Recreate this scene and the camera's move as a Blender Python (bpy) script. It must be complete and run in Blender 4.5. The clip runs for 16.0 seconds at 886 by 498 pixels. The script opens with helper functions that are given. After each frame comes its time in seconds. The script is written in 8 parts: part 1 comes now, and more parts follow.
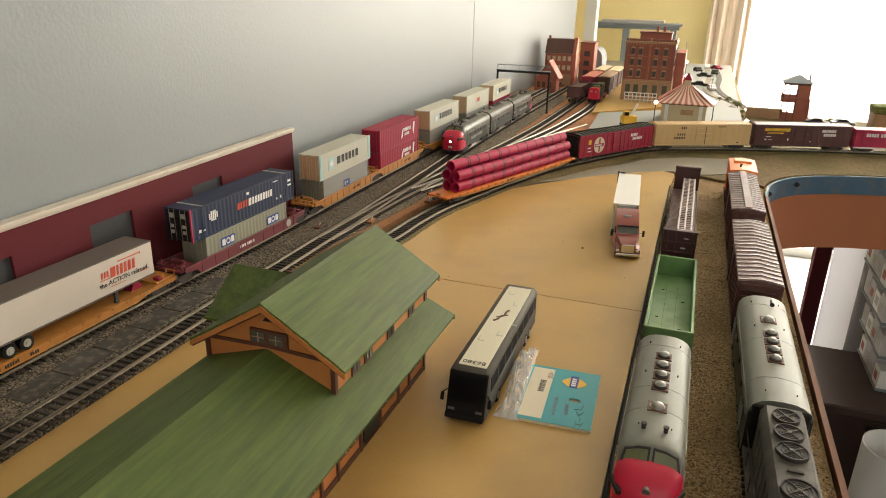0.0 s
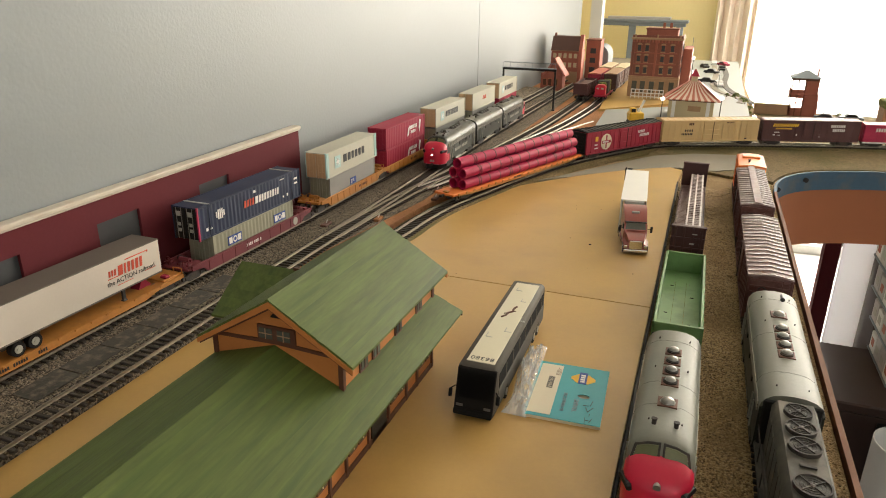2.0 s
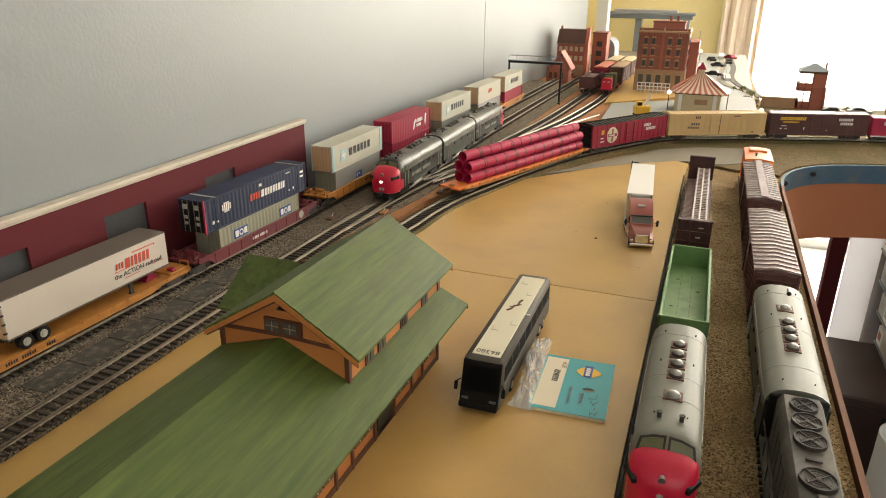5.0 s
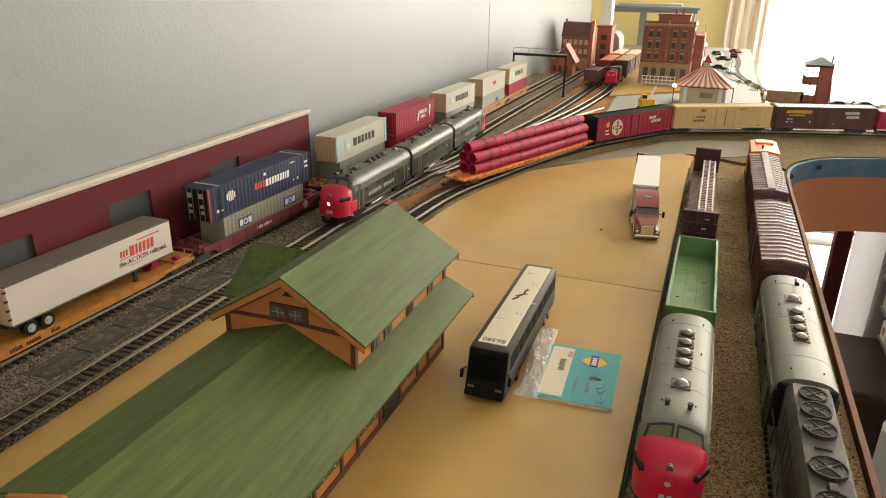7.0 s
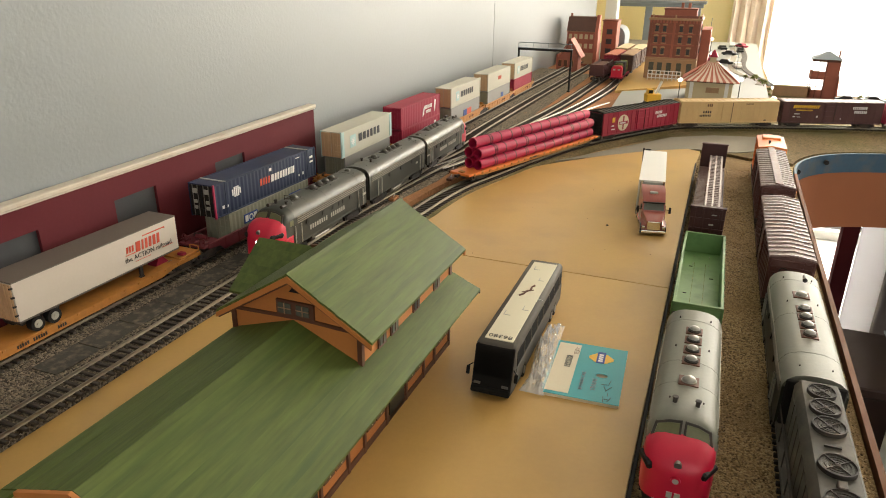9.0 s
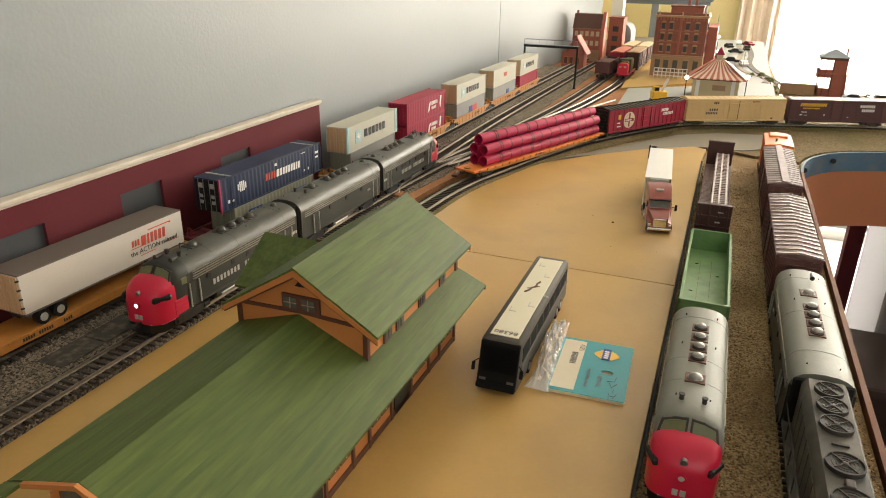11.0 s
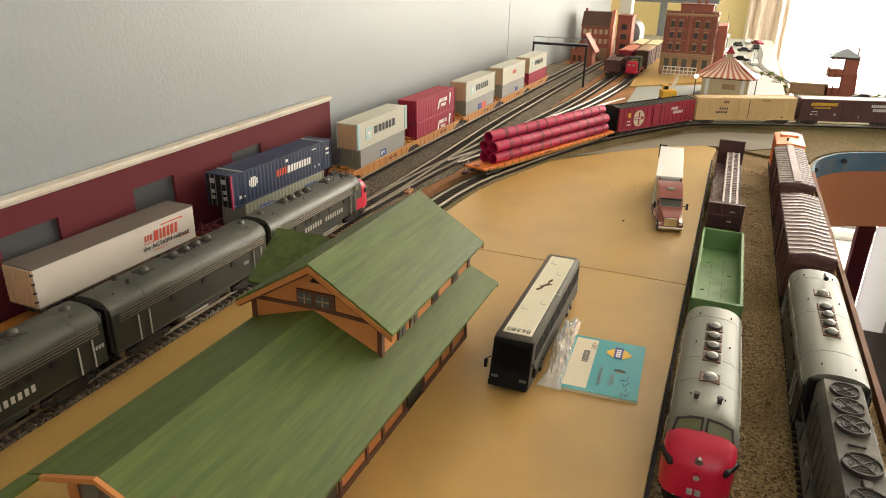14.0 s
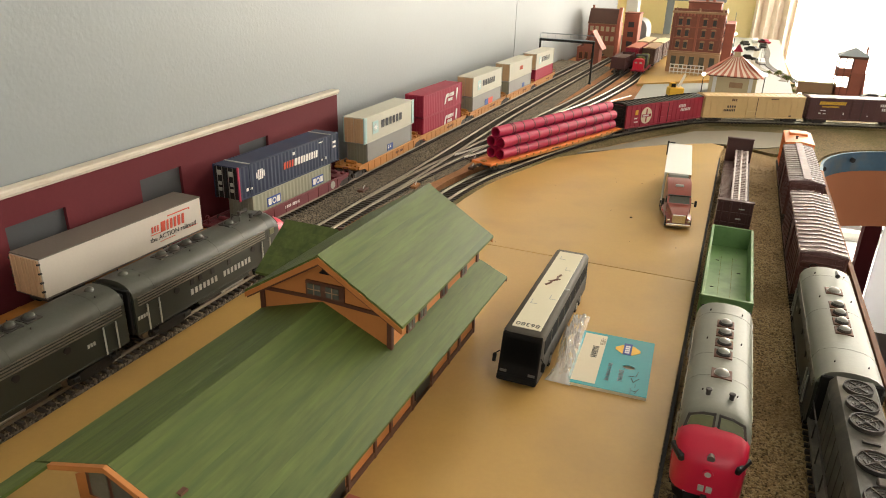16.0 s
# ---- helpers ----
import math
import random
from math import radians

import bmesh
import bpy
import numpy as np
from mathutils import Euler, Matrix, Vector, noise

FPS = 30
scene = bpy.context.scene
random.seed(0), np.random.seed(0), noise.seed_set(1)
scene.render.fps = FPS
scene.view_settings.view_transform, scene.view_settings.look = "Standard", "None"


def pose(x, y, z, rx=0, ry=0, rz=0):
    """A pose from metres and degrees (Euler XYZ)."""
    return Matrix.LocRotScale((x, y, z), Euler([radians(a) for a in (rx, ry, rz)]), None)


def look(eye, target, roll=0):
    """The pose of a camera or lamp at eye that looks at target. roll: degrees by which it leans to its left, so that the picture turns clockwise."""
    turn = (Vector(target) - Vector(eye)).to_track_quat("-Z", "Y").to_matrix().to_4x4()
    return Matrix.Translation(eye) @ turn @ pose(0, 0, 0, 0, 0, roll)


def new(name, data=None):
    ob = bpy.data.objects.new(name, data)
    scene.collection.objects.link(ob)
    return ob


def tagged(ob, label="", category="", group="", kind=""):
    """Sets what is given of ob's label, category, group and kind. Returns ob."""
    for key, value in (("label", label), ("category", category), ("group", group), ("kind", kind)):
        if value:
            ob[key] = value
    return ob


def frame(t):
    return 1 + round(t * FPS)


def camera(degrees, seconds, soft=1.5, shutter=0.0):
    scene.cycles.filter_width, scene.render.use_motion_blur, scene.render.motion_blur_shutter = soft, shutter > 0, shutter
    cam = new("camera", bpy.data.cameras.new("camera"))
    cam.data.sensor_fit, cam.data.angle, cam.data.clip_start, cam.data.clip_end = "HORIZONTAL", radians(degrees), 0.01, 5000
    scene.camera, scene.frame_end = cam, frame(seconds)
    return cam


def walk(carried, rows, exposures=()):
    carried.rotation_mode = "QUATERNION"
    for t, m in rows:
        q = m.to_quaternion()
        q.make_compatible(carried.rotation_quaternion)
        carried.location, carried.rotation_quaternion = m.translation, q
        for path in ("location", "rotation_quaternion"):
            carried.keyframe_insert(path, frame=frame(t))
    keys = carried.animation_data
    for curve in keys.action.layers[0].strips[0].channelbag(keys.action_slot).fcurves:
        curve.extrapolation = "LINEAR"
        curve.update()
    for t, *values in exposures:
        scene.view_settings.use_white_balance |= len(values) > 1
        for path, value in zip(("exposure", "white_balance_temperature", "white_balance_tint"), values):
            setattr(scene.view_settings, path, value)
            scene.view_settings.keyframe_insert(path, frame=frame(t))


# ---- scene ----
cam = camera(65.7, 16.0, soft=1.0)
PATH = [
    (0, (0.019, -0.5, 0.277), (-0.61, 1.266, -0.421), 1.3),
    (0.5, (0.019, -0.501, 0.276), (-0.615, 1.264, -0.421), 1.3),
    (1, (0.019, -0.501, 0.276), (-0.617, 1.263, -0.422), 1.1),
    (1.5, (0.017, -0.5, 0.274), (-0.624, 1.261, -0.423), 1.0),
    (2, (0.018, -0.499, 0.274), (-0.628, 1.259, -0.426), 0.8),
    (2.5, (0.018, -0.499, 0.274), (-0.63, 1.257, -0.429), 0.8),
    (3, (0.018, -0.499, 0.274), (-0.633, 1.255, -0.433), 0.7),
    (3.5, (0.018, -0.499, 0.274), (-0.636, 1.252, -0.436), 0.6),
    (4, (0.018, -0.499, 0.274), (-0.638, 1.251, -0.438), 0.6),
    (6.5, (0.016, -0.501, 0.27), (-0.645, 1.242, -0.457), 0.9),
    (7, (0.015, -0.5, 0.268), (-0.647, 1.241, -0.463), 0.9),
    (7.5, (0.015, -0.499, 0.269), (-0.65, 1.237, -0.468), 0.7),
    (8, (0.015, -0.499, 0.269), (-0.651, 1.236, -0.471), 0.7),
    (8.5, (0.013, -0.499, 0.269), (-0.657, 1.233, -0.473), 0.8),
    (9, (0.013, -0.499, 0.268), (-0.658, 1.232, -0.476), 0.8),
    (11.5, (0.01, -0.499, 0.266), (-0.672, 1.223, -0.487), 1.1),
    (12, (0.007, -0.499, 0.265), (-0.673, 1.223, -0.49), 1.3),
    (12.5, (0.008, -0.498, 0.264), (-0.68, 1.22, -0.492), 1.2),
    (13, (0.008, -0.5, 0.266), (-0.682, 1.217, -0.494), 1.1),
    (13.5, (0.007, -0.501, 0.266), (-0.684, 1.216, -0.493), 1.3),
    (14, (0.006, -0.501, 0.266), (-0.686, 1.216, -0.493), 1.3),
    (14.5, (0.006, -0.5, 0.264), (-0.686, 1.217, -0.493), 1.4),
    (15, (0.005, -0.5, 0.262), (-0.687, 1.215, -0.499), 1.4),
    (15.5, (0.002, -0.501, 0.263), (-0.691, 1.211, -0.503), 1.6),
    (16, (0.001, -0.501, 0.262), (-0.696, 1.21, -0.504), 1.8),
]
walk(cam, [(t, look(eye, target, roll)) for t, eye, target, roll in PATH], [(0, -0.14), (4, -0.06), (9, -0.02), (16, 0.10)])

# ---- world and light ----
world = bpy.data.worlds.new("world")
scene.world = world
world.use_nodes = True
wn = world.node_tree
sky = wn.nodes.new("ShaderNodeTexSky")
sky.sky_type = "NISHITA"
sky.sun_disc = False
sky.sun_elevation, sky.sun_rotation = radians(48), radians(25)
wn.links.new(sky.outputs[0], wn.nodes["Background"].inputs[0])
wn.nodes["Background"].inputs[1].default_value = 0.12


def window_light(name, m, sx, sy, watts, colour):
    d = bpy.data.lights.new(name, "AREA")
    d.shape, d.size, d.size_y, d.energy, d.color = "RECTANGLE", sx, sy, watts, colour
    ob = new(name, d)
    ob.matrix_world = m
    return ob


# daylight through the glass door at the far end and through the side window
window_light("daylight_far", look((1.40, 3.06, 0.25), (1.40, 0.0, 0.25)), 2.2, 2.0, 165, (1.0, 0.91, 0.76))
window_light("daylight_side", look((2.66, -0.2, 0.62), (0.0, 0.2, -0.2)), 1.8, 1.0, 8, (1.0, 0.90, 0.74))
# unseen fill lamp, added to lift south-facing gables and the near boards
window_light("daylight_south", look((0.9, -2.16, 0.62), (0.2, 0.3, 0.0)), 1.6, 1.0, 11, (1.0, 0.90, 0.74))


# ---- mesh helpers ----
class G:
    """Collects faces for one mesh."""

    def __init__(self):
        self.v, self.f = [], []

    def add(self, vs, fs):
        n = len(self.v)
        self.v += [tuple(v) for v in vs]
        self.f += [tuple(i + n for i in f) for f in fs]
        return self

    def box(self, x0, x1, y0, y1, z0, z1, c=0.0, m=None):
        """A box, its edges chamfered by c."""
        if c <= 0:
            vs = [(x, y, z) for x in (x0, x1) for y in (y0, y1) for z in (z0, z1)]
            fs = [(0, 1, 3, 2), (4, 6, 7, 5), (0, 4, 5, 1), (2, 3, 7, 6), (0, 2, 6, 4), (1, 5, 7, 3)]
        else:
            c = min(c, (x1 - x0) * .45, (y1 - y0) * .45, (z1 - z0) * .45)
            cx, cy, cz = (x0 + x1) / 2, (y0 + y1) / 2, (z0 + z1) / 2
            hx, hy, hz = (x1 - x0) / 2, (y1 - y0) / 2, (z1 - z0) / 2
            vs, idx = [], {}
            for sx in (-1, 1):
                for sy in (-1, 1):
                    for sz in (-1, 1):
                        for a in range(3):
                            h = [hx - c, hy - c, hz - c]
                            h[a] += c
                            idx[sx, sy, sz, a] = len(vs)
                            vs.append((cx + sx * h[0], cy + sy * h[1], cz + sz * h[2]))
            fs = []
            S = (-1, 1)
            for s in S:
                fs.append([idx[s, p, q, 0] for p, q in ((-1, -1), (1, -1), (1, 1), (-1, 1))])
                fs.append([idx[p, s, q, 1] for p, q in ((-1, -1), (1, -1), (1, 1), (-1, 1))])
                fs.append([idx[p, q, s, 2] for p, q in ((-1, -1), (1, -1), (1, 1), (-1, 1))])
            for p in S:
                for q in S:
                    fs.append([idx[p, q, -1, 0], idx[p, q, 1, 0], idx[p, q, 1, 1], idx[p, q, -1, 1]])
                    fs.append([idx[p, -1, q, 0], idx[p, 1, q, 0], idx[p, 1, q, 2], idx[p, -1, q, 2]])
                    fs.append([idx[-1, p, q, 1], idx[1, p, q, 1], idx[1, p, q, 2], idx[-1, p, q, 2]])
            for k in {(a, b, d) for a in S for b in S for d in S}:
                fs.append([idx[(*k, 0)], idx[(*k, 1)], idx[(*k, 2)]])
        if m is not None:
            vs = [m @ Vector(v) for v in vs]
        return self.add(vs, fs)

    def cyl(self, p0, p1, r, n=12, r2=None, cap=True):
        p0, p1 = Vector(p0), Vector(p1)
        r2 = r if r2 is None else r2
        w = (p1 - p0).normalized()
        u = w.orthogonal().normalized()
        v = w.cross(u)
        vs = []
        for p, q in ((p0, r), (p1, r2)):
            vs += [p + (u * math.cos(2 * math.pi * i / n) + v * math.sin(2 * math.pi * i / n)) * q for i in range(n)]
        fs = [(i, (i + 1) % n, n + (i + 1) % n, n + i) for i in range(n)]
        if cap:
            fs += [tuple(range(n)), tuple(range(n, 2 * n))]
        return self.add(vs, fs)

    def tube(self, p0, p1, ro, ri, n=20):
        """An open pipe with a wall."""
        p0, p1 = Vector(p0), Vector(p1)
        w = (p1 - p0).normalized()
        u = w.orthogonal().normalized()
        v = w.cross(u)
        vs = []
        for p, q in ((p0, ro), (p1, ro), (p1, ri), (p0, ri)):
            vs += [p + (u * math.cos(2 * math.pi * i / n) + v * math.sin(2 * math.pi * i / n)) * q for i in range(n)]
        fs = []
        for k in range(4):
            a, b = k * n, (k + 1) % 4 * n
            fs += [(a + i, a + (i + 1) % n, b + (i + 1) % n, b + i) for i in range(n)]
        return self.add(vs, fs)

    def wire(self, pts, r, n=6):
        for a, b in zip(pts, pts[1:]):
            self.cyl(a, b, r, n)
        return self

    def loft(self, sections, cap=True, closed=True):
        """Closed sections with the same number of points, joined in turn."""
        n = len(sections[0])
        vs = [p for s in sections for p in s]
        fs = []
        last = n if closed else n - 1
        for k in range(len(sections) - 1):
            fs += [(k * n + i, k * n + (i + 1) % n, (k + 1) * n + (i + 1) % n, (k + 1) * n + i) for i in range(last)]
        if cap:
            fs += [tuple(range(n)), tuple(range((len(sections) - 1) * n, len(sections) * n))]
        return self.add(vs, fs)

    def prism(self, prof, axis, a0, a1):
        """A 2D outline drawn along an axis: for y the outline is (x, z), for x (y, z), for z (x, y)."""
        def place(p, a):
            return {"x": (a, p[0], p[1]), "y": (p[0], a, p[1]), "z": (p[0], p[1], a)}[axis]
        return self.loft([[place(p, a0) for p in prof], [place(p, a1) for p in prof]])

    def dome(self, c, r, h, n=14, k=4):
        """A flat-based dome."""
        secs = []
        for j in range(k + 1):
            a = math.pi / 2 * j / k * .96
            secs.append([(c[0] + r * math.cos(a) * math.cos(2 * math.pi * i / n), c[1] + r * math.cos(a) * math.sin(2 * math.pi * i / n), c[2] + h * math.sin(a)) for i in range(n)])
        return self.loft(secs)

    def mesh(self, name, smooth=35):
        me = bpy.data.meshes.new(name)
        me.from_pydata(self.v, [], self.f)
        bm = bmesh.new()
        bm.from_mesh(me)
        bmesh.ops.recalc_face_normals(bm, faces=bm.faces)
        bm.to_mesh(me)
        bm.free()
        me.shade_smooth()
        me.set_sharp_from_angle(angle=radians(smooth))
        return me


def part(name, g, material, parent=None, label="", smooth=35):
    me = g.mesh(name, smooth) if isinstance(g, G) else g
    if not me.materials:
        me.materials.append(material)
    ob = new(name, me)
    if parent is not None:
        ob.parent = parent
    if label:
        ob["label"] = label
    return ob


def thing(name, m, label, category, group="", kind=""):
    ob = new(name)
    ob.empty_display_size = 0.02
    ob.matrix_basis = m
    return tagged(ob, label, category, group, kind)


def word(name, text, size, m, material, parent):
    """Raised lettering as a mesh; m puts its middle."""
    cu = bpy.data.curves.new(name, "FONT")
    cu.body, cu.size, cu.extrude, cu.align_x, cu.align_y, cu.resolution_u = text, size, 0.00008, "CENTER", "CENTER", 2
    tmp = new("tmp_text", cu)
    me = bpy.data.meshes.new_from_object(tmp.evaluated_get(bpy.context.evaluated_depsgraph_get()))
    bpy.data.objects.remove(tmp)
    me.transform(m)
    me.materials.clear()
    return part(name, me, material, parent)


# ---- materials ----
def mat(name, col, rough=0.5, metal=0.0, var=0.12, scale=40.0, fine=500.0, bump=0.15, spec=0.5, stretch=(1, 1, 1), dirt=None, dirt_amount=0.25, coat=0.0, depth=0.0004, own=1.0):
    """A surface with broad and fine variation, wear and fine relief."""
    ma = bpy.data.materials.new(name)
    ma.use_nodes = True
    t = ma.node_tree
    N, L = t.nodes, t.links
    b = N["Principled BSDF"]
    b.inputs["Roughness"].default_value, b.inputs["Metallic"].default_value = rough, metal
    b.inputs["Specular IOR Level"].default_value = spec
    b.inputs["Coat Weight"].default_value = coat
    tc = N.new("ShaderNodeTexCoord")
    mp = N.new("ShaderNodeMapping")
    mp.inputs["Scale"].default_value = stretch
    L.new(tc.outputs["Object"], mp.inputs[0])
    info = N.new("ShaderNodeObjectInfo")
    off = N.new("ShaderNodeVectorMath")
    off.operation = "ADD"
    L.new(mp.outputs[0], off.inputs[0])
    if own:
        L.new(info.outputs["Random"], off.inputs[1])
    n1, n2 = N.new("ShaderNodeTexNoise"), N.new("ShaderNodeTexNoise")
    n1.inputs["Scale"].default_value, n1.inputs["Detail"].default_value = scale, 5
    n2.inputs["Scale"].default_value, n2.inputs["Detail"].default_value = fine, 4
    L.new(off.outputs[0], n1.inputs[0])
    L.new(off.outputs[0], n2.inputs[0])
    ramp = N.new("ShaderNodeMix")
    ramp.data_type = "RGBA"
    ramp.inputs[6].default_value = (*[max(0, c * (1 - var * 1.6)) for c in col], 1)
    ramp.inputs[7].default_value = (*[min(1, c * (1 + var * 1.6)) for c in col], 1)
    avg = N.new("ShaderNodeMath")
    avg.operation = "MULTIPLY_ADD"
    avg.inputs[1].default_value = 0.45
    half = N.new("ShaderNodeMath")
    half.operation = "MULTIPLY"
    half.inputs[1].default_value = 0.55
    L.new(n1.outputs["Fac"], half.inputs[0])
    L.new(n2.outputs["Fac"], avg.inputs[0])
    L.new(half.outputs[0], avg.inputs[2])
    L.new(avg.outputs[0], ramp.inputs["Factor"])
    out = ramp.outputs[2]
    if dirt:
        n3 = N.new("ShaderNodeTexNoise")
        n3.inputs["Scale"].default_value, n3.inputs["Detail"].default_value = scale * 2.3, 7
        L.new(off.outputs[0], n3.inputs[0])
        r3 = N.new("ShaderNodeValToRGB")
        r3.color_ramp.elements[0].position, r3.color_ramp.elements[1].position = 0.48, 0.68
        r3.color_ramp.elements[1].color = (dirt_amount * 2, dirt_amount * 2, dirt_amount * 2, 1)
        L.new(n3.outputs["Fac"], r3.inputs[0])
        mx = N.new("ShaderNodeMix")
        mx.data_type = "RGBA"
        L.new(r3.outputs[0], mx.inputs["Factor"])
        L.new(out, mx.inputs[6])
        mx.inputs[7].default_value = (*dirt, 1)
        out = mx.outputs[2]
    L.new(out, b.inputs["Base Color"])
    rr = N.new("ShaderNodeMapRange")
    rr.inputs[3].default_value, rr.inputs[4].default_value = max(0.02, rough - 0.06), min(1, rough + 0.06)
    L.new(n1.outputs["Fac"], rr.inputs[0])
    L.new(rr.outputs[0], b.inputs["Roughness"])
    if bump:
        bp = N.new("ShaderNodeBump")
        bp.inputs["Strength"].default_value, bp.inputs["Distance"].default_value = bump, depth
        L.new(n2.outputs["Fac"], bp.inputs["Height"])
        L.new(bp.outputs[0], b.inputs["Normal"])
    return ma


def glow(name, col, strength):
    ma = bpy.data.materials.new(name)
    ma.use_nodes = True
    b = ma.node_tree.nodes["Principled BSDF"]
    b.inputs["Base Color"].default_value = (*col, 1)
    b.inputs["Emission Color"].default_value = (*col, 1)
    b.inputs["Emission Strength"].default_value = strength
    return ma


def speckled(name, cols, scale, bump, rough=0.95, patch=None, depth=0.001):
    """Loose grains in several colours; patch: a second ground colour in broad patches."""
    ma = bpy.data.materials.new(name)
    ma.use_nodes = True
    t = ma.node_tree
    N, L = t.nodes, t.links
    b = N["Principled BSDF"]
    b.inputs["Roughness"].default_value = rough
    b.inputs["Specular IOR Level"].default_value = 0.2
    tc = N.new("ShaderNodeTexCoord")
    vo = N.new("ShaderNodeTexVoronoi")
    vo.inputs["Scale"].default_value = scale
    L.new(tc.outputs["Object"], vo.inputs[0])
    sp = N.new("ShaderNodeSeparateColor")
    L.new(vo.outputs["Color"], sp.inputs[0])
    cr = N.new("ShaderNodeValToRGB")
    cr.color_ramp.interpolation = "CONSTANT"
    for i, c in enumerate(cols):
        e = cr.color_ramp.elements[i] if i < 2 else cr.color_ramp.elements.new(i / len(cols))
        e.position, e.color = i / len(cols), (*c, 1)
    L.new(sp.outputs[0], cr.inputs[0])
    out = cr.outputs[0]
    if patch:
        n = N.new("ShaderNodeTexNoise")
        n.inputs["Scale"].default_value, n.inputs["Detail"].default_value = 9, 6
        L.new(tc.outputs["Object"], n.inputs[0])
        r = N.new("ShaderNodeValToRGB")
        r.color_ramp.elements[0].position, r.color_ramp.elements[1].position = 0.42, 0.6
        r.color_ramp.elements[1].color = (0.75, 0.75, 0.75, 1)
        L.new(n.outputs["Fac"], r.inputs[0])
        mx = N.new("ShaderNodeMix")
        mx.data_type = "RGBA"
        L.new(r.outputs[0], mx.inputs["Factor"])
        L.new(out, mx.inputs[6])
        mx.inputs[7].default_value = (*patch, 1)
        out = mx.outputs[2]
    L.new(out, b.inputs["Base Color"])
    bp = N.new("ShaderNodeBump")
    bp.inputs["Strength"].default_value, bp.inputs["Distance"].default_value = bump, depth
    L.new(vo.outputs["Distance"], bp.inputs["Height"])
    bp.invert = True
    L.new(bp.outputs[0], b.inputs["Normal"])
    return ma


M_wall = mat("wall_paint", (0.242, 0.257, 0.260), 0.50, var=0.03, scale=3, fine=260, bump=0.35, depth=0.0007)
M_yellow = mat("yellow_paint", (0.88, 0.75, 0.38), 0.8, var=0.05, scale=4, fine=120, bump=0.3)
M_white = mat("white_paint", (0.78, 0.77, 0.74), 0.5, var=0.04, scale=12, fine=300)
M_ceiling = mat("ceiling_paint", (0.82, 0.81, 0.78), 0.9, var=0.03, scale=5, fine=200)
M_carpet = mat("carpet", (0.07, 0.055, 0.045), 0.95, var=0.25, scale=20, fine=900, bump=0.6, depth=0.003)
M_tan = mat("tan_painted_board", (0.485, 0.296, 0.088), 0.36, var=0.07, scale=7, fine=350, bump=0.06, spec=0.45, dirt=(0.27, 0.17, 0.07), dirt_amount=0.12)
M_edge = mat("dark_board_edge", (0.025, 0.022, 0.02), 0.8)
M_ply = mat("varnished_wood_edge", (0.17, 0.066, 0.028), 0.7, spec=0.2, var=0.25, scale=30, fine=300, stretch=(6, 1, 6))
M_panel = mat("orange_brown_hardboard", (0.37, 0.125, 0.046), 0.6, var=0.12, scale=12, fine=700, bump=0.2)
M_bluestrip = mat("blue_painted_fascia", (0.05, 0.105, 0.16), 0.6, var=0.2, scale=18, fine=200, dirt=(0.12, 0.12, 0.11), dirt_amount=0.3)
M_ballast = speckled("gray_ballast", [(0.165, 0.132, 0.094), (0.11, 0.09, 0.066), (0.23, 0.188, 0.136), (0.06, 0.05, 0.04), (0.28, 0.222, 0.155)], 720, 0.9)
M_sand = speckled("tan_gravel", [(0.36, 0.245, 0.115), (0.28, 0.185, 0.085), (0.43, 0.30, 0.15), (0.14, 0.095, 0.05), (0.47, 0.345, 0.185)], 800, 0.8, patch=(0.22, 0.14, 0.06))
M_earth = speckled("brown_earth", [(0.20, 0.140, 0.068), (0.15, 0.106, 0.05), (0.24, 0.168, 0.08), (0.12, 0.092, 0.044)], 500, 0.7, patch=(0.115, 0.098, 0.036))
M_cork = speckled("orange_cork", [(0.36, 0.16, 0.065), (0.30, 0.13, 0.05), (0.42, 0.20, 0.09)], 500, 0.4, patch=(0.24, 0.115, 0.055))
M_concrete = mat("gray_concrete", (0.215, 0.185, 0.135), 0.85, var=0.15, scale=9, fine=300, dirt=(0.20, 0.18, 0.14), dirt_amount=0.25)
M_street = mat("pale_street", (0.27, 0.275, 0.25), 0.6, var=0.1, scale=14, fine=300)
M_asphalt = mat("dark_crossing_panel", (0.048, 0.042, 0.033), 0.85, var=0.5, scale=60, fine=600, bump=0.8, dirt=(0.15, 0.122, 0.085), dirt_amount=0.5)
M_tie = mat("black_tie", (0.048, 0.036, 0.026), 0.8, var=0.35, scale=80, fine=600)
M_rail = mat("nickel_rail", (0.30, 0.26, 0.20), 0.50, metal=1.0, var=0.15, scale=40)
# rail metal made paler to carry the window's reflection on the yard rails
M_litrail = mat("window_lit_rail", (0.66, 0.63, 0.57), 0.42, metal=1.0, var=0.12, scale=40)
M_maroon = mat("maroon_flat_paint", (0.112, 0.0165, 0.0215), 0.75, spec=0.2, var=0.1, scale=8, fine=300, bump=0.1)
M_cap = mat("cream_cap_strip", (0.56, 0.50, 0.41), 0.6, var=0.08, scale=30, dirt=(0.4, 0.27, 0.16), dirt_amount=0.15)
M_greydoor = mat("dark_gray_card", (0.045, 0.047, 0.05), 0.7, var=0.1)
M_green = mat("streaked_green_roof", (0.086, 0.116, 0.024), 0.55, var=0.52, scale=17, fine=150, bump=0.5, spec=0.35, own=0.1, stretch=(3.4, 0.34, 3.4), dirt=(0.042, 0.072, 0.014), dirt_amount=0.32)
M_orange = mat("orange_depot_wall", (0.47, 0.17, 0.04), 0.6, var=0.1, scale=30, fine=500)
M_brown = mat("dark_brown_trim", (0.10, 0.035, 0.016), 0.6, var=0.15)
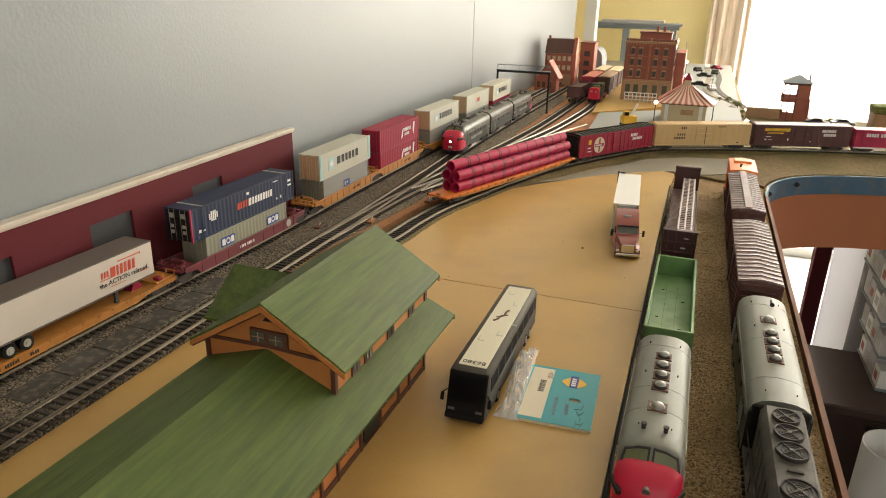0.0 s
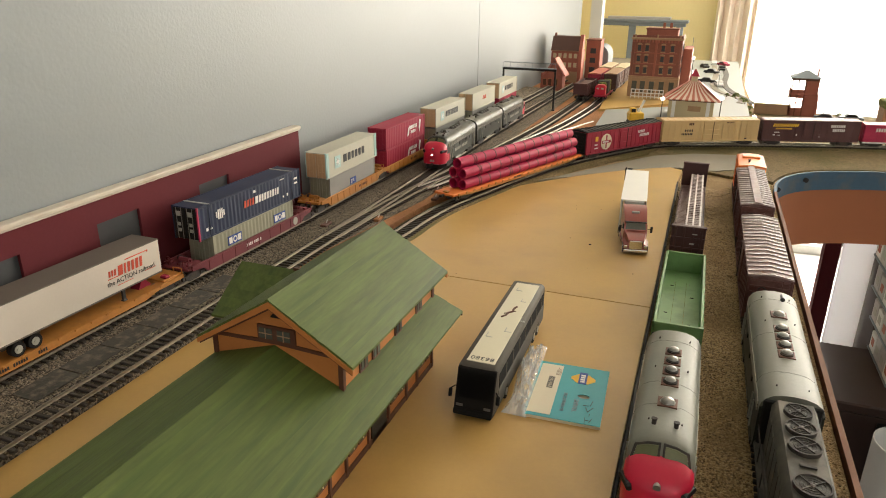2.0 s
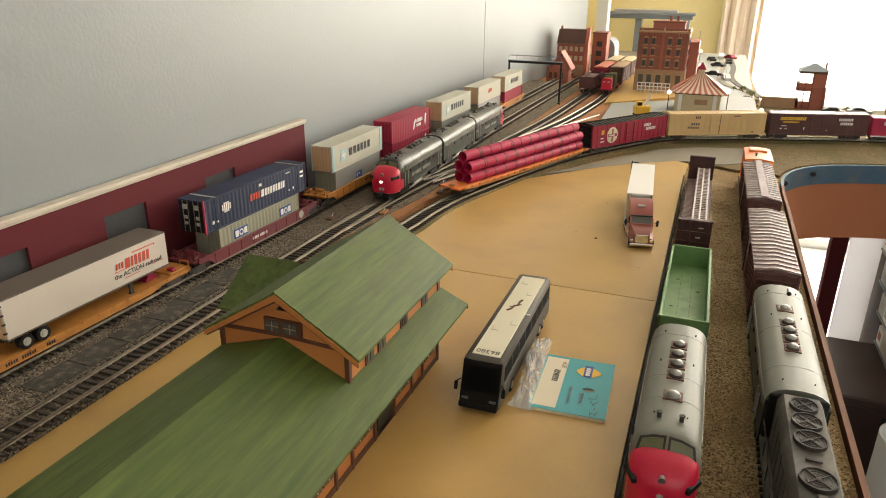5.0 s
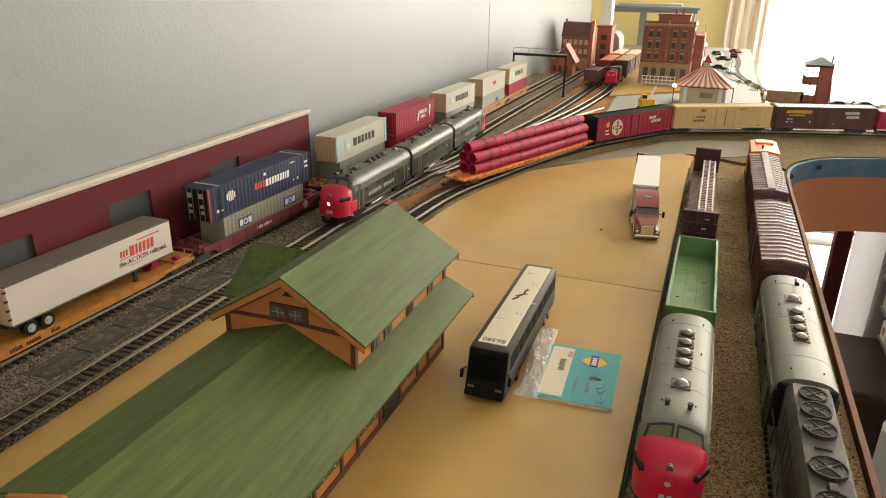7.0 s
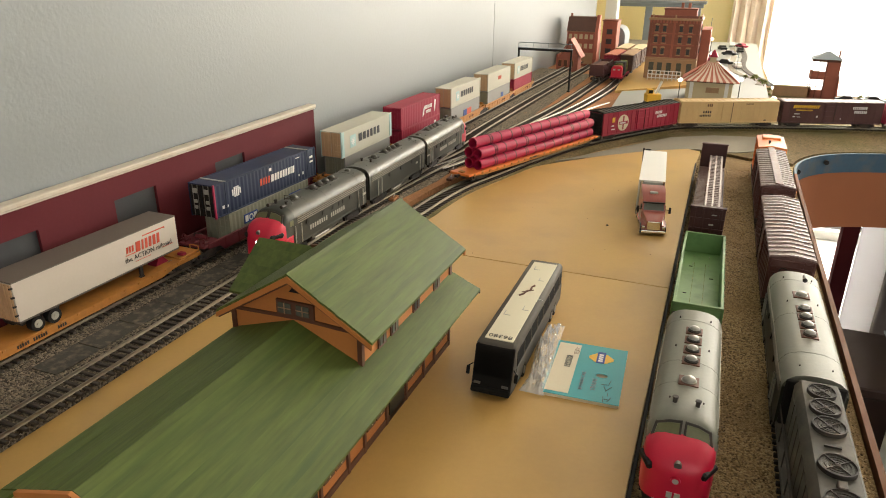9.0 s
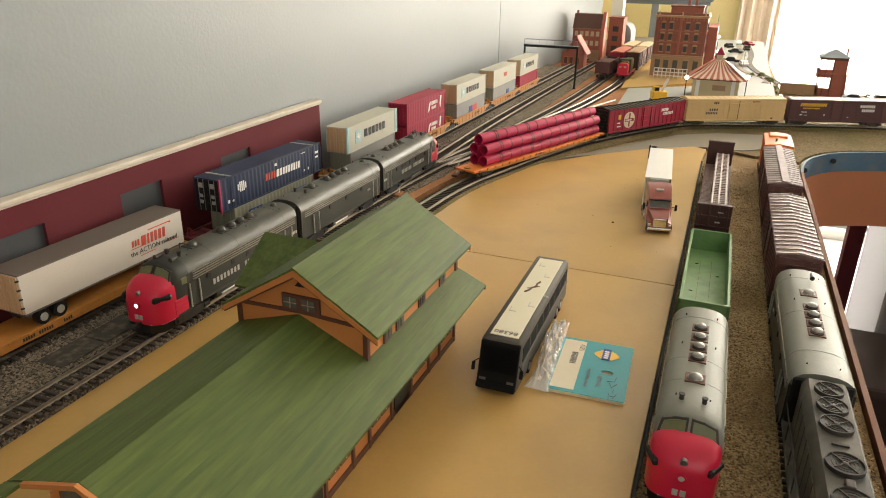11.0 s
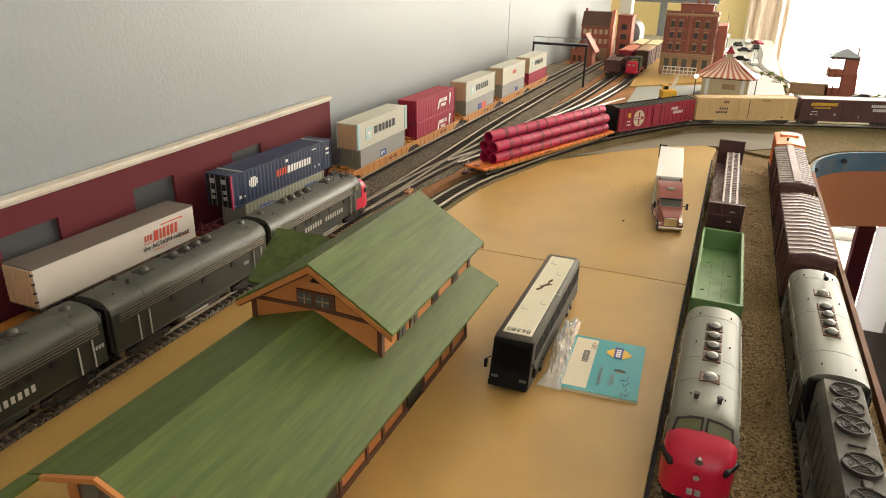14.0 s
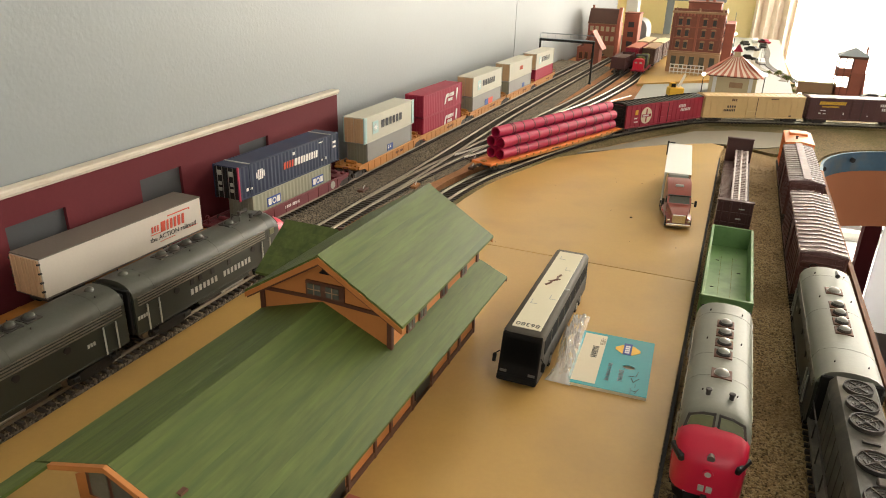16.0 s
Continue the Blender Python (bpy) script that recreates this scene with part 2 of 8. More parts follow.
M_pane = mat("smoky_window", (0.10, 0.10, 0.08), 0.15, var=0.3, scale=60, bump=0)
M_black = mat("black_plastic", (0.013, 0.012, 0.011), 0.45, var=0.2, spec=0.3)
M_under = mat("grimy_underframe", (0.03, 0.024, 0.02), 0.7, var=0.4, dirt=(0.09, 0.06, 0.04), dirt_amount=0.3)
M_wheel = mat("wheel_metal", (0.22, 0.19, 0.16), 0.4, metal=0.8)
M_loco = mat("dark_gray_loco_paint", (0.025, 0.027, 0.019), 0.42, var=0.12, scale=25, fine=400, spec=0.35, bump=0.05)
# the side paint, lightened for light falling on the roof; dirt is its own
M_litroof = mat("top_lit_loco_paint", (0.050, 0.050, 0.035), 0.42, var=0.22, scale=25, spec=0.45, dirt=(0.06, 0.053, 0.038), dirt_amount=0.25)
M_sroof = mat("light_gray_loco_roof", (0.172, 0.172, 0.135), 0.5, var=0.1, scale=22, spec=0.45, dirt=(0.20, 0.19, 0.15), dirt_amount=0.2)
M_red = mat("red_nose_paint", (0.56, 0.012, 0.045), 0.36, var=0.06, scale=30, spec=0.5, bump=0.04)
M_silver = mat("silver_stripe", (0.42, 0.41, 0.37), 0.38, metal=0.5, var=0.1)
M_grille = mat("grimy_grille_metal", (0.24, 0.22, 0.18), 0.34, metal=0.7, var=0.2)
M_letter = mat("pale_gray_lettering", (0.40, 0.39, 0.34), 0.5, var=0.05, bump=0)
M_steel = mat("dull_steel", (0.30, 0.29, 0.26), 0.35, metal=0.8)
M_headlight = glow("lit_headlight", (1.0, 0.93, 0.82), 9.0)
M_wind = mat("cab_glass", (0.13, 0.135, 0.06), 0.3, var=0.2, bump=0, spec=0.4)
M_trailer = mat("cream_trailer_side", (0.56, 0.50, 0.43), 0.55, var=0.04, scale=30)
M_trailroof = mat("dull_gray_trailer_roof", (0.115, 0.092, 0.074), 0.6, var=0.12, scale=30)
M_wood = mat("pale_wood_door", (0.55, 0.36, 0.20), 0.6, var=0.15, scale=50, fine=500, stretch=(4, 4, 0.6))
M_yel = mat("orange_yellow_car_paint", (0.44, 0.18, 0.032), 0.55, var=0.12, scale=50, dirt=(0.30, 0.13, 0.03), dirt_amount=0.25)
M_maroon_car = mat("maroon_car_paint", (0.15, 0.025, 0.032), 0.5, var=0.12, scale=40)
M_navy = mat("navy_container", (0.007, 0.016, 0.050), 0.55, var=0.12, scale=40)
M_grayc = mat("gray_green_container", (0.25, 0.25, 0.18), 0.5, var=0.1, scale=40)
M_grayc2 = mat("gray_container", (0.25, 0.245, 0.23), 0.5, var=0.08, scale=40)
M_beige = mat("beige_container", (0.45, 0.43, 0.345), 0.55, var=0.06, scale=40)
M_redc = mat("dark_red_container", (0.29, 0.017, 0.042), 0.55, spec=0.25, var=0.1, scale=40)
M_blueL = mat("royal_blue_label", (0.02, 0.06, 0.26), 0.5, var=0.05, bump=0)
M_cyan = mat("pale_blue_emblem", (0.34, 0.50, 0.49), 0.5, var=0.05, bump=0)
M_whiteL = mat("white_lettering", (0.74, 0.72, 0.68), 0.5, var=0.05, bump=0)
M_blackL = mat("black_lettering", (0.02, 0.02, 0.022), 0.5, var=0.05, bump=0)
M_redL = mat("orange_red_lettering", (0.56, 0.07, 0.03), 0.5, var=0.05, bump=0)
M_yelL = mat("yellow_lettering", (0.72, 0.42, 0.03), 0.5, var=0.05, bump=0)
M_pipe = mat("crimson_pipe", (0.40, 0.010, 0.058), 0.55, var=0.08, scale=40, spec=0.3, bump=0.05)
M_strap = mat("dark_strap", (0.09, 0.008, 0.020), 0.6)
M_sfred = mat("dark_red_boxcar", (0.30, 0.012, 0.035), 0.45, var=0.1, scale=50)
M_cream = mat("pale_yellow_reefer", (0.64, 0.44, 0.20), 0.5, var=0.07, scale=50)
M_spbrown = mat("dark_brown_boxcar", (0.095, 0.035, 0.032), 0.5, var=0.12, scale=50)
M_magenta = mat("magenta_red_boxcar", (0.42, 0.02, 0.07), 0.5, var=0.1, scale=50)
M_boxbrown = mat("weathered_brown_boxcar", (0.105, 0.034, 0.026), 0.55, var=0.2, scale=45, dirt=(0.20, 0.12, 0.10), dirt_amount=0.2)
# pale tone holds window highlights on roofs and ribs; brown dirt over it
M_boxroof = mat("weathered_window_lit_roof", (0.30, 0.22, 0.20), 0.42, var=0.2, scale=40, dirt=(0.16, 0.07, 0.06), dirt_amount=0.35)
M_boxtop = mat("dull_brown_roof_sheet", (0.110, 0.050, 0.044), 0.5, var=0.2, scale=40, dirt=(0.22, 0.15, 0.13), dirt_amount=0.25)
M_darkbulk = mat("dark_maroon_bulkhead", (0.058, 0.019, 0.016), 0.55, var=0.25, scale=45)
M_lattice = mat("weathered_pinkish_girder", (0.48, 0.40, 0.37), 0.5, var=0.2, scale=60, dirt=(0.2, 0.12, 0.1), dirt_amount=0.25)
M_gongreen = mat("bright_green_gondola", (0.150, 0.275, 0.095), 0.5, var=0.1, scale=30, dirt=(0.075, 0.17, 0.05), dirt_amount=0.3)
M_orangecar = mat("orange_car_paint", (0.78, 0.21, 0.04), 0.5, var=0.08)
M_gp = mat("dark_gray_road_switcher", (0.060, 0.055, 0.041), 0.65, var=0.35, scale=30, dirt=(0.17, 0.14, 0.10), dirt_amount=0.35)
M_fanmesh = mat("fine_dark_fan_mesh", (0.045, 0.040, 0.030), 0.6, var=0.3, scale=300, fine=2500, bump=0.6)
M_chrome = mat("chrome", (0.75, 0.74, 0.70), 0.15, metal=1.0, var=0.05)
M_truckred = mat("brick_red_truck_paint", (0.30, 0.072, 0.052), 0.3, var=0.08, coat=0.4)
M_busdark = mat("charcoal_bus_body", (0.098, 0.086, 0.068), 0.65, var=0.14, spec=0.2)
M_busfront = mat("matt_black_bus_front", (0.010, 0.009, 0.008), 0.75, var=0.2, spec=0.12)
M_busgray = mat("gray_bus_panel", (0.105, 0.098, 0.085), 0.6, var=0.1, spec=0.25)
M_buscream = mat("cream_bus_roof_sheet", (0.66, 0.60, 0.43), 0.45, var=0.04, scale=30)
M_teal = mat("teal_card", (0.035, 0.31, 0.34), 0.45, var=0.06, scale=30)
M_label = mat("cream_label", (0.66, 0.58, 0.42), 0.5, var=0.04)
M_brick = mat("brown_brick", (0.23, 0.082, 0.052), 0.7, var=0.25, scale=60, fine=700, bump=0.4)
M_brick2 = mat("rust_red_brick", (0.33, 0.105, 0.066), 0.7, var=0.2, scale=60)
M_stone = mat("tan_stone_base", (0.36, 0.22, 0.12), 0.7, var=0.2, scale=50)
M_cream2 = mat("cream_wall", (0.55, 0.46, 0.28), 0.6, var=0.08)
M_stripeR = mat("terracotta_stripe", (0.42, 0.12, 0.07), 0.6, var=0.1)
M_stripeW = mat("pale_stripe", (0.68, 0.52, 0.40), 0.6, var=0.1)
M_roofbrown = mat("brown_slate_roof", (0.10, 0.045, 0.03), 0.7, var=0.2, scale=60)
M_globe = glow("lit_globe", (1.0, 0.94, 0.85), 5.0)
M_curtain = mat("cream_curtain", (0.88, 0.77, 0.64), 0.8, var=0.05, scale=8)
M_outside = glow("bright_outdoors", (1.0, 0.98, 0.95), 5.0)
M_moss = speckled("mixed_green_shrub", [(0.10, 0.13, 0.03), (0.15, 0.17, 0.05), (0.07, 0.09, 0.025), (0.24, 0.22, 0.08)], 300, 0.8)
M_graymetal = mat("gray_shelf_metal", (0.22, 0.25, 0.27), 0.5, var=0.08)
M_darkwood = mat("dark_brown_furniture", (0.035, 0.016, 0.011), 0.65, var=0.2, scale=12, stretch=(1, 1, 6))
M_paper = mat("pale_box_paper", (0.50, 0.47, 0.46), 0.6, var=0.08)


def glass(name, rough=0.03):
    ma = bpy.data.materials.new(name)
    ma.use_nodes = True
    b = ma.node_tree.nodes["Principled BSDF"]
    b.inputs["Transmission Weight"].default_value = 1 if rough < 0.05 else 0.93
    b.inputs["Roughness"].default_value = rough
    b.inputs["IOR"].default_value = 1.1 if rough < 0.05 else 1.4
    b.inputs["Base Color"].default_value = (0.95, 0.95, 0.93, 1)
    return ma


M_fabric = mat("thin_white_fabric", (0.80, 0.79, 0.80), 0.7, var=0.04, scale=10)
ft = M_fabric.node_tree
ftr, fmx = ft.nodes.new("ShaderNodeBsdfTranslucent"), ft.nodes.new("ShaderNodeMixShader")
ftr.inputs[0].default_value = (0.85, 0.85, 0.88, 1)
fmx.inputs[0].default_value = 0.6
ft.links.new(ft.nodes["Principled BSDF"].outputs[0], fmx.inputs[1])
ft.links.new(ftr.outputs[0], fmx.inputs[2])
ft.links.new(fmx.outputs[0], ft.nodes["Material Output"].inputs[0])
M_plastic = glass("clear_plastic_film", 0.0)
pb = M_plastic.node_tree.nodes["Principled BSDF"]
pb.inputs["Transmission Weight"].default_value, pb.inputs["Alpha"].default_value = 0.0, 0.34
pb.inputs["Roughness"].default_value, pb.inputs["IOR"].default_value, pb.inputs["Coat Weight"].default_value = 0.12, 1.6, 1.0
pb.inputs["Base Color"].default_value = (0.86, 0.86, 0.85, 1)
M_windowglass = glass("window_glass", 0.0)


# ---- the room ----
def slab(name, x0, x1, y0, y1, z0, z1, material, kind="structure", label="", c=0.0):
    return tagged(part(name, G().box(x0, x1, y0, y1, z0, z1, c), material), label, kind=kind)


FLOOR, CEIL = -0.92, 1.45
WALLX = -0.478
slab("floor", -1.6, 2.9, -2.3, 3.4, FLOOR - 0.05, FLOOR, M_carpet, label="dark brown carpeted room floor")
# white sheet added on the carpet in place of the daylight glare there
slab("floor_tiles", -0.4, 2.6, 1.75, 3.1, FLOOR, FLOOR + 0.006, M_white, label="white sheet for daylight glare on the floor by the glass door")
slab("ceiling", -1.6, 2.9, -2.3, 3.4, CEIL, CEIL + 0.05, M_ceiling, label="plain white ceiling")
slab("wall_west", WALLX - 0.12, WALLX, -2.2, 1.068, FLOOR, CEIL, M_wall, label="pale gray painted wall panel")
slab("wall_west_far", WALLX - 0.12, WALLX, 1.071, 2.43, FLOOR, CEIL, M_wall, label="pale gray painted wall panel past the joint")
slab("wall_joint", WALLX - 0.06, WALLX - 0.001, 1.068, 1.071, FLOOR, CEIL, M_edge, label="dark joint between the wall panels")
# unseen south wall, its opening added for the fill lamp
slab("wall_south", -1.6, 0.0, -2.3, -2.2, FLOOR, CEIL, M_wall, label="plain wall")
slab("wall_south_east", 1.8, 2.9, -2.3, -2.2, FLOOR, CEIL, M_wall, label="plain wall beside the fill lamp's opening")
slab("wall_south_low", 0.0, 1.8, -2.3, -2.2, FLOOR, 0.05, M_wall, label="plain wall below the fill lamp's opening")
slab("wall_south_high", 0.0, 1.8, -2.3, -2.2, 1.2, CEIL, M_wall, label="plain wall above the fill lamp's opening")
slab("wall_alcove", -1.6, WALLX - 0.12, 2.33, 2.43, FLOOR, CEIL, M_yellow, label="yellow painted return wall")
slab("wall_alcove_west", -1.6, -1.5, 2.43, 3.1, FLOOR, CEIL, M_yellow, label="yellow painted alcove wall")
slab("wall_north", -1.6, 0.12, 3.1, 3.2, FLOOR, CEIL, M_yellow, label="yellow painted end wall")
slab("wall_north_top", 0.12, 2.9, 3.1, 3.2, 1.25, CEIL, M_yellow, label="yellow wall over the glass door")
slab("wall_north_east", 2.6, 2.9, 3.1, 3.2, FLOOR, 1.25, M_yellow, label="yellow wall beside the glass door")
# east wall with a window opening
slab("wall_east_low", 2.7, 2.8, -2.2, 3.1, FLOOR, -0.05, M_wall)
slab("wall_east_high", 2.7, 2.8, -2.2, 3.1, 1.15, CEIL, M_wall)
slab("wall_east_south", 2.7, 2.8, -2.2, -1.1, -0.05, 1.15, M_wall)
slab("wall_east_north", 2.7, 2.8, 0.7, 3.1, -0.05, 1.15, M_wall)
slab("backdrop", -0.5, 3.6, 3.55, 3.57, -1.2, 1.6, M_outside, label="overexposed bright daylight outdoors")


def glass_door():
    d = thing("window_1", pose(0.12, 3.11, FLOOR), "white framed sliding glass door full of daylight", "window", kind="structure")
    w, h = 2.48, 1.25 - FLOOR
    g = G()
    for x in (0, w / 2 - 0.03, w - 0.06):
        g.box(x, x + 0.06, 0, 0.05, 0.05, h - 0.05, 0.004)
    g.box(0, w, 0, 0.05, 0, 0.05, 0.004).box(0, w, 0, 0.05, h - 0.05, h, 0.004)
    part("window_frame", g, M_white, d)
    for x in (0.06, w / 2 + 0.03):
        p = part("pane", G().box(x, x + w / 2 - 0.09, 0.02, 0.026, 0.05, h - 0.05), M_windowglass, d)
        p.visible_shadow = False


glass_door()


def curtain(x0, x1, y, name, label, folds, material):
    """A gathered hanging in vertical folds."""
    n = folds * 8
    front, back = [], []
    for i in range(n + 1):
        u = i / n
        x = x0 + (x1 - x0) * u
        d = 0.022 * math.sin(2 * math.pi * folds * u) + 0.008 * math.sin(17 * u + 1)
        front.append((x, y - d))
        back.append((x, y - d + 0.004))
    g = G().prism(front + back[::-1], "z", FLOOR + 0.02, 1.3)
    return tagged(part(name, g, material, smooth=60), label, "curtain")


curtain(0.03, 0.20, 3.03, "curtain", "cream orange curtain gathered beside the bright glass door", 4, M_curtain)
slab("door_post", -0.472, -0.425, 2.62, 2.70, FLOOR, CEIL, M_white, label="white painted door post at the end of the wall")


def wall_shelf():
    s = thing("wall_shelf", pose(-0.28, 2.94, 0.13), "gray metal shelf unit against the yellow wall", "shelf")
    part("top", G().box(-0.2, 0.2, -0.03, 0.09, 0.028, 0.04, 0.003), M_graymetal, s)
    part("apron", G().box(-0.19, 0.19, -0.02, 0.0, 0.012, 0.028, 0.002), M_graymetal, s)
    for x in (-0.06, 0.15):
        part("leg", G().box(x, x + 0.03, -0.01, 0.02, -1.05, 0.012, 0.002), M_graymetal, s)
    part("tray", G().box(-0.16, 0.12, 0.0, 0.08, 0.04, 0.052, 0.002), M_paper, s)


wall_shelf()

# ---- benchwork ----
def spline(pts, step=0.004):
    """Catmull-Rom curve through 2D points, evenly spaced."""
    P = [Vector(p) for p in pts]
    P = [2 * P[0] - P[1]] + P + [2 * P[-1] - P[-2]]
    raw = []
    for a, b, c, d in zip(P, P[1:], P[2:], P[3:]):
        for i in range(40):
            t = i / 40
            raw.append(0.5 * (2 * b + (c - a) * t + (2 * a - 5 * b + 4 * c - d) * t * t + (3 * b - a - 3 * c + d) * t ** 3))
    raw.append(P[-2])
    out, left = [raw[0]], step
    for p, q in zip(raw, raw[1:]):
        seg = (q - p).length
        while seg >= left and seg > 1e-9:
            p = p + (q - p) * (left / seg)
            out.append(p)
            seg = (q - p).length
            left = step
        left -= seg
    return out


def at_along(line, s, step=0.004):
    """Point and heading at the length s of a spaced line."""
    i = max(0, min(len(line) - 2, int(s / step)))
    p = line[i].lerp(line[i + 1], s / step - i)
    d = (line[i + 1] - line[i]).normalized()
    return p, d


AISLE = [(0.1345, -1.2), (0.1345, -0.2), (0.136, 0.2), (0.138, 0.45), (0.140, 0.62), (0.150, 0.70), (0.175, 0.755), (0.21, 0.793), (0.26, 0.82), (0.345, 0.847), (0.6, 0.90), (1.1, 0.95)]
aisle = spline(AISLE, 0.02)

# subroof of the layout, one plywood sheet with the aisle cut out of it
outline = [(WALLX, -1.2)] + [tuple(p) for p in aisle] + [(1.1, 1.46), (0.155, 1.50), (0.145, 2.86), (WALLX, 2.86)]
tagged(part("layout_deck", G().prism(outline, "z", -0.030, -0.0075), M_sand), "gravel covered plywood layout deck", "benchwork", kind="structure")


def fascia():
    f = thing("benchwork_fascia", pose(0, 0, 0), "curved hardboard fascia, blue strip above orange brown panel", "benchwork", kind="structure")
    start = next(i for i, p in enumerate(aisle) if p.y > 0.61)

    def strip(name, i0, i1, z0, z1, th, material):
        a = []
        for i in range(i0, i1):
            d = (aisle[min(i + 1, len(aisle) - 1)] - aisle[max(i - 1, 0)]).normalized()
            nrm = Vector((d.y, -d.x))
            p, q = aisle[i] + nrm * 0.001, aisle[i] + nrm * (0.001 + th)
            a.append([(p.x, p.y, z0), (q.x, q.y, z0), (q.x, q.y, z1), (p.x, p.y, z1)])
        part(name, G().loft(a), material, f)
    strip("wood_edge", 0, start + 1, -0.035, -0.002, 0.004, M_ply)
    strip("blue_strip", start, len(aisle), -0.036, -0.004, 0.004, M_bluestrip)
    strip("panel", start, len(aisle), -0.135, -0.036, 0.003, M_panel)
    for i in (start + 4, start + 9):
        p = aisle[i]
        part("knot_hole", G().cyl((p.x + 0.004, p.y - 0.010, -0.016), (p.x + 0.001, p.y - 0.001, -0.016), 0.004, 12), M_edge, f)


fascia()
# tan boards with their seam
curveedge = spline([(-0.30, 0.13), (-0.287, 0.22), (-0.281, 0.308), (-0.265, 0.402), (-0.229, 0.485), (-0.16, 0.58), (-0.08, 0.665), (-0.001, 0.723)], 0.02)
tan_far = [(-0.30, 0.1188), (-0.0005, 0.1188)] + [(-0.0005, 0.6), (0.004, 0.70)] + [tuple(p) for p in curveedge[::-1]]
tan_near = [(-0.3510, -1.0), (-0.0005, -1.0), (-0.0005, 0.1160), (-0.3510, 0.1160)]
slab_a = tagged(part("tan_board", G().prism(tan_near, "z", -0.0065, 0.0), M_tan), "flat tan painted board around the depot", "board", kind="structure")
slab_b = tagged(part("tan_board", G().prism(tan_far, "z", -0.0065, -0.0006), M_tan), "flat tan painted board with curved edge", "board", kind="structure")
slab("board_seam", -0.34, -0.0005, 0.1161, 0.1187, -0.0070, -0.0045, M_edge, label="dark seam between the tan boards")
slab("board_edge", 0.0, 0.0022, -1.0, 0.62, -0.0075, -0.0012, M_edge, label="dark edge of the tan board")
spot = G()
rs = random.Random(4)
spot.dome((-0.081, 0.270, -0.0006), 0.0016, 0.0012, 9, 3)
tagged(part("debris_speck", spot, M_edge), "small dark speck lying on tan board", "debris")
crumbs = G()
for _ in range(46):
    x, y = rs.uniform(-0.27, -0.01), rs.uniform(-0.3, 0.5)
    if -0.13 < x and -0.12 < y < 0.06 or x < -0.12 and y < 0.0 or x < -0.24 + max(0, y - 0.3) * 0.6:
        continue
    crumbs.dome((x, y, -0.0007), rs.uniform(0.0003, 0.0008), 0.0005, 6, 2)
tagged(part("crumbs", crumbs, M_edge), "tiny dark crumbs scattered on tan board", "debris", kind="stuff")

# ballast shoulder under the wall tracks
def bed(name, left, right, z0, z1, y0, y1, material, label, amp=0.0012, step=0.006, lift=lambda x, y: 0.0):
    """A strip of uneven ground between two edges, x as functions of y."""
    ny = int((y1 - y0) / step)
    nx = 14
    secs = []
    for j in range(ny + 1):
        y = y0 + (y1 - y0) * j / ny
        a, b = left(y), right(y)
        row = []
        for i in range(nx + 1):
            x = a + (b - a) * i / nx
            z = z1 + lift(x, y) + amp * noise.noise((x * 130, y * 130, 3)) + amp * 1.5 * noise.noise((x * 30, y * 30, 9))
            row.append((x, y, z))
        row += [(b + 0.003, y, z0), (a, y, z0)]
        secs.append(row)
    return tagged(part(name, G().loft(secs), material, smooth=60), label, "ground", kind="structure")


bed("ballast_bed", lambda y: WALLX, lambda y: -0.3545 if y < 0.1 else -0.3545 + min(0.03, (y - 0.1) * 0.12), -0.0075, 0.0048, -0.9, 1.55, M_ballast, "gray brown gravel ballast along the wall", lift=lambda x, y: 0.0118 * max(0.0, min(0.80, y - 0.24)) * max(0.0, min(1.0, (-0.388 - x) / 0.010)))

def ground(name, outline, z0, z1, material, label, amp=0.0):
    return tagged(part(name, G().prism(outline, "z", z0, z1), material), label, "ground", kind="structure")


ground("yard_ground", [(-0.36, 0.06), (-0.330, 0.06), (-0.322, 0.22), (-0.318, 0.30), (-0.302, 0.41), (-0.264, 0.51), (-0.203, 0.665), (-0.085, 0.865), (0.0, 1.25), (-0.05, 1.8), (WALLX, 1.8), (WALLX, 1.4), (-0.36, 1.2)], -0.0074, 0.0035, M_cork, "orange brown cork sheet between the yard tracks")
ground("scenery_ground", [(-0.16, 0.602), (0.0, 0.726), (0.02, 0.700), (0.05, 0.712), (0.08, 0.695), (0.11, 0.705), (0.138, 0.690)] + [(p.x - 0.002, p.y + 0.003) for p in aisle if p.y > 0.66] + [(1.1, 1.455), (0.155, 1.495), (0.0, 1.49), (-0.06, 0.81)], -0.0074, -0.0028, M_earth, "brown green earth around the curve")
ground("concrete_pad", [(-0.205, 0.545), (-0.15, 0.595), (-0.08, 0.670), (-0.001, 0.722), (0.03, 0.715), (0.06, 0.722), (0.10, 0.755), (0.125, 0.80), (0.115, 0.875), (0.02, 0.850), (-0.05, 0.80), (-0.13, 0.67), (-0.17, 0.60)], -0.0073, -0.0016, M_concrete, "gray concrete apron beside the curve")
ground("town_street", [(-0.19, 1.02), (-0.02, 0.98), (0.13, 1.10), (0.148, 2.85), (-0.06, 2.85), (-0.06, 1.62), (-0.02, 1.40), (-0.20, 1.25)], -0.0073, 0.0075, M_street, "pale gray town street")
ground("building_plaza", [(-0.215, 1.235), (-0.05, 1.42), (-0.03, 1.62), (-0.06, 1.75), (-0.20, 1.95), (-0.25, 1.95), (-0.235, 1.55)], -0.0073, 0.0095, M_tan, "tan base board under the brick building")
ground("far_ground", [(WALLX, 1.8), (-0.05, 1.8), (-0.06, 2.85), (WALLX, 2.85)], -0.0073, 0.003, M_concrete, "gray ground beneath the far yard")


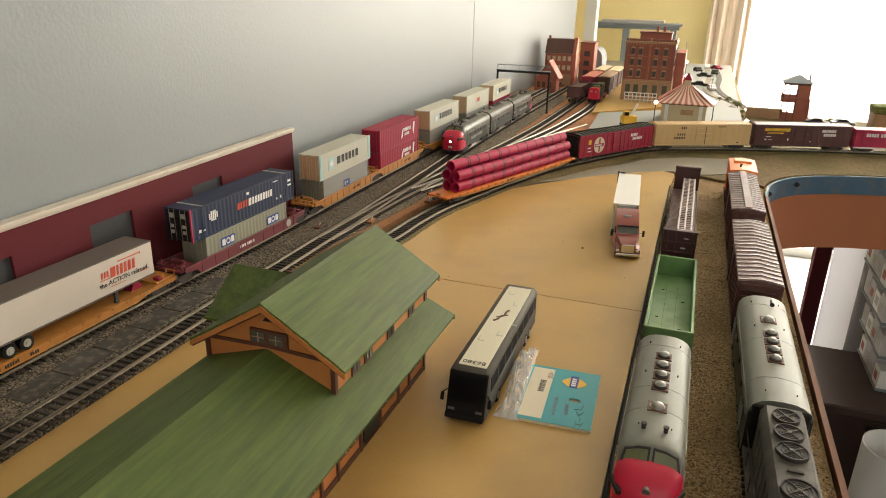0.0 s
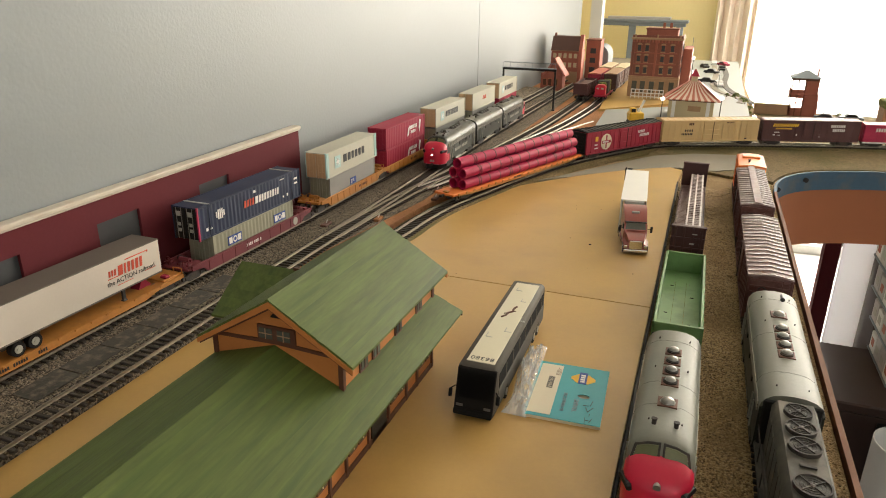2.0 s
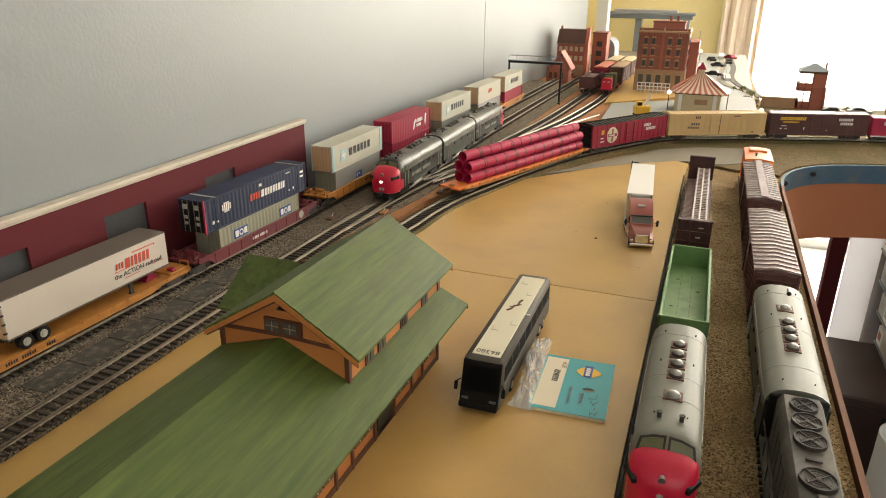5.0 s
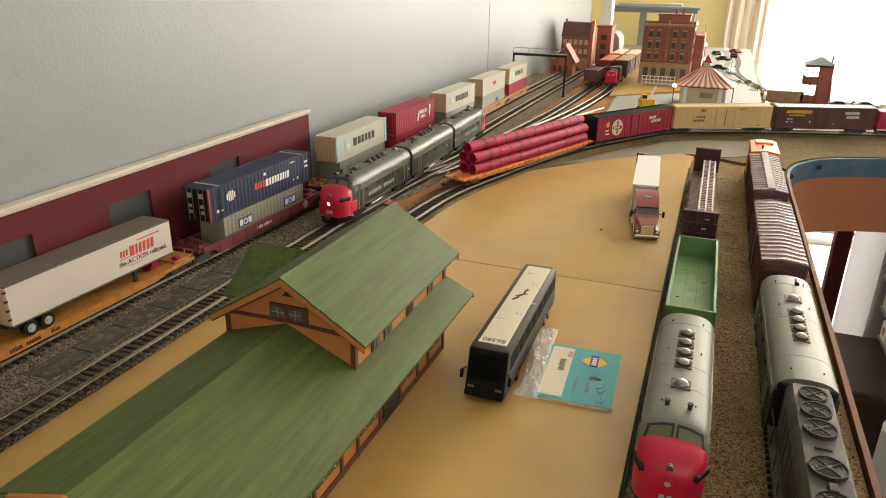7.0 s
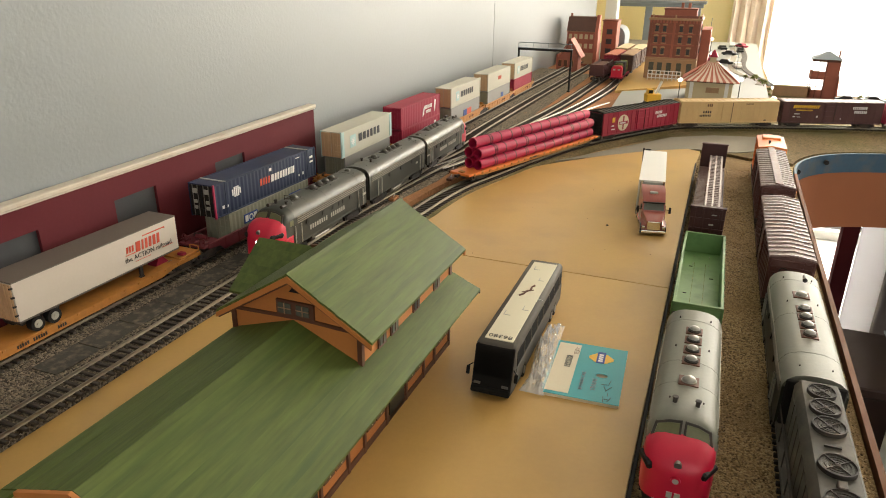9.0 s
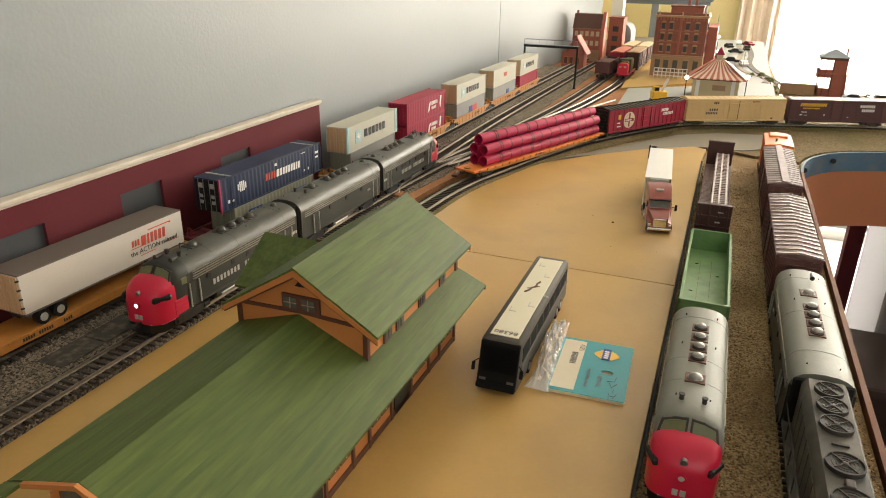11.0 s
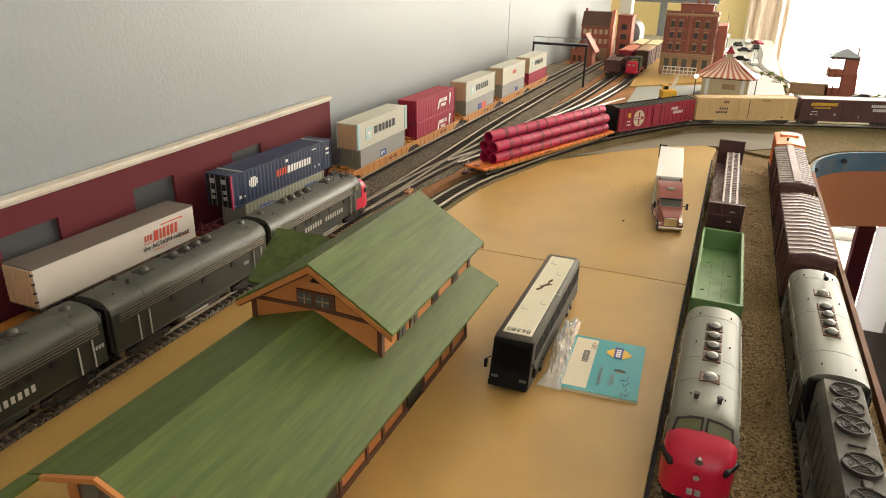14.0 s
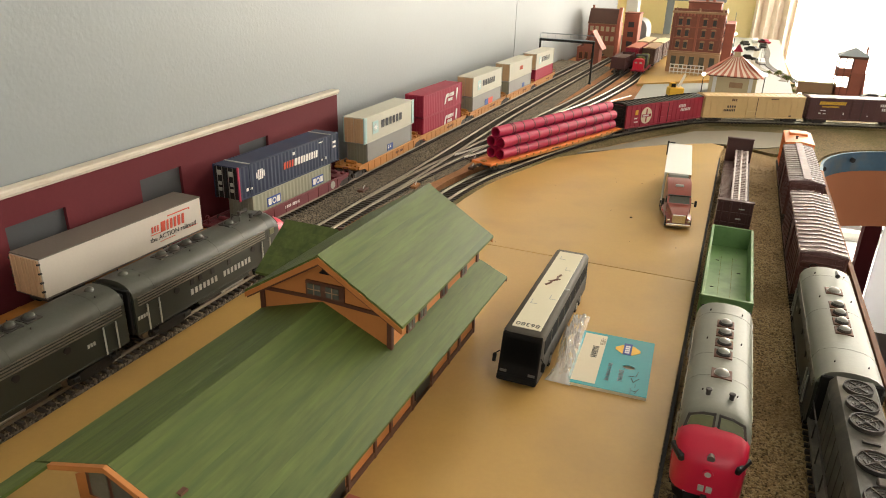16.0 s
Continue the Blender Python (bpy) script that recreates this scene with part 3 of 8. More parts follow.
# ---- tracks ----
def rise(y):
    """Height that the wall track gains past the warehouse."""
    return 0.0118 * max(0.0, min(0.80, y - 0.24))


def track(name, pts, z, label, singles=None, grade=None, rail_mat=None):
    """Two rails on ties along a curve. singles: the stretch of y in which each tie is a part of its own."""
    grade = grade or (lambda y: 0.0)
    line = spline(pts)
    tr = thing(name, pose(0, 0, z), label, "railway track", "model railway tracks", "structure")
    for s in (-1, 1):
        secs = []
        for i in range(0, len(line), 3):
            p = line[i]
            d = (line[min(i + 1, len(line) - 1)] - line[max(i - 1, 0)]).normalized()
            n = Vector((d.y, -d.x)) * s
            row = []
            for o, h in ((-0.0011, -0.0024), (0.0011, -0.0024), (0.0005, -0.0020), (0.0003, -0.0009), (0.0006, -0.0006), (0.0006, 0), (-0.0006, 0), (-0.0006, -0.0006), (-0.0003, -0.0009), (-0.0005, -0.0020)):
                q = p + n * (0.0088 + o)
                row.append((q.x, q.y, h + grade(p.y)))
            secs.append(row)
        part("rail", G().loft(secs), rail_mat or M_rail, tr, smooth=20)
    tie = G().box(-0.0150, 0.0150, -0.0013, 0.0013, -0.0044, -0.0023, 0.0003)
    shared = tie.mesh("tie")
    shared.materials.append(M_tie)
    rest, s, total = G(), 0.003, (len(line) - 2) * 0.004
    while s < total:
        p, d = at_along(line, s)
        a = math.degrees(math.atan2(d.y, d.x)) - 90
        m = pose(p.x, p.y, grade(p.y), 0, 0, a + random.uniform(-0.8, 0.8))
        if singles and singles[0] < p.y < singles[1]:
            part("tie", shared, M_tie, tr).matrix_basis = m
        else:
            rest.box(-0.0150, 0.0150, -0.0013, 0.0013, -0.0044, -0.0023, 0, m)
        s += 0.0068
    if rest.v:
        tagged(part("tie_row", rest, M_tie, tr), kind="stuff")
    return line


T2 = track("main_track", [(-0.3625, -0.95), (-0.3625, -0.4), (-0.3625, 0.15), (-0.364, 0.35), (-0.369, 0.55), (-0.3725, 0.70), (-0.3715, 1.0), (-0.369, 1.3), (-0.365, 1.75)], 0.0095, "straight model track with nickel rails and black ties", (-0.32, 0.55))
T1 = track("wall_track", [(-0.437, -0.95), (-0.437, -0.2), (-0.4295, 0.1), (-0.4285, 0.25), (-0.4265, 0.4), (-0.4205, 0.6), (-0.415, 0.8), (-0.409, 1.1), (-0.404, 1.75)], 0.0095, "model track beside the wall with container cars", grade=rise)
TC = track("curve_track", [(-0.3595, -0.05), (-0.340, 0.04), (-0.312, 0.13), (-0.299, 0.205), (-0.2945, 0.272), (-0.2855, 0.342), (-0.268, 0.41), (-0.233, 0.53), (-0.177, 0.676), (-0.062, 0.865), (0.03, 0.922), (0.118, 0.960), (0.297, 1.022), (0.55, 1.075), (1.05, 1.11)], 0.0050, "curved model track around the tan board", (0.15, 0.62))
def roadbed(name, line, z, half, material, label):
    """A low shoulder of ground that carries a track."""
    secs = []
    for i in range(0, len(line), 4):
        d = (line[min(i + 1, len(line) - 1)] - line[max(i - 1, 0)]).normalized()
        n = Vector((d.y, -d.x))
        row = []
        for o, zz in ((-half - 0.006, -0.0072), (-half, z), (-half / 2, z), (0, z), (half / 2, z), (half, z), (half + 0.006, -0.0072)):
            q = line[i] + n * (o + 0.0015 * noise.noise((i * 0.3, o * 90, 2)))
            row.append((q.x, q.y, zz + (0.0008 * noise.noise((q.x * 90, q.y * 90, 5)) if zz > 0 else 0)))
        secs.append(row)
    return tagged(part(name, G().loft(secs), material, smooth=60), label, "ground", kind="structure")


roadbed("curve_roadbed", TC[40:], 0.0008, 0.0185, M_earth, "gray brown roadbed under the curved track")
TL1 = track("ladder_track", [(-0.3618, 0.16), (-0.355, 0.32), (-0.342, 0.47), (-0.318, 0.70), (-0.295, 1.0), (-0.284, 1.4), (-0.27, 2.0)], 0.0093, "shiny diverging yard track", (0.2, 0.6))
TL2 = track("ladder_track", [(-0.336, 0.52), (-0.305, 0.70), (-0.262, 0.95), (-0.238, 1.25), (-0.235, 1.5), (-0.225, 2.1)], 0.0091, "shiny yard track beyond the turnout", rail_mat=M_litrail)
TL3 = track("yard_siding", [(-0.345, 0.40), (-0.318, 0.50), (-0.268, 0.66), (-0.205, 0.85), (-0.15, 1.0)], 0.0089, "short siding behind the pipe car", rail_mat=M_litrail)
TA = track("board_edge_track", [(0.0245, -0.95), (0.0245, 0.0), (0.0245, 0.4), (0.0245, 0.66)], 0.0003, "storage track along the tan board edge")
TB = track("aisle_edge_track", [(0.094, -0.95), (0.094, 0.0), (0.094, 0.3), (0.0965, 0.66)], 0.0003, "storage track along the aisle")


def gravel(name, n, x0, x1, y0, y1, z, cols, label, skip=()):
    """Loose stones on the bed."""
    r = random.Random(n)
    g = G()
    for _ in range(n):
        x, y = r.uniform(x0, x1), r.uniform(y0, y1)
        if any(a < x < b and c < y < d for a, b, c, d in skip):
            continue
        s = r.uniform(0.0005, 0.0011)
        a = r.uniform(0, 3.1)
        zz = z + (rise(y) * max(0.0, min(1.0, (-0.388 - x) / 0.010)) if x < -0.3 else 0.0) + 0.0012 * noise.noise((x * 130, y * 130, 3)) + 0.0018 * noise.noise((x * 30, y * 30, 9))
        c, d = math.cos(a) * s, math.sin(a) * s
        g.add([(x + c, y + d, zz), (x - d, y + c * 0.8, zz + s * 0.2), (x - c, y - d, zz), (x + d, y - c * 0.7, zz), (x + c * .2, y, zz + s * r.uniform(0.5, 1.0)), (x, y, zz - s * 0.6)],
              [(0, 1, 4), (1, 2, 4), (2, 3, 4), (3, 0, 4), (1, 0, 5), (2, 1, 5), (3, 2, 5), (0, 3, 5)])
    me = bpy.data.meshes.new(name)
    me.from_pydata(g.v, [], g.f)
    ma = mat(name + "_stone", cols, 0.9, var=0.1)
    t = ma.node_tree
    geo = t.nodes.new("ShaderNodeNewGeometry")
    hs = t.nodes.new("ShaderNodeMapRange")
    hs.inputs[3].default_value, hs.inputs[4].default_value = 0.35, 1.9
    t.links.new(geo.outputs["Random Per Island"], hs.inputs[0])
    mul = t.nodes.new("ShaderNodeVectorMath")
    mul.operation = "SCALE"
    src = t.nodes["Principled BSDF"].inputs["Base Color"].links[0].from_socket
    t.links.new(src, mul.inputs[0])
    t.links.new(hs.outputs[0], mul.inputs["Scale"])
    t.links.new(mul.outputs[0], t.nodes["Principled BSDF"].inputs["Base Color"])
    me.materials.append(ma)
    return tagged(new(name, me), label, "gravel", kind="stuff")


gravel("ballast_stones", 22000, WALLX + 0.002, -0.3535, -0.36, 0.75, 0.0052, (0.170, 0.140, 0.104), "loose gray ballast stones along the wall tracks", skip=((-0.408, -0.384, -0.215, 0.03),))
gravel("sand_stones", 10000, 0.041, 0.0785, -0.36, 0.63, -0.0070, (0.27, 0.18, 0.085), "loose tan gravel between the storage tracks")
gravel("sand_stones", 1600, 0.003, 0.012, -0.36, 0.63, -0.0070, (0.16, 0.11, 0.06), "dark gravel beside the board edge")
gravel("sand_stones", 1800, 0.11, 0.133, -0.36, 0.63, -0.0070, (0.20, 0.13, 0.06), "gravel strip along the aisle edge")
# broad gravel strip between the storage tracks, slightly heaped
bed("gravel_strip", lambda y: 0.040, lambda y: 0.078, -0.0075, -0.0066, -0.95, 0.64, M_sand, "tan gravel strip between storage tracks", 0.0006, 0.008)


def crossing_panels():
    c = thing("crossing_panels", pose(0, 0, 0.0045), "row of dark rubber service panels between the tracks", "panel", kind="structure")
    y = -0.215
    for k in range(6):
        part("panel", G().box(-0.408, -0.3845, y + 0.0003, y + 0.0390, 0, 0.0014, 0.0003), M_asphalt, c)
        y += 0.0395


crossing_panels()


# ---- rolling stock ----
def coupler(car, y, s, z=0.010):
    part("coupler", G().box(-0.0015, 0.0015, min(y, y + s * 0.006), max(y, y + s * 0.006), z - 0.0015, z + 0.0015, 0.0003).box(-0.0028, 0.0028, y + s * 0.006 - 0.0015, y + s * 0.006 + 0.0015, z - 0.0018, z + 0.0018, 0.0005), M_under, car)


WHEEL = G().cyl((-0.0012, 0, 0), (0.0012, 0, 0), 0.0056, 16).cyl((0.0012, 0, 0), (0.0016, 0, 0), 0.0065, 16).mesh("wheel")
WHEEL.materials.append(M_wheel)


def bogie(car, y, wb=0.0205, axles=2, w=0.0125, frame_mat=None):
    b = part("bogie", side_frame(wb, axles, w), frame_mat or M_under, car)
    b.location = (0, y, 0)
    for i in range(axles):
        ya = (i - (axles - 1) / 2) * wb
        for s in (-1, 1):
            wh = part("wheel", WHEEL, M_wheel, b)
            wh.matrix_basis = pose(s * 0.0085, ya, 0.0056, 0, 0, 180 if s > 0 else 0)
    return b


def side_frame(wb, axles, w):
    g = G()
    L = wb * (axles - 1) / 2 + 0.005
    for s in (-1, 1):
        x0, x1 = sorted((s * w, s * (w + 0.0022)))
        prof = [(-L, 0.0045), (-L, 0.0082), (-L + 0.006, 0.0085), (-L * 0.35, 0.0098), (L * 0.35, 0.0098), (L - 0.006, 0.0085), (L, 0.0082), (L, 0.0045), (L - 0.005, 0.004), (L * 0.45, 0.0022), (-L * 0.45, 0.0022), (-L + 0.005, 0.004)]
        g.prism(prof, "x", x0, x1)
        for i in range(axles):
            ya = (i - (axles - 1) / 2) * wb
            g.box(s * w - 0.003, s * w + 0.003, ya - 0.0024, ya + 0.0024, 0.0042, 0.0080, 0.0006)
        for k in (-0.0028, 0, 0.0028):
            g.cyl((s * (w + 0.0012), k, 0.003), (s * (w + 0.0012), k, 0.0085), 0.0011, 7)
    g.box(-w, w, -0.003, 0.003, 0.005, 0.0085, 0.0004)
    return g


def bars_word(g, x, y0, z0, h, widths, depth=0.00025, gap=0.28, slant=0.0, face=1):
    """A row of upright strokes standing in for a name; on the side x, from y0 on."""
    y = y0
    for w in widths:
        ww = w * h
        if ww > 0:
            a, b = sorted((x, x + face * depth))
            g.add([(a, y, z0), (a, y + ww, z0), (a, y + ww + slant * h, z0 + h), (a, y + slant * h, z0 + h), (b, y, z0), (b, y + ww, z0), (b, y + ww + slant * h, z0 + h), (b, y + slant * h, z0 + h)],
                  [(0, 1, 2, 3), (4, 5, 6, 7), (0, 1, 5, 4), (1, 2, 6, 5), (2, 3, 7, 6), (3, 0, 4, 7)])
        y += abs(ww) + gap * h
    return y


def loco_profile(hw, top, zs, zb, p=0.72, n=10):
    pts = [(-hw, zb)]
    for i in range(n + 1):
        a = math.pi * (1 - i / n)
        c, s = math.cos(a), math.sin(a)
        pts.append((hw * math.copysign(abs(c) ** p, c), zs + (top - zs) * abs(s) ** p))
    pts.append((hw, zb))
    return pts


def stretch(lo, k, rear=0.084):
    """Lengthen a locomotive from its rear end forward."""
    for p in lo.children:
        if p.name.startswith("bogie"):
            p.location.y = rear + (p.location.y - rear) * k
            continue
        for q in [p] + list(p.children):
            for v in q.data.vertices:
                v.co.y = rear + (v.co.y - rear) * k


def loco(m, nose, label, roof=M_litroof, side=M_loco, lit=False, group="", stripes=True, horn=True, fans=None, big_fan=None):
    """A streamlined cab unit, or a booster without a nose; its nose points to -y, rails at z 0."""
    lo = thing("diesel_locomotive", m, label, "locomotive", group)
    half = 0.084
    front = -0.0545 if nose else -half

    def sec(y, prof):
        return [(x, y, z) for x, z in prof]
    full = loco_profile(0.0182, 0.0500, 0.0372, 0.0095, 0.80)
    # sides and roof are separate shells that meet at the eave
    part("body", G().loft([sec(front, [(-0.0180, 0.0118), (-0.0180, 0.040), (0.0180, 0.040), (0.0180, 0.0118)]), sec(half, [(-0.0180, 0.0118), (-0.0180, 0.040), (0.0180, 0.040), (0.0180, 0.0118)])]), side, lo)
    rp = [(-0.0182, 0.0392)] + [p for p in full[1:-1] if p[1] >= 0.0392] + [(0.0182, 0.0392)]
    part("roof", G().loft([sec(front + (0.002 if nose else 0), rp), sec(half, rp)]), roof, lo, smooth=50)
    if stripes:
        for s in (-1, 1):
            for z in (0.0325, 0.0345, 0.0365, 0.0385):
                a, b = sorted((s * 0.0179, s * 0.0185))
                part("grille_strip", G().box(a, b, front + 0.006, half - 0.003, z, z + 0.0008), M_grille, lo)
    # end diaphragms
    for e in ((half,) if nose else (half, -half)):
        s = 1 if e > 0 else -1
        a, b = sorted((e, e + s * 0.0022))
        part("diaphragm", G().box(-0.0165, 0.0165, a, b, 0.012, 0.046, 0.001), M_black, lo)
    for s in (-1, 1):
        x = s * 0.0181
        a, b = sorted((x, x + s * 0.0006))
        # doors with their grab irons
        for yd in ((-0.0520, 0.066) if nose else (-0.062, 0.066)):
            part("door", G().box(a, a + (b - a) * 0.6, yd, yd + 0.0075, 0.0125, 0.0315, 0.0002), side, lo)
            for dy in (-0.0012, 0.0087):
                part("grab_iron", G().cyl((x + s * 0.0009, yd + dy, 0.0118), (x + s * 0.0009, yd + dy, 0.0315), 0.00055, 6), M_letter, lo)
        # square vents and portholes
        for y in ((-0.0065, 0.0115, 0.0240, 0.0320) if nose else ()):
            part("side_vent", G().box(a, b, y, y + 0.0036, 0.0270, 0.0315, 0.0002), M_black, lo)
        for y in ((-0.0325, 0.0486) if nose else (-0.030, 0.004, 0.038)):
            part("porthole", G().cyl((x - s * 0.0003, y, 0.0290), (x + s * 0.0007, y, 0.0290), 0.0024, 16), M_black, lo)
        # name across the side, kept as plain strokes
        g = G()
        if nose:
            bars_word(g, x, -0.0285, 0.0192, 0.0046, [0.52] * 8 + [-0.8] + [0.52] * 7, gap=0.36, face=s)
            part("lettering", g, M_letter, lo)
        g2 = G()
        bars_word(g2, x, 0.0745 if nose else 0.052, 0.0225, 0.0026, [0.6] * (4 if nose else 3), gap=0.25, face=s)
        part("lettering", g2, M_letter, lo)
        part("sill", G().box(*sorted((s * 0.0160, s * 0.0183)), front, half, 0.0110, 0.0122, 0.0003), side, lo)
        part("skirt", G().box(*sorted((s * 0.0165, s * 0.0179)), -0.026, 0.030, 0.0080, 0.0119, 0.0003), side, lo)
        part("step", G().box(*sorted((s * 0.0150, s * 0.0184)), 0.067, 0.0725, 0.0062, 0.0070), M_black, lo)
        for dy in (0.067, 0.0720):
            part("step_hanger", G().box(*sorted((s * 0.0174, s * 0.0182)), dy, dy + 0.0006, 0.0062, 0.0118), M_black, lo)
    # roof fittings
    fans = fans or ((0.0056, 0.0178, 0.0295, 0.0412) if nose else (-0.006, 0.0065, 0.019, 0.0315))
    plate = M_brown if roof is M_sroof else M_under
    for y in fans:
        part("fan_plate", G().box(-0.0052, 0.0052, y - 0.0052, y + 0.0052, 0.0478, 0.0504, 0.0002), plate, lo)
        f = part("roof_fan", G().cyl((0, y, 0.0490), (0, y, 0.0512), 0.0043, 18).dome((0, y, 0.0512), 0.0040, 0.0013, 16, 3), M_under, lo)
        part("fan_cap", G().dome((0, y, 0.0519), 0.0034, 0.0020, 14, 3), M_steel if roof is M_sroof else M_litroof, f)
    y = big_fan or (-0.0278 if nose else -0.036)
    part("roof_fan", G().cyl((0, y, 0.0490), (0, y, 0.0508), 0.0044, 18).dome((0, y, 0.0508), 0.0040, 0.0026, 14, 4), M_steel if roof is M_sroof else M_litroof, lo)
    for x in (-0.006, 0.006) if nose or roof is not M_sroof else ():
        yy = -0.0472 if nose else -0.056
        part("exhaust", G().cyl((x, yy, 0.048), (x, yy, 0.0525), 0.0013, 10).cyl((x, yy, 0.0525), (x, yy, 0.0532), 0.0017, 10), M_under, lo)
    part("fan_plate", G().box(-0.0056, 0.0056, y - 0.0056, y + 0.0056, 0.0478, 0.0504, 0.0002), plate, lo)
    for yb, xb in ((front + 0.012, 0.009), (front + 0.012, -0.009), (0.0245, 0.010), (0.0245, -0.010), (0.0700, 0.010), (0.0700, -0.010)):
        part("lifting_eye", G().cyl((xb, yb, 0.0455), (xb, yb, 0.0500), 0.0004, 6), M_under, lo)
    if roof is M_sroof and not nose:
        part("horn", G().cyl((0.004, 0.070, 0.0530), (0.004, 0.060, 0.0530), 0.0008, 8, 0.0018).cyl((0.004, 0.067, 0.0485), (0.004, 0.067, 0.0530), 0.0006, 6), M_black, lo)
    if roof is not M_sroof:
        part("vent_dome", G().dome((0, 0.0745, 0.0495), 0.0034, 0.0028, 12, 3), M_steel if roof is M_sroof else M_litroof, lo)
    # panel seams across the roof
    for y in (front + 0.03, 0.004, 0.066):
        seam = loco_profile(0.01828, 0.05012, 0.0372, 0.0095, 0.80)
        rs2 = [(-0.0184, 0.0393)] + [p for p in seam[1:-1] if p[1] >= 0.0393] + [(0.0184, 0.0393)]
        part("roof_seam", G().loft([sec(y, rs2), sec(y + 0.0006, rs2)]), roof, lo)
    if nose:
        cab = [sec(front + 0.003, full), sec(-0.0605, full), sec(-0.0638, loco_profile(0.0181, 0.0487, 0.0366, 0.0095, 0.78)), sec(-0.0690, loco_profile(0.0179, 0.0405, 0.0325, 0.0095, 0.72))]
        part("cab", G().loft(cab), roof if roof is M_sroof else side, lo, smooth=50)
        # windscreen in two leaning panes within a dark frame, with a post between
        for s in (-1, 1):
            def wp(u, v, o):
                y0, z0, y1, z1 = -0.0690, 0.0408, -0.0636, 0.0490
                return (s * (0.0012 + u * 0.0138 - v * u * 0.0016), y0 + (y1 - y0) * v - o + u * u * 0.0003, z0 + (z1 - z0) * v - u * u * 0.0020)
            rim = ((-.04, .02), (.5, .02), (1.07, .0), (1.05, .84), (.5, .95), (-.04, .97))
            hole = ((.05, .14), (.5, .14), (.96, .16), (.93, .72), (.5, .80), (.05, .83))
            part("windscreen_frame", G().loft([[wp(u, v, 0.0007) for u, v in rim], [wp(u, v, -0.0012) for u, v in rim]]), M_under, lo)
            part("windscreen", G().loft([[wp(u, v, 0.0010) for u, v in hole], [wp(u, v, -0.0008) for u, v in hole]]), M_wind, lo)
            xw = s * 0.0183
            part("cab_window", G().box(*sorted((xw - s * 0.001, xw + s * 0.0002)), -0.0605, -0.0545, 0.0330, 0.0385, 0.0004), M_wind, lo)
            # number board ears on the nose
            mm = pose(s * 0.0158, -0.0775, 0.0292, 0, s * 22, s * -24)
            part("number_board", G().box(-0.0022, 0.0016, -0.0068, 0.0068, -0.0026, 0.0026, 0.0012, mm), M_black, lo)
            # red lower side behind the nose with raised speed lines
            part("side_flash", G().box(*sorted((s * 0.0178, s * 0.0186)), -0.0690, -0.0560, 0.0115, 0.0235, 0.0003), M_red, lo)
            for z in (0.0150, 0.0185, 0.0220):
                part("speed_line", G().box(*sorted((s * 0.0184, s * 0.0189)), -0.0680, -0.0565, z, z + 0.0006), M_red, lo)
        nz = []
        for y, hw, top, zs in ((-0.0668, 0.0184, 0.0428, 0.0306), (-0.0715, 0.0183, 0.0424, 0.0298), (-0.0758, 0.0178, 0.0409, 0.0282), (-0.0796, 0.0165, 0.0377, 0.0258), (-0.0825, 0.0143, 0.0347, 0.0238), (-0.0843, 0.0112, 0.0312, 0.0218), (-0.0852, 0.0075, 0.0278, 0.0200)):
            nz.append(sec(y, loco_profile(hw, top, zs, 0.0100, 0.66)))
        nose_part = part("nose", G().loft(nz), M_red, lo, smooth=60)
        part("headlight", G().cyl((0, -0.0830, 0.0250), (0, -0.0864, 0.0250), 0.0017, 16), M_headlight if lit else M_letter, nose_part)
        part("headlight_rim", G().tube((0, -0.0836, 0.0250), (0, -0.0866, 0.0250), 0.0026, 0.0017, 16), M_red, nose_part)
        part("upper_lamp", G().cyl((0, -0.0790, 0.0338), (0, -0.0842, 0.0332), 0.0020, 14), M_steel, nose_part)
        g = G()
        for k in range(2):
            g.box(-0.0036 + k * 0.004, -0.0006 + k * 0.004, -0.0861, -0.0850, 0.0135, 0.0170, 0.0002)
        part("nose_marking", g, M_letter, nose_part)
        part("nose_trim", G().loft([sec(-0.0700, [(-0.0185, 0.0095), (-0.0185, 0.0105), (0.0185, 0.0105), (0.0185, 0.0095)]), sec(-0.0790, [(-0.0166, 0.0095), (-0.0166, 0.0105), (0.0166, 0.0105), (0.0166, 0.0095)]), sec(-0.0848, [(-0.010, 0.0095), (-0.010, 0.0105), (0.010, 0.0105), (0.010, 0.0095)])]), M_letter, nose_part)
        part("pilot", G().loft([sec(-0.0620, [(-0.0175, 0.0022), (-0.0180, 0.0098), (0.0180, 0.0098), (0.0175, 0.0022)]), sec(-0.0780, [(-0.0150, 0.0022), (-0.0165, 0.0098), (0.0165, 0.0098), (0.0150, 0.0022)]), sec(-0.0855, [(-0.0085, 0.0022), (-0.0100, 0.0098), (0.0100, 0.0098), (0.0085, 0.0022)])]), M_black, lo)
        if horn:
            for x in (-0.007, 0.008):
                part("horn", G().cyl((x, -0.0500, 0.0505), (x, -0.0580, 0.0508), 0.0007, 8, 0.0019).cyl((x, -0.0520, 0.0480), (x, -0.0520, 0.0505), 0.0005, 6), M_under, lo)
        if roof is not M_sroof:
            part("antenna", G().wire([(-0.004, -0.036, 0.049), (-0.004, -0.036, 0.0545), (0.004, -0.036, 0.0545), (0.004, -0.036, 0.049)], 0.0003, 5), M_under, lo)
    for y in ((-0.052, 0.056) if nose else (-0.056, 0.056)):
        bogie(lo, y, 0.0300, w=0.0152, frame_mat=M_black)
    part("fuel_tank", G().box(-0.0150, 0.0150, -0.024, 0.024, 0.0030, 0.0090, 0.0015), M_under, lo)
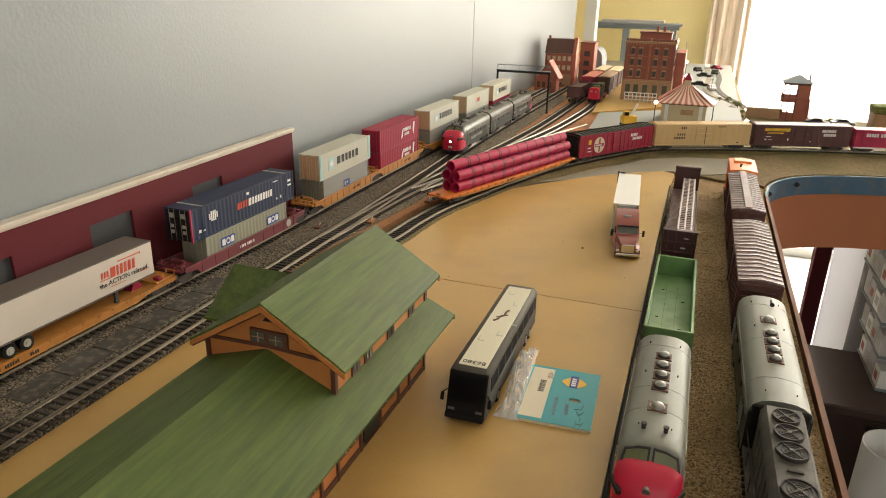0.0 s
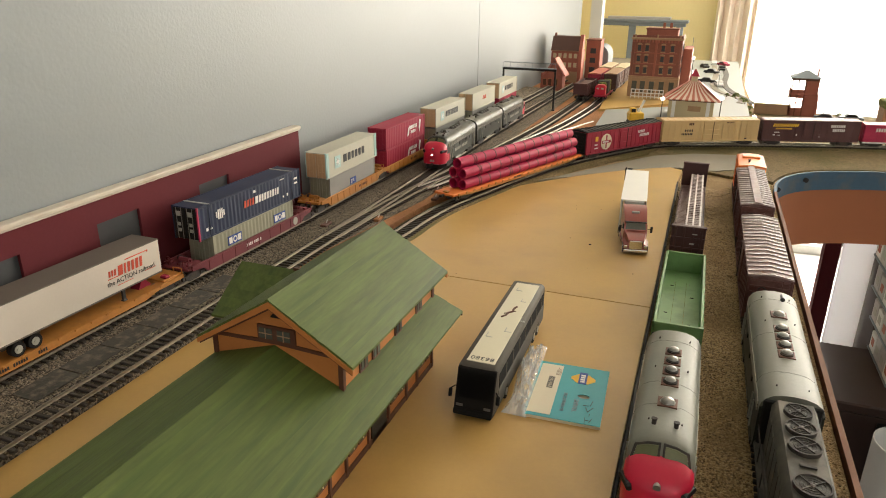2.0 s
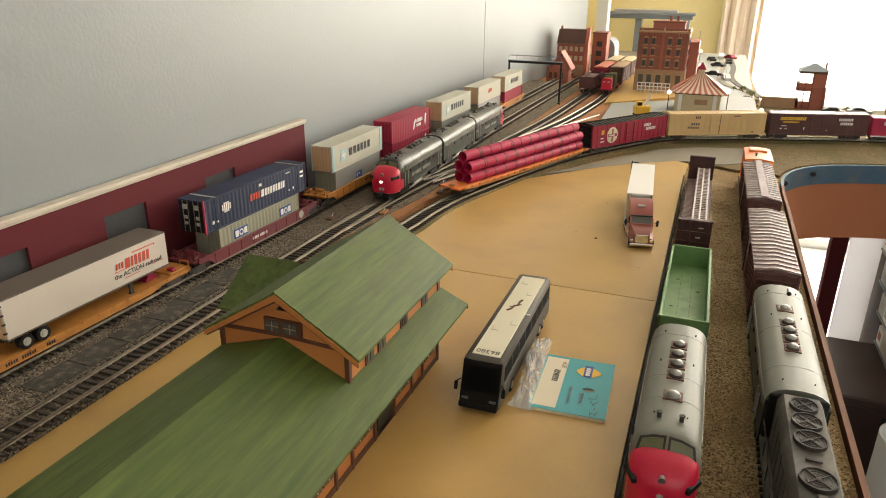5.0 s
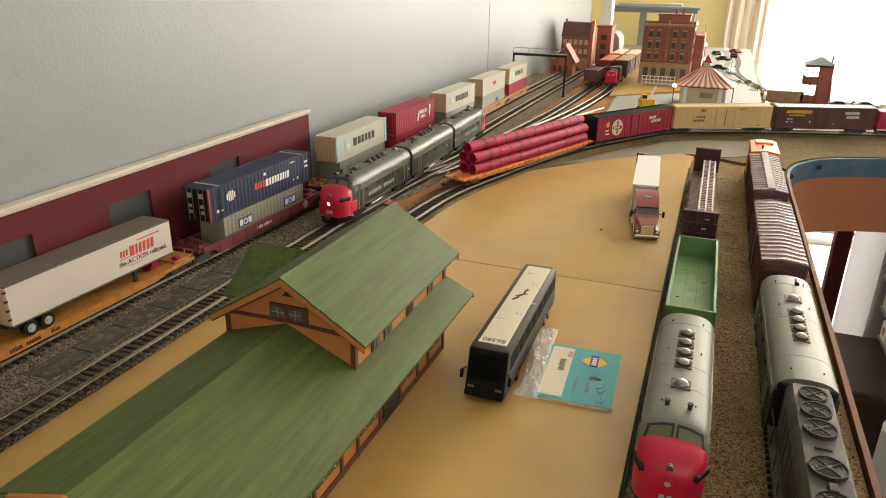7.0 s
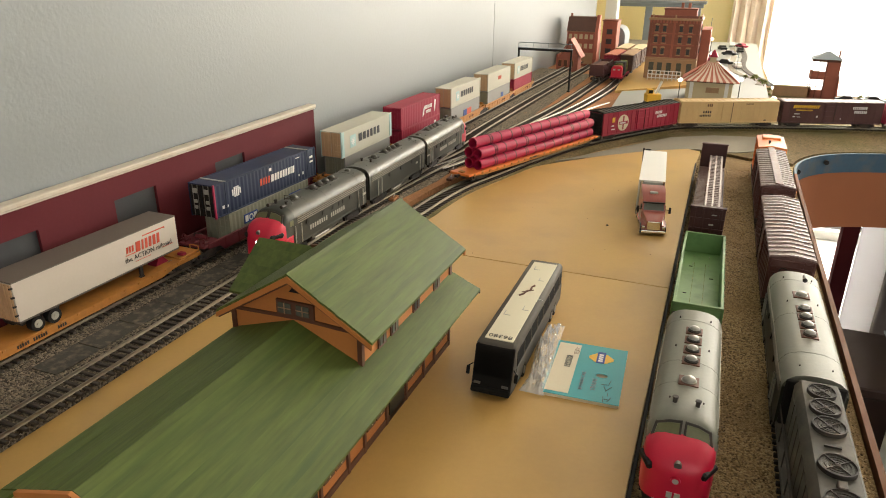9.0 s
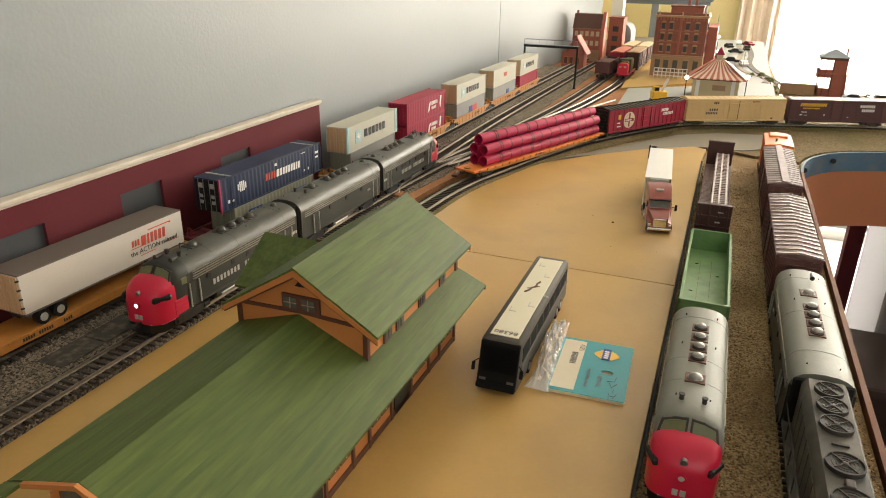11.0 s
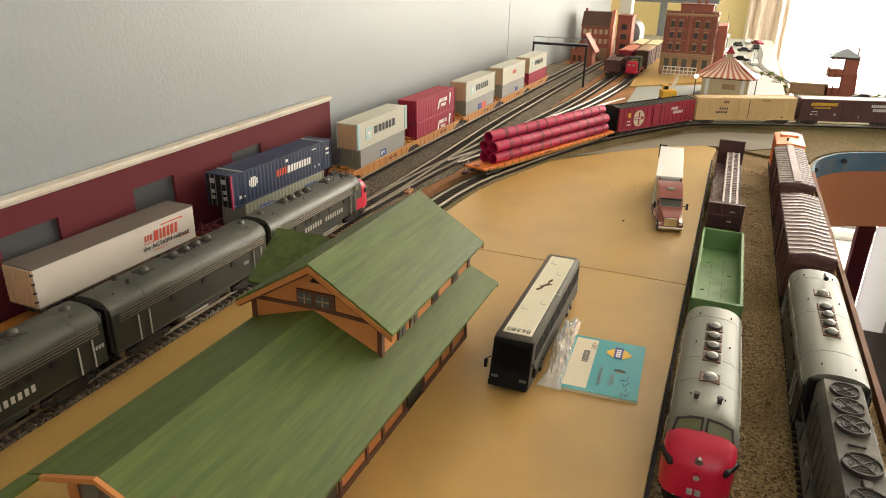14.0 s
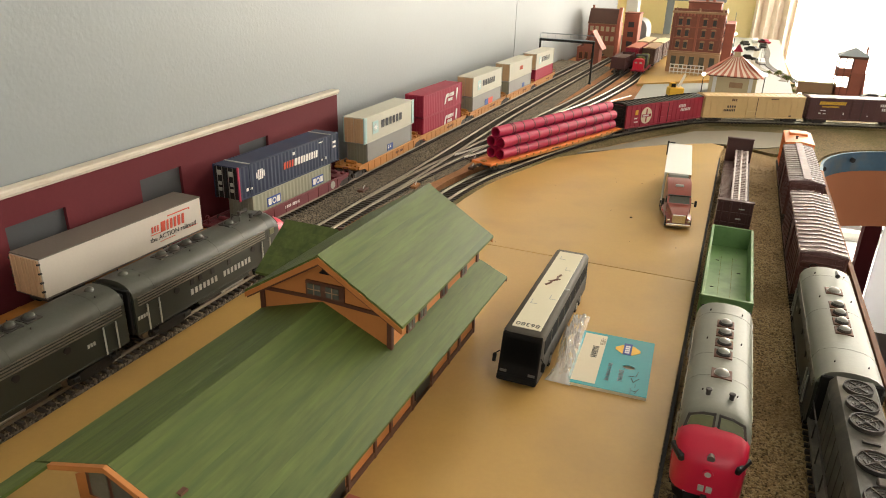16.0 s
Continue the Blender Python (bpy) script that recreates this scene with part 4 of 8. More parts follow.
    for s in (-1, 1):
        part("air_tank", G().cyl((s * 0.0160, -0.020, 0.0070), (s * 0.0160, 0.006, 0.0070), 0.0017, 10), M_steel, lo)
    coupler(lo, half + 0.0022, 1)
    coupler(lo, -half - (0.001 if nose else 0.0022), -1)
    return lo


def boxcar(m, L, W, H, body, roof, ends, label, door=True, roof_ribs=True, name="boxcar", walk_board=False, door_mat=None, z0=0.0105, rib_mat=None):
    """A closed freight car; its right side is +x."""
    c = thing(name, m, label, "freight car", "freight cars")
    h = L / 2
    w = W / 2
    part("body", G().box(-w, w, -h, h, z0, z0 + H, 0.0005), body, c)
    # upright side ribs
    n = max(6, int(L / 0.012))
    for s in (-1, 1):
        g = G()
        for i in range(n + 1):
            y = -h + 0.001 + (L - 0.002) * i / n
            if door and abs(y) < 0.0165:
                continue
            g.box(*sorted((s * w, s * (w + 0.0006))), y - 0.0005, y + 0.0005, z0 + 0.001, z0 + H - 0.001)
        g.box(*sorted((s * w, s * (w + 0.0009))), -h, h, z0 - 0.0008, z0 + 0.0012)
        g.box(*sorted((s * w, s * (w + 0.0008))), -h, h, z0 + H - 0.0018, z0 + H)
        part("side_ribs", g, body, c)
        if door:
            d = part("door", G().box(*sorted((s * w, s * (w + 0.0014))), -0.0150, 0.0150, z0 + 0.0015, z0 + H - 0.002, 0.0003), door_mat or body, c)
            for z in (0.3, 0.55, 0.8):
                part("door_bar", G().box(*sorted((s * (w + 0.0013), s * (w + 0.0019))), -0.0148, 0.0148, z0 + H * z, z0 + H * z + 0.0008), door_mat or body, d)
            part("door_rod", G().cyl((s * (w + 0.002), 0.004, z0 + 0.001), (s * (w + 0.002), 0.004, z0 + H - 0.002), 0.0005, 6), M_under, d)
    # ends with ribs and ladders
    for e in (-1, 1):
        for k in range(7):
            z = z0 + 0.003 + (H - 0.005) * k / 6
            part("end_rib", G().box(-w + 0.002, w - 0.002, *sorted((e * (h + 0.0003), e * (h + 0.0012))), z - 0.0008, z + 0.0008, 0.0003), ends, c)
        part("end_panel", G().box(-w + 0.0015, w - 0.0015, *sorted((e * (h - 0.0005), e * (h + 0.0004))), z0 + 0.001, z0 + H - 0.001), ends, c)
        lad = G()
        for x in (w - 0.0085, w - 0.0025):
            lad.box(x, x + 0.0006, *sorted((e * (h + 0.0008), e * (h + 0.0016))), z0, z0 + H)
        for k in range(6):
            z = z0 + 0.003 + (H - 0.006) * k / 5
            lad.box(w - 0.0085, w - 0.0019, *sorted((e * (h + 0.001), e * (h + 0.0015))), z, z + 0.0005)
        part("ladder", lad, ends, c)
    part("brake_wheel", G().tube((-0.006, -h - 0.0015, z0 + H * 0.72), (-0.006, -h - 0.0022, z0 + H * 0.72), 0.0034, 0.0027, 14), M_under, c)
    zr = z0 + H
    part("roof", G().prism([(-w - 0.0004, zr - 0.0004), (-w - 0.0004, zr + 0.0006), (0, zr + 0.0030), (w + 0.0004, zr + 0.0006), (w + 0.0004, zr - 0.0004)], "y", -h - 0.0004, h + 0.0004), roof, c)
    if roof_ribs:
        n = max(8, int(L / 0.0105))
        for i in range(n + 1):
            y = -h + 0.002 + (L - 0.004) * i / n
            part("roof_rib", G().prism([(-w - 0.0003, zr + 0.0004), (-w - 0.0003, zr + 0.0014), (0, zr + 0.0039), (w + 0.0003, zr + 0.0014), (w + 0.0003, zr + 0.0004), (0, zr + 0.0028)], "y", y - 0.0006, y + 0.0006), rib_mat or roof, c)
    if walk_board:
        part("running_board", G().box(-0.0042, 0.0042, -h, h, zr + 0.0042, zr + 0.0050, 0.0002), ends, c)
    part("underframe", G().box(-0.010, 0.010, -h + 0.012, h - 0.012, 0.0075, z0, 0.0006), M_under, c)
    for y in (-h + 0.023, h - 0.023):
        bogie(c, y)
    for e in (-1, 1):
        coupler(c, e * h, e)
    return c


def container(m, L, H, mats, label, posts=None, corrugated=True, name="shipping_container", door_end=-1, hi=0.0):
    """A steel container with corrugated sides, corner posts and end doors. Base at z 0."""
    c = thing(name, m, label, "container", "stacked containers")
    h, w = L / 2, 0.0148
    if corrugated:
        n = int(L / 0.0030)
        prof = []
        for s in (1, -1):
            row = []
            for i in range(n * 2 + 1):
                y = -h + 0.0015 + (L - 0.003) * i / (n * 2)
                row.append((s * (w - (0.0006 if i // 2 % 2 else 0.0001)), y))
            prof += row if s > 0 else row[::-1]
        part("body", G().prism(prof, "z", 0.0010, H - 0.0008), mats[0], c, smooth=20)
    else:
        part("body", G().box(-w + 0.0003, w - 0.0003, -h + 0.001, h - 0.001, 0.0008, H - 0.0008), mats[0], c)
    for s in (-1, 1):
        part("side_rail", G().box(*sorted((s * (w - 0.0012), s * (w + 0.0003))), -h, h, H - 0.0016, H, 0.0002).box(*sorted((s * (w - 0.0012), s * (w + 0.0003))), -h, h, 0, 0.0014, 0.0002), mats[0], c)
    part("roof_panel", G().box(-w + 0.0002, w - 0.0002, -h + 0.0004, h - 0.0004, H - 0.0012, H - 0.0004), mats[1], c)
    for e in (-1, 1):
        for s in (-1, 1):
            part("corner_post", G().box(*sorted((s * (w - 0.0016), s * (w + 0.0004))), *sorted((e * (h - 0.0016), e * (h + 0.0002))), 0, H + 0.0002, 0.0002), (posts or mats[0]), c)
    e = door_end
    for s in (-1, 1):
        d = part("door", G().box(*sorted((s * 0.0004, s * (w - 0.0012))), *sorted((e * (h - 0.0006), e * (h + 0.0004))), 0.0014, H - 0.0014, 0.0002), mats[2], c)
        for x in (0.0035, 0.0095):
            part("lock_rod", G().cyl((s * x, e * (h + 0.0007), 0.001), (s * x, e * (h + 0.0007), H - 0.001), 0.00035, 6), mats[2] if mats[2] is not M_black else M_steel, d)
        for z in (0.25, 0.5, 0.75):
            part("door_crossbar", G().box(*sorted((s * 0.001, s * (w - 0.002))), *sorted((e * (h + 0.0004), e * (h + 0.0007))), H * z, H * z + 0.0006), mats[2], d)
    return c


def logo(c, items, x=0.0152):
    """Flat markings on the +x side: (material, y0, y1, z0, z1)."""
    for ma, y0, y1, z0, z1 in items:
        part("marking", G().box(x - 0.0003, x + 0.0002, y0, y1, z0, z1), ma, c)


def strokes(c, ma, x, y0, z0, h, widths, slant=0.0, gap=0.25):
    g = G()
    bars_word(g, x, y0, z0, h, widths, slant=slant, gap=gap)
    return part("lettering", g, ma, c)


def along(line, y):
    """Pose on a track at the given y, heading included (local +y points along the track)."""
    i = min(range(len(line) - 1), key=lambda k: abs(line[k].y - y))
    d = (line[min(i + 3, len(line) - 1)] - line[max(i - 3, 0)]).normalized()
    return line[i].x, math.degrees(math.atan2(d.y, d.x)) - 90


def on_track(line, y, z):
    x, a = along(line, y)
    up = rise if line is T1 else (lambda v: 0.0)
    lean = math.degrees(math.atan2(up(y + 0.05) - up(y - 0.05), 0.1))
    return pose(x, y, z + up(y), lean, 0, a)


ZL = 0.0095
LOCOS = []
for nose_end, lab in ((True, "dark gray cab locomotive with red nose and lit headlight"), (False, "dark gray booster locomotive without a cab"), (True, "dark gray trailing cab locomotive with red nose")):
    LOCOS.append(loco(pose(0, 0, 0), nose_end, lab, lit=not LOCOS, group="moving locomotive set"))
for lo in (LOCOS[0], LOCOS[2]):
    stretch(lo, 1.085)

# ---- flat building against the wall ----
def flat_building():
    b = thing("warehouse_flat", pose(-0.4695, 0, 0.004, 0.8), "maroon warehouse front board with cream cap, against the wall", "building", kind="")
    y0, y1, top = -0.9, 0.268, 0.0972
    doors = [(-0.335, -0.285), (-0.194, -0.143), (-0.0665, -0.016), (0.0695, 0.1195)]
    edges = [y0] + [v for d in doors for v in d] + [y1]
    for a, c in zip(edges[::2], edges[1::2]):
        part("wall_bay", G().box(-0.004, 0.004, a, c, 0, top), M_maroon, b)
    for a, c in doors:
        part("lintel", G().box(-0.004, 0.004, a, c, 0.0757, top), M_maroon, b)
        part("dock_wall", G().box(-0.004, 0.004, a, c, 0, 0.03), M_maroon, b)
    for a, c in doors:
        part("loading_door", G().box(-0.003, 0.001, a, c, 0.03, 0.0757), M_greydoor, b)
    part("cap_strip", G().box(-0.006, 0.0062, y0, y1 + 0.004, top + 0.0008, top + 0.0052, 0.0010), M_cap, b)
    part("cap_ledge", G().box(-0.005, 0.0052, y0, y1 + 0.002, top - 0.0005, top + 0.0008, 0.0004), M_cap, b)


flat_building()


# ---- depot ----
def depot():
    X, Y = -0.1945, -0.2
    d = thing("railway_depot", pose(X, Y, 0), "wooden depot with streaked green roofs and orange walls", "building")
    rx = 0.0015

    def slope(name, p, q, y0, y1, th, boards=0):
        """A roof slope from ridge p to eave q (x, z), between y0 and y1, in long boards."""
        n = boards or 1
        for i in range(n):
            a = [p[k] + (q[k] - p[k]) * i / n for k in (0, 1)]
            c = [p[k] + (q[k] - p[k]) * (i + 1) / n for k in (0, 1)]
            lift = 0.00006 * (i % 2)
            part(name, G().prism([(a[0], a[1] + lift), (c[0], c[1] + lift), (c[0], c[1] - th), (a[0], a[1] - th)], "y", y0 + random.uniform(0, 0.0006), y1 - random.uniform(0, 0.0006)), M_green, d)
    # upper storey: x -0.0435..0.0445, y 0..0.142
    g = G().box(-0.0430, 0.0430, 0.0, 0.140, 0.050, 0.081)
    g.prism([(-0.0430, 0.081), (0.0430, 0.081), (0.0015, 0.1072)], "y", 0.0, 0.140)
    part("upper_wall", g, M_orange, d)
    slope("roof_board", (rx, 0.1125), (0.0535, 0.0805), -0.0070, 0.1445, 0.0016, 14)
    slope("roof_board", (rx, 0.1125), (-0.0505, 0.0805), -0.0070, 0.1445, 0.0016, 14)
    part("ridge_cap", G().prism([(rx - 0.002, 0.1117), (rx, 0.1132), (rx + 0.002, 0.1117)], "y", -0.0070, 0.1445), M_green, d)
    for y in (-0.0072, 0.1425):
        part("fascia", G().prism([(rx, 0.1113), (0.0535, 0.0788), (0.0535, 0.0758), (rx, 0.1073), (-0.0505, 0.0758), (-0.0505, 0.0788)], "y", y, y + 0.0022), M_orange, d)
    part("fascia_edge", G().prism([(rx, 0.1075), (0.0525, 0.0762), (0.0525, 0.0752), (rx, 0.1061), (-0.0495, 0.0752), (-0.0495, 0.0762)], "y", -0.0064, -0.0048), M_brown, d)
    # gable trim: corner posts, cross beam, braces, pair of windows, vent
    for x in (-0.0440, 0.0410):
        part("corner_post", G().box(x, x + 0.0030, -0.0012, 0.002, 0.052, 0.084), M_brown, d)
    part("cross_beam", G().prism([(-0.0430, 0.0822), (0.0010, 0.0836), (0.0010, 0.0816), (-0.0430, 0.0802)], "y", -0.0012, 0.001), M_brown, d)
    part("cross_beam", G().prism([(0.0010, 0.0836), (0.0400, 0.0818), (0.0400, 0.0798), (0.0010, 0.0816)], "y", -0.0012, 0.001), M_brown, d)
    w = part("window", G().box(-0.0110, 0.0140, -0.0016, 0.001, 0.0832, 0.0930), M_brown, d)
    for x in (-0.0095, 0.0025):
        part("pane", G().box(x, x + 0.0085, -0.0020, -0.0014, 0.0848, 0.0914), M_pane, w)
        part("mullion", G().box(x + 0.0040, x + 0.0045, -0.0024, -0.0016, 0.0848, 0.0914).box(x, x + 0.0085, -0.0024, -0.0016, 0.0879, 0.0884), M_stone, w)
    part("gable_vent", G().prism([(-0.0020, 0.0988), (0.0050, 0.0988), (0.0015, 0.1028)], "y", -0.0012, 0.001), M_black, d)
    # upper side windows
    for y in (0.020, 0.037, 0.071, 0.107):
        o = part("window", G().box(0.0425, 0.0440, y, y + 0.0105, 0.0600, 0.0765), M_brown, d)
        part("pane", G().box(0.0438, 0.0443, y + 0.0013, y + 0.0092, 0.0618, 0.0752), M_pane if y != 0.071 else M_black, o)
        part("mullion", G().box(0.0442, 0.0447, y + 0.0049, y + 0.0056, 0.0618, 0.0752).box(0.0442, 0.0447, y + 0.0013, y + 0.0092, 0.0682, 0.0688), M_brown, o)
    part("corner_post", G().box(0.0412, 0.0442, 0.1375, 0.1412, 0.052, 0.082), M_brown, d)
    part("belt", G().box(0.0425, 0.0438, 0.0, 0.14, 0.0545, 0.0585), M_brown, d)
    # lower hall
    yl, yh = -0.142, 0.142
    g = G().box(-0.0380, 0.0425, yl, yh - 0.002, 0.0, 0.0535)
    g.prism([(-0.0380, 0.0535), (0.0425, 0.0535), (0, 0.0760)], "y", yl, yh - 0.002)
    part("lower_wall", g, M_orange, d)
    slope("roof_board", (-0.001, 0.0805), (0.0660, 0.0502), -0.1540, 0.1445, 0.0016, 16)
    slope("roof_board", (-0.001, 0.0805), (-0.0440, 0.0673), -0.1540, 0.1445, 0.0016, 13)
    for y in (0.1430,):
        part("fascia", G().prism([(-0.001, 0.0788), (0.0660, 0.0485), (0.0660, 0.0467), (-0.001, 0.0765), (-0.0440, 0.0632), (-0.0440, 0.0652)], "y", y, y + 0.0015), M_brown, d)
    # side of the hall: posts, windows, doors
    part("base_board", G().box(0.0420, 0.0436, yl, yh - 0.002, 0.0, 0.0040), M_brown, d)
    y, k = 0.130, 0
    while y > -0.10:
        part("wall_post", G().box(0.0420, 0.0440, y + 0.0085, y + 0.0108, 0.0, 0.0500), M_brown, d)
        if k % 2 == 0:
            for dy in (-0.004, -0.0165):
                o = part("window", G().box(0.0420, 0.0437, y + dy - 0.0005, y + dy + 0.0105, 0.0120, 0.0400), M_brown, d)
                part("pane", G().box(0.0434, 0.0440, y + dy + 0.0012, y + dy + 0.0088, 0.0140, 0.0380), M_pane, o)
                part("mullion", G().box(0.0438, 0.0443, y + dy + 0.0045, y + dy + 0.0052, 0.0140, 0.0380).box(0.0438, 0.0443, y + dy + 0.0012, y + dy + 0.0088, 0.0255, 0.0262), M_label, o)
            y -= 0.030
        elif k % 4 == 1:
            y -= 0.020
        else:
            o = part("door", G().box(0.0420, 0.0436, y - 0.016, y + 0.006, 0.0010, 0.0440), M_black, d)
            part("door_rail", G().box(0.0434, 0.0439, y - 0.016, y + 0.006, 0.0200, 0.0215), M_brown, o)
            y -= 0.030
        k += 1
    # cross gable on the track side
    ym, hw2 = 0.100, 0.040
    part("bay_wall", G().box(-0.0850, -0.0440, ym - 0.030, ym + 0.030, 0.0, 0.058), M_orange, d)
    for s in (-1, 1):
        p, q = (ym, 0.0825), (ym + s * hw2, 0.0560)
        for i in range(6):
            a = [p[j] + (q[j] - p[j]) * i / 6 for j in (0, 1)]
            c = [p[j] + (q[j] - p[j]) * (i + 1) / 6 for j in (0, 1)]
            part("roof_board", G().prism([(a[0], a[1]), (c[0], c[1]), (c[0], c[1] - 0.0016), (a[0], a[1] - 0.0016)], "x", -0.0955, -0.0200), M_green, d)
    part("ridge_strip", G().box(-0.050, -0.036, ym - 0.0012, ym + 0.0012, 0.0822, 0.0842), M_brown, d)
    # near gable end with its fascia and window, and the porch roof before it
    part("fascia", G().prism([(-0.001, 0.0808), (0.0662, 0.0506), (0.0662, 0.0478), (-0.001, 0.0782), (-0.0330, 0.0686), (-0.0330, 0.0711)], "y", -0.1562, -0.1541), M_orange, d)
    part("fascia_edge", G().prism([(-0.001, 0.0778), (0.0655, 0.0484), (0.0655, 0.0474), (-0.001, 0.0764), (-0.0325, 0.0668), (-0.0325, 0.0682)], "y", -0.1536, -0.1522), M_brown, d)
    o = part("window", G().box(-0.026, 0.026, -0.1458, -0.1418, 0.050, 0.0695), M_brown, d)
    for x in (-0.0235, -0.0110, 0.0015, 0.0140):
        part("pane", G().box(x, x + 0.0100, -0.1462, -0.1455, 0.0515, 0.0680), M_pane, o)
    part("side_roof", G().prism([(-0.0335, 0.0704), (-0.0335, 0.0688), (-0.0445, 0.0656), (-0.0445, 0.0672)], "y", -0.3000, -0.1545), M_green, d)
    part("porch_roof", G().prism([(-0.1580, 0.0500), (-0.1580, 0.0484), (-0.3000, 0.0420), (-0.3000, 0.0436)], "x", -0.0360, 0.0640), M_green, d)
    for x in (-0.050, 0.056):
        part("porch_post", G().box(x, x + 0.004, -0.290, -0.286, 0.0, 0.0425, 0.0004), M_brown, d)
    part("porch_deck", G().box(0.046, 0.064, -0.30, -0.055, 0.0, 0.0035, 0.0005), M_stripeR, d)


depot()


# ---- trailer on its flat car, container train ----
def bogie_pair(c, h, inset=0.020):
    for e in (-1, 1):
        bogie(c, e * (h - inset))
        coupler(c, e * h, e)


def spine_car(m, L=0.245):
    c = thing("spine_car", m, "orange yellow spine flat car carrying a trailer", "freight car", "wall track cars")
    h = L / 2
    part("deck", G().box(-0.0150, 0.0150, -h + 0.002, h - 0.002, 0.0088, 0.0115, 0.0005), M_yel, c)
    for s in (-1, 1):
        prof = [(-h, 0.0115), (h, 0.0115), (h, 0.0080), (h - 0.035, 0.0080), (h - 0.05, 0.0050), (-h + 0.05, 0.0050), (-h + 0.035, 0.0080), (-h, 0.0080)]
        part("side_sill", G().prism(prof, "x", *sorted((s * 0.0146, s * 0.0160))), M_yel, c)
        g = G()
        bars_word(g, s * 0.0160, -0.060, 0.0070, 0.0026, [0.5] * 5 + [-0.8] + [0.5] * 6 + [-3.0] + [0.5] * 4, face=s)
        part("lettering", g, M_blackL, c)
        for k in range(14):
            y = -h + 0.03 + k * (L - 0.06) / 13
            part("stake_pocket", G().box(*sorted((s * 0.0158, s * 0.0168)), y - 0.0012, y + 0.0012, 0.0095, 0.0116, 0.0003), M_yel, c)
    for e in (-1, 1):
        part("end_platform", G().box(-0.0140, 0.0140, *sorted((e * h, e * (h - 0.024))), 0.0115, 0.0132, 0.0004), M_yel, c)
        part("hitch", G().prism([(e * (h - 0.045), 0.0115), (e * (h - 0.030), 0.0115), (e * (h - 0.036), 0.0185), (e * (h - 0.041), 0.0185)], "x", -0.005, 0.005), M_redc, c)
        part("grab_rail", G().wire([(0.0150, e * (h - 0.001), 0.0120), (0.0150, e * (h - 0.001), 0.0175), (0.0050, e * (h - 0.001), 0.0175), (0.0050, e * (h - 0.001), 0.0120)], 0.0005, 6), M_yel, c)
        part("wheel_chock", G().box(0.006, 0.013, *sorted((e * (h - 0.014), e * (h - 0.020))), 0.0132, 0.0160, 0.0008), M_redc, c)
    bogie_pair(c, h)
    return c


def trailer(m):
    t = thing("semi_trailer", m, "cream box trailer with orange lettering and gray roof", "trailer")
    h, w = 0.0795, 0.0149
    part("box", G().box(-w, w, -h, h, 0.0130, 0.0430, 0.0004), M_trailer, t)
    part("roof", G().box(-w - 0.0002, w + 0.0002, -h - 0.0002, h + 0.0002, 0.0427, 0.0437, 0.0003), M_trailroof, t)
    part("bottom_rail", G().box(-w - 0.0004, w + 0.0004, -h, h, 0.0122, 0.0134), M_trailroof, t)
    for s in (-1, 1):
        dr = part("rear_door", G().box(*sorted((s * 0.0003, s * 0.0142)), -h - 0.0012, -h, 0.0138, 0.0423, 0.0002), M_wood, t)
        for x in (0.003, 0.0085, 0.0125):
            part("lock_rod", G().cyl((s * x, -h - 0.0014, 0.014), (s * x, -h - 0.0014, 0.0420), 0.0004, 6), M_wood, dr)
        for z in (0.018, 0.025, 0.032, 0.039):
            part("hinge", G().box(*sorted((s * 0.0136, s * 0.0152)), -h - 0.0016, -h + 0.0006, z, z + 0.0012), M_under, dr)
    for y in (-0.052, -0.066):
        for s in (-1, 1):
            wh = part("tyre", G().cyl((s * 0.0095, y, 0.0058), (s * 0.0146, y, 0.0058), 0.0058, 20), M_black, t)
            part("rim", G().cyl((s * 0.0146, y, 0.0058), (s * 0.0150, y, 0.0058), 0.0032, 14).cyl((s * 0.0150, y, 0.0058), (s * 0.0156, y, 0.0058), 0.0014, 10), M_letter, wh)
    part("axle_frame", G().box(-0.008, 0.008, -0.074, -0.042, 0.0058, 0.0124, 0.0006), M_under, t)
    for s in (-1, 1):
        part("landing_leg", G().box(s * 0.010 - 0.001, s * 0.010 + 0.001, 0.036, 0.039, 0.0, 0.0125).box(s * 0.010 - 0.0016, s * 0.010 + 0.0016, 0.0355, 0.0395, 0.0, 0.001), M_under, t)
    x = w + 0.0001
    # carrier's name in plain orange strokes, with its flash, and the motto below it
    strokes(t, M_redL, x, 0.0210, 0.0282, 0.0052, [0.35, 0.3, 0.35], 0.1)
    strokes(t, M_redL, x, 0.0310, 0.0262, 0.0088, [0.55, 0.22, 0.30, 0.30, 0.34, 0.32], 0.1, 0.20)
    logo(t, [(M_redL, 0.040, 0.0655, 0.0374, 0.0383), (M_redL, 0.0200, 0.031, 0.0262, 0.0268), (M_redL, 0.0645, 0.0655, 0.0366, 0.0383)], x)
    word("motto", "the ACTION railroad", 0.0060, Matrix.Translation((x + 0.0001, 0.045, 0.0222)) @ Euler((radians(90), 0, radians(90))).to_matrix().to_4x4() @ Matrix.Shear("XZ", 4, (0.0, 0.0)), M_blackL, t)
    logo(t, [(M_redL, 0.029, 0.046, 0.0182, 0.0186), (M_redL, 0.060, 0.073, 0.0200, 0.0204)], x)
    return t


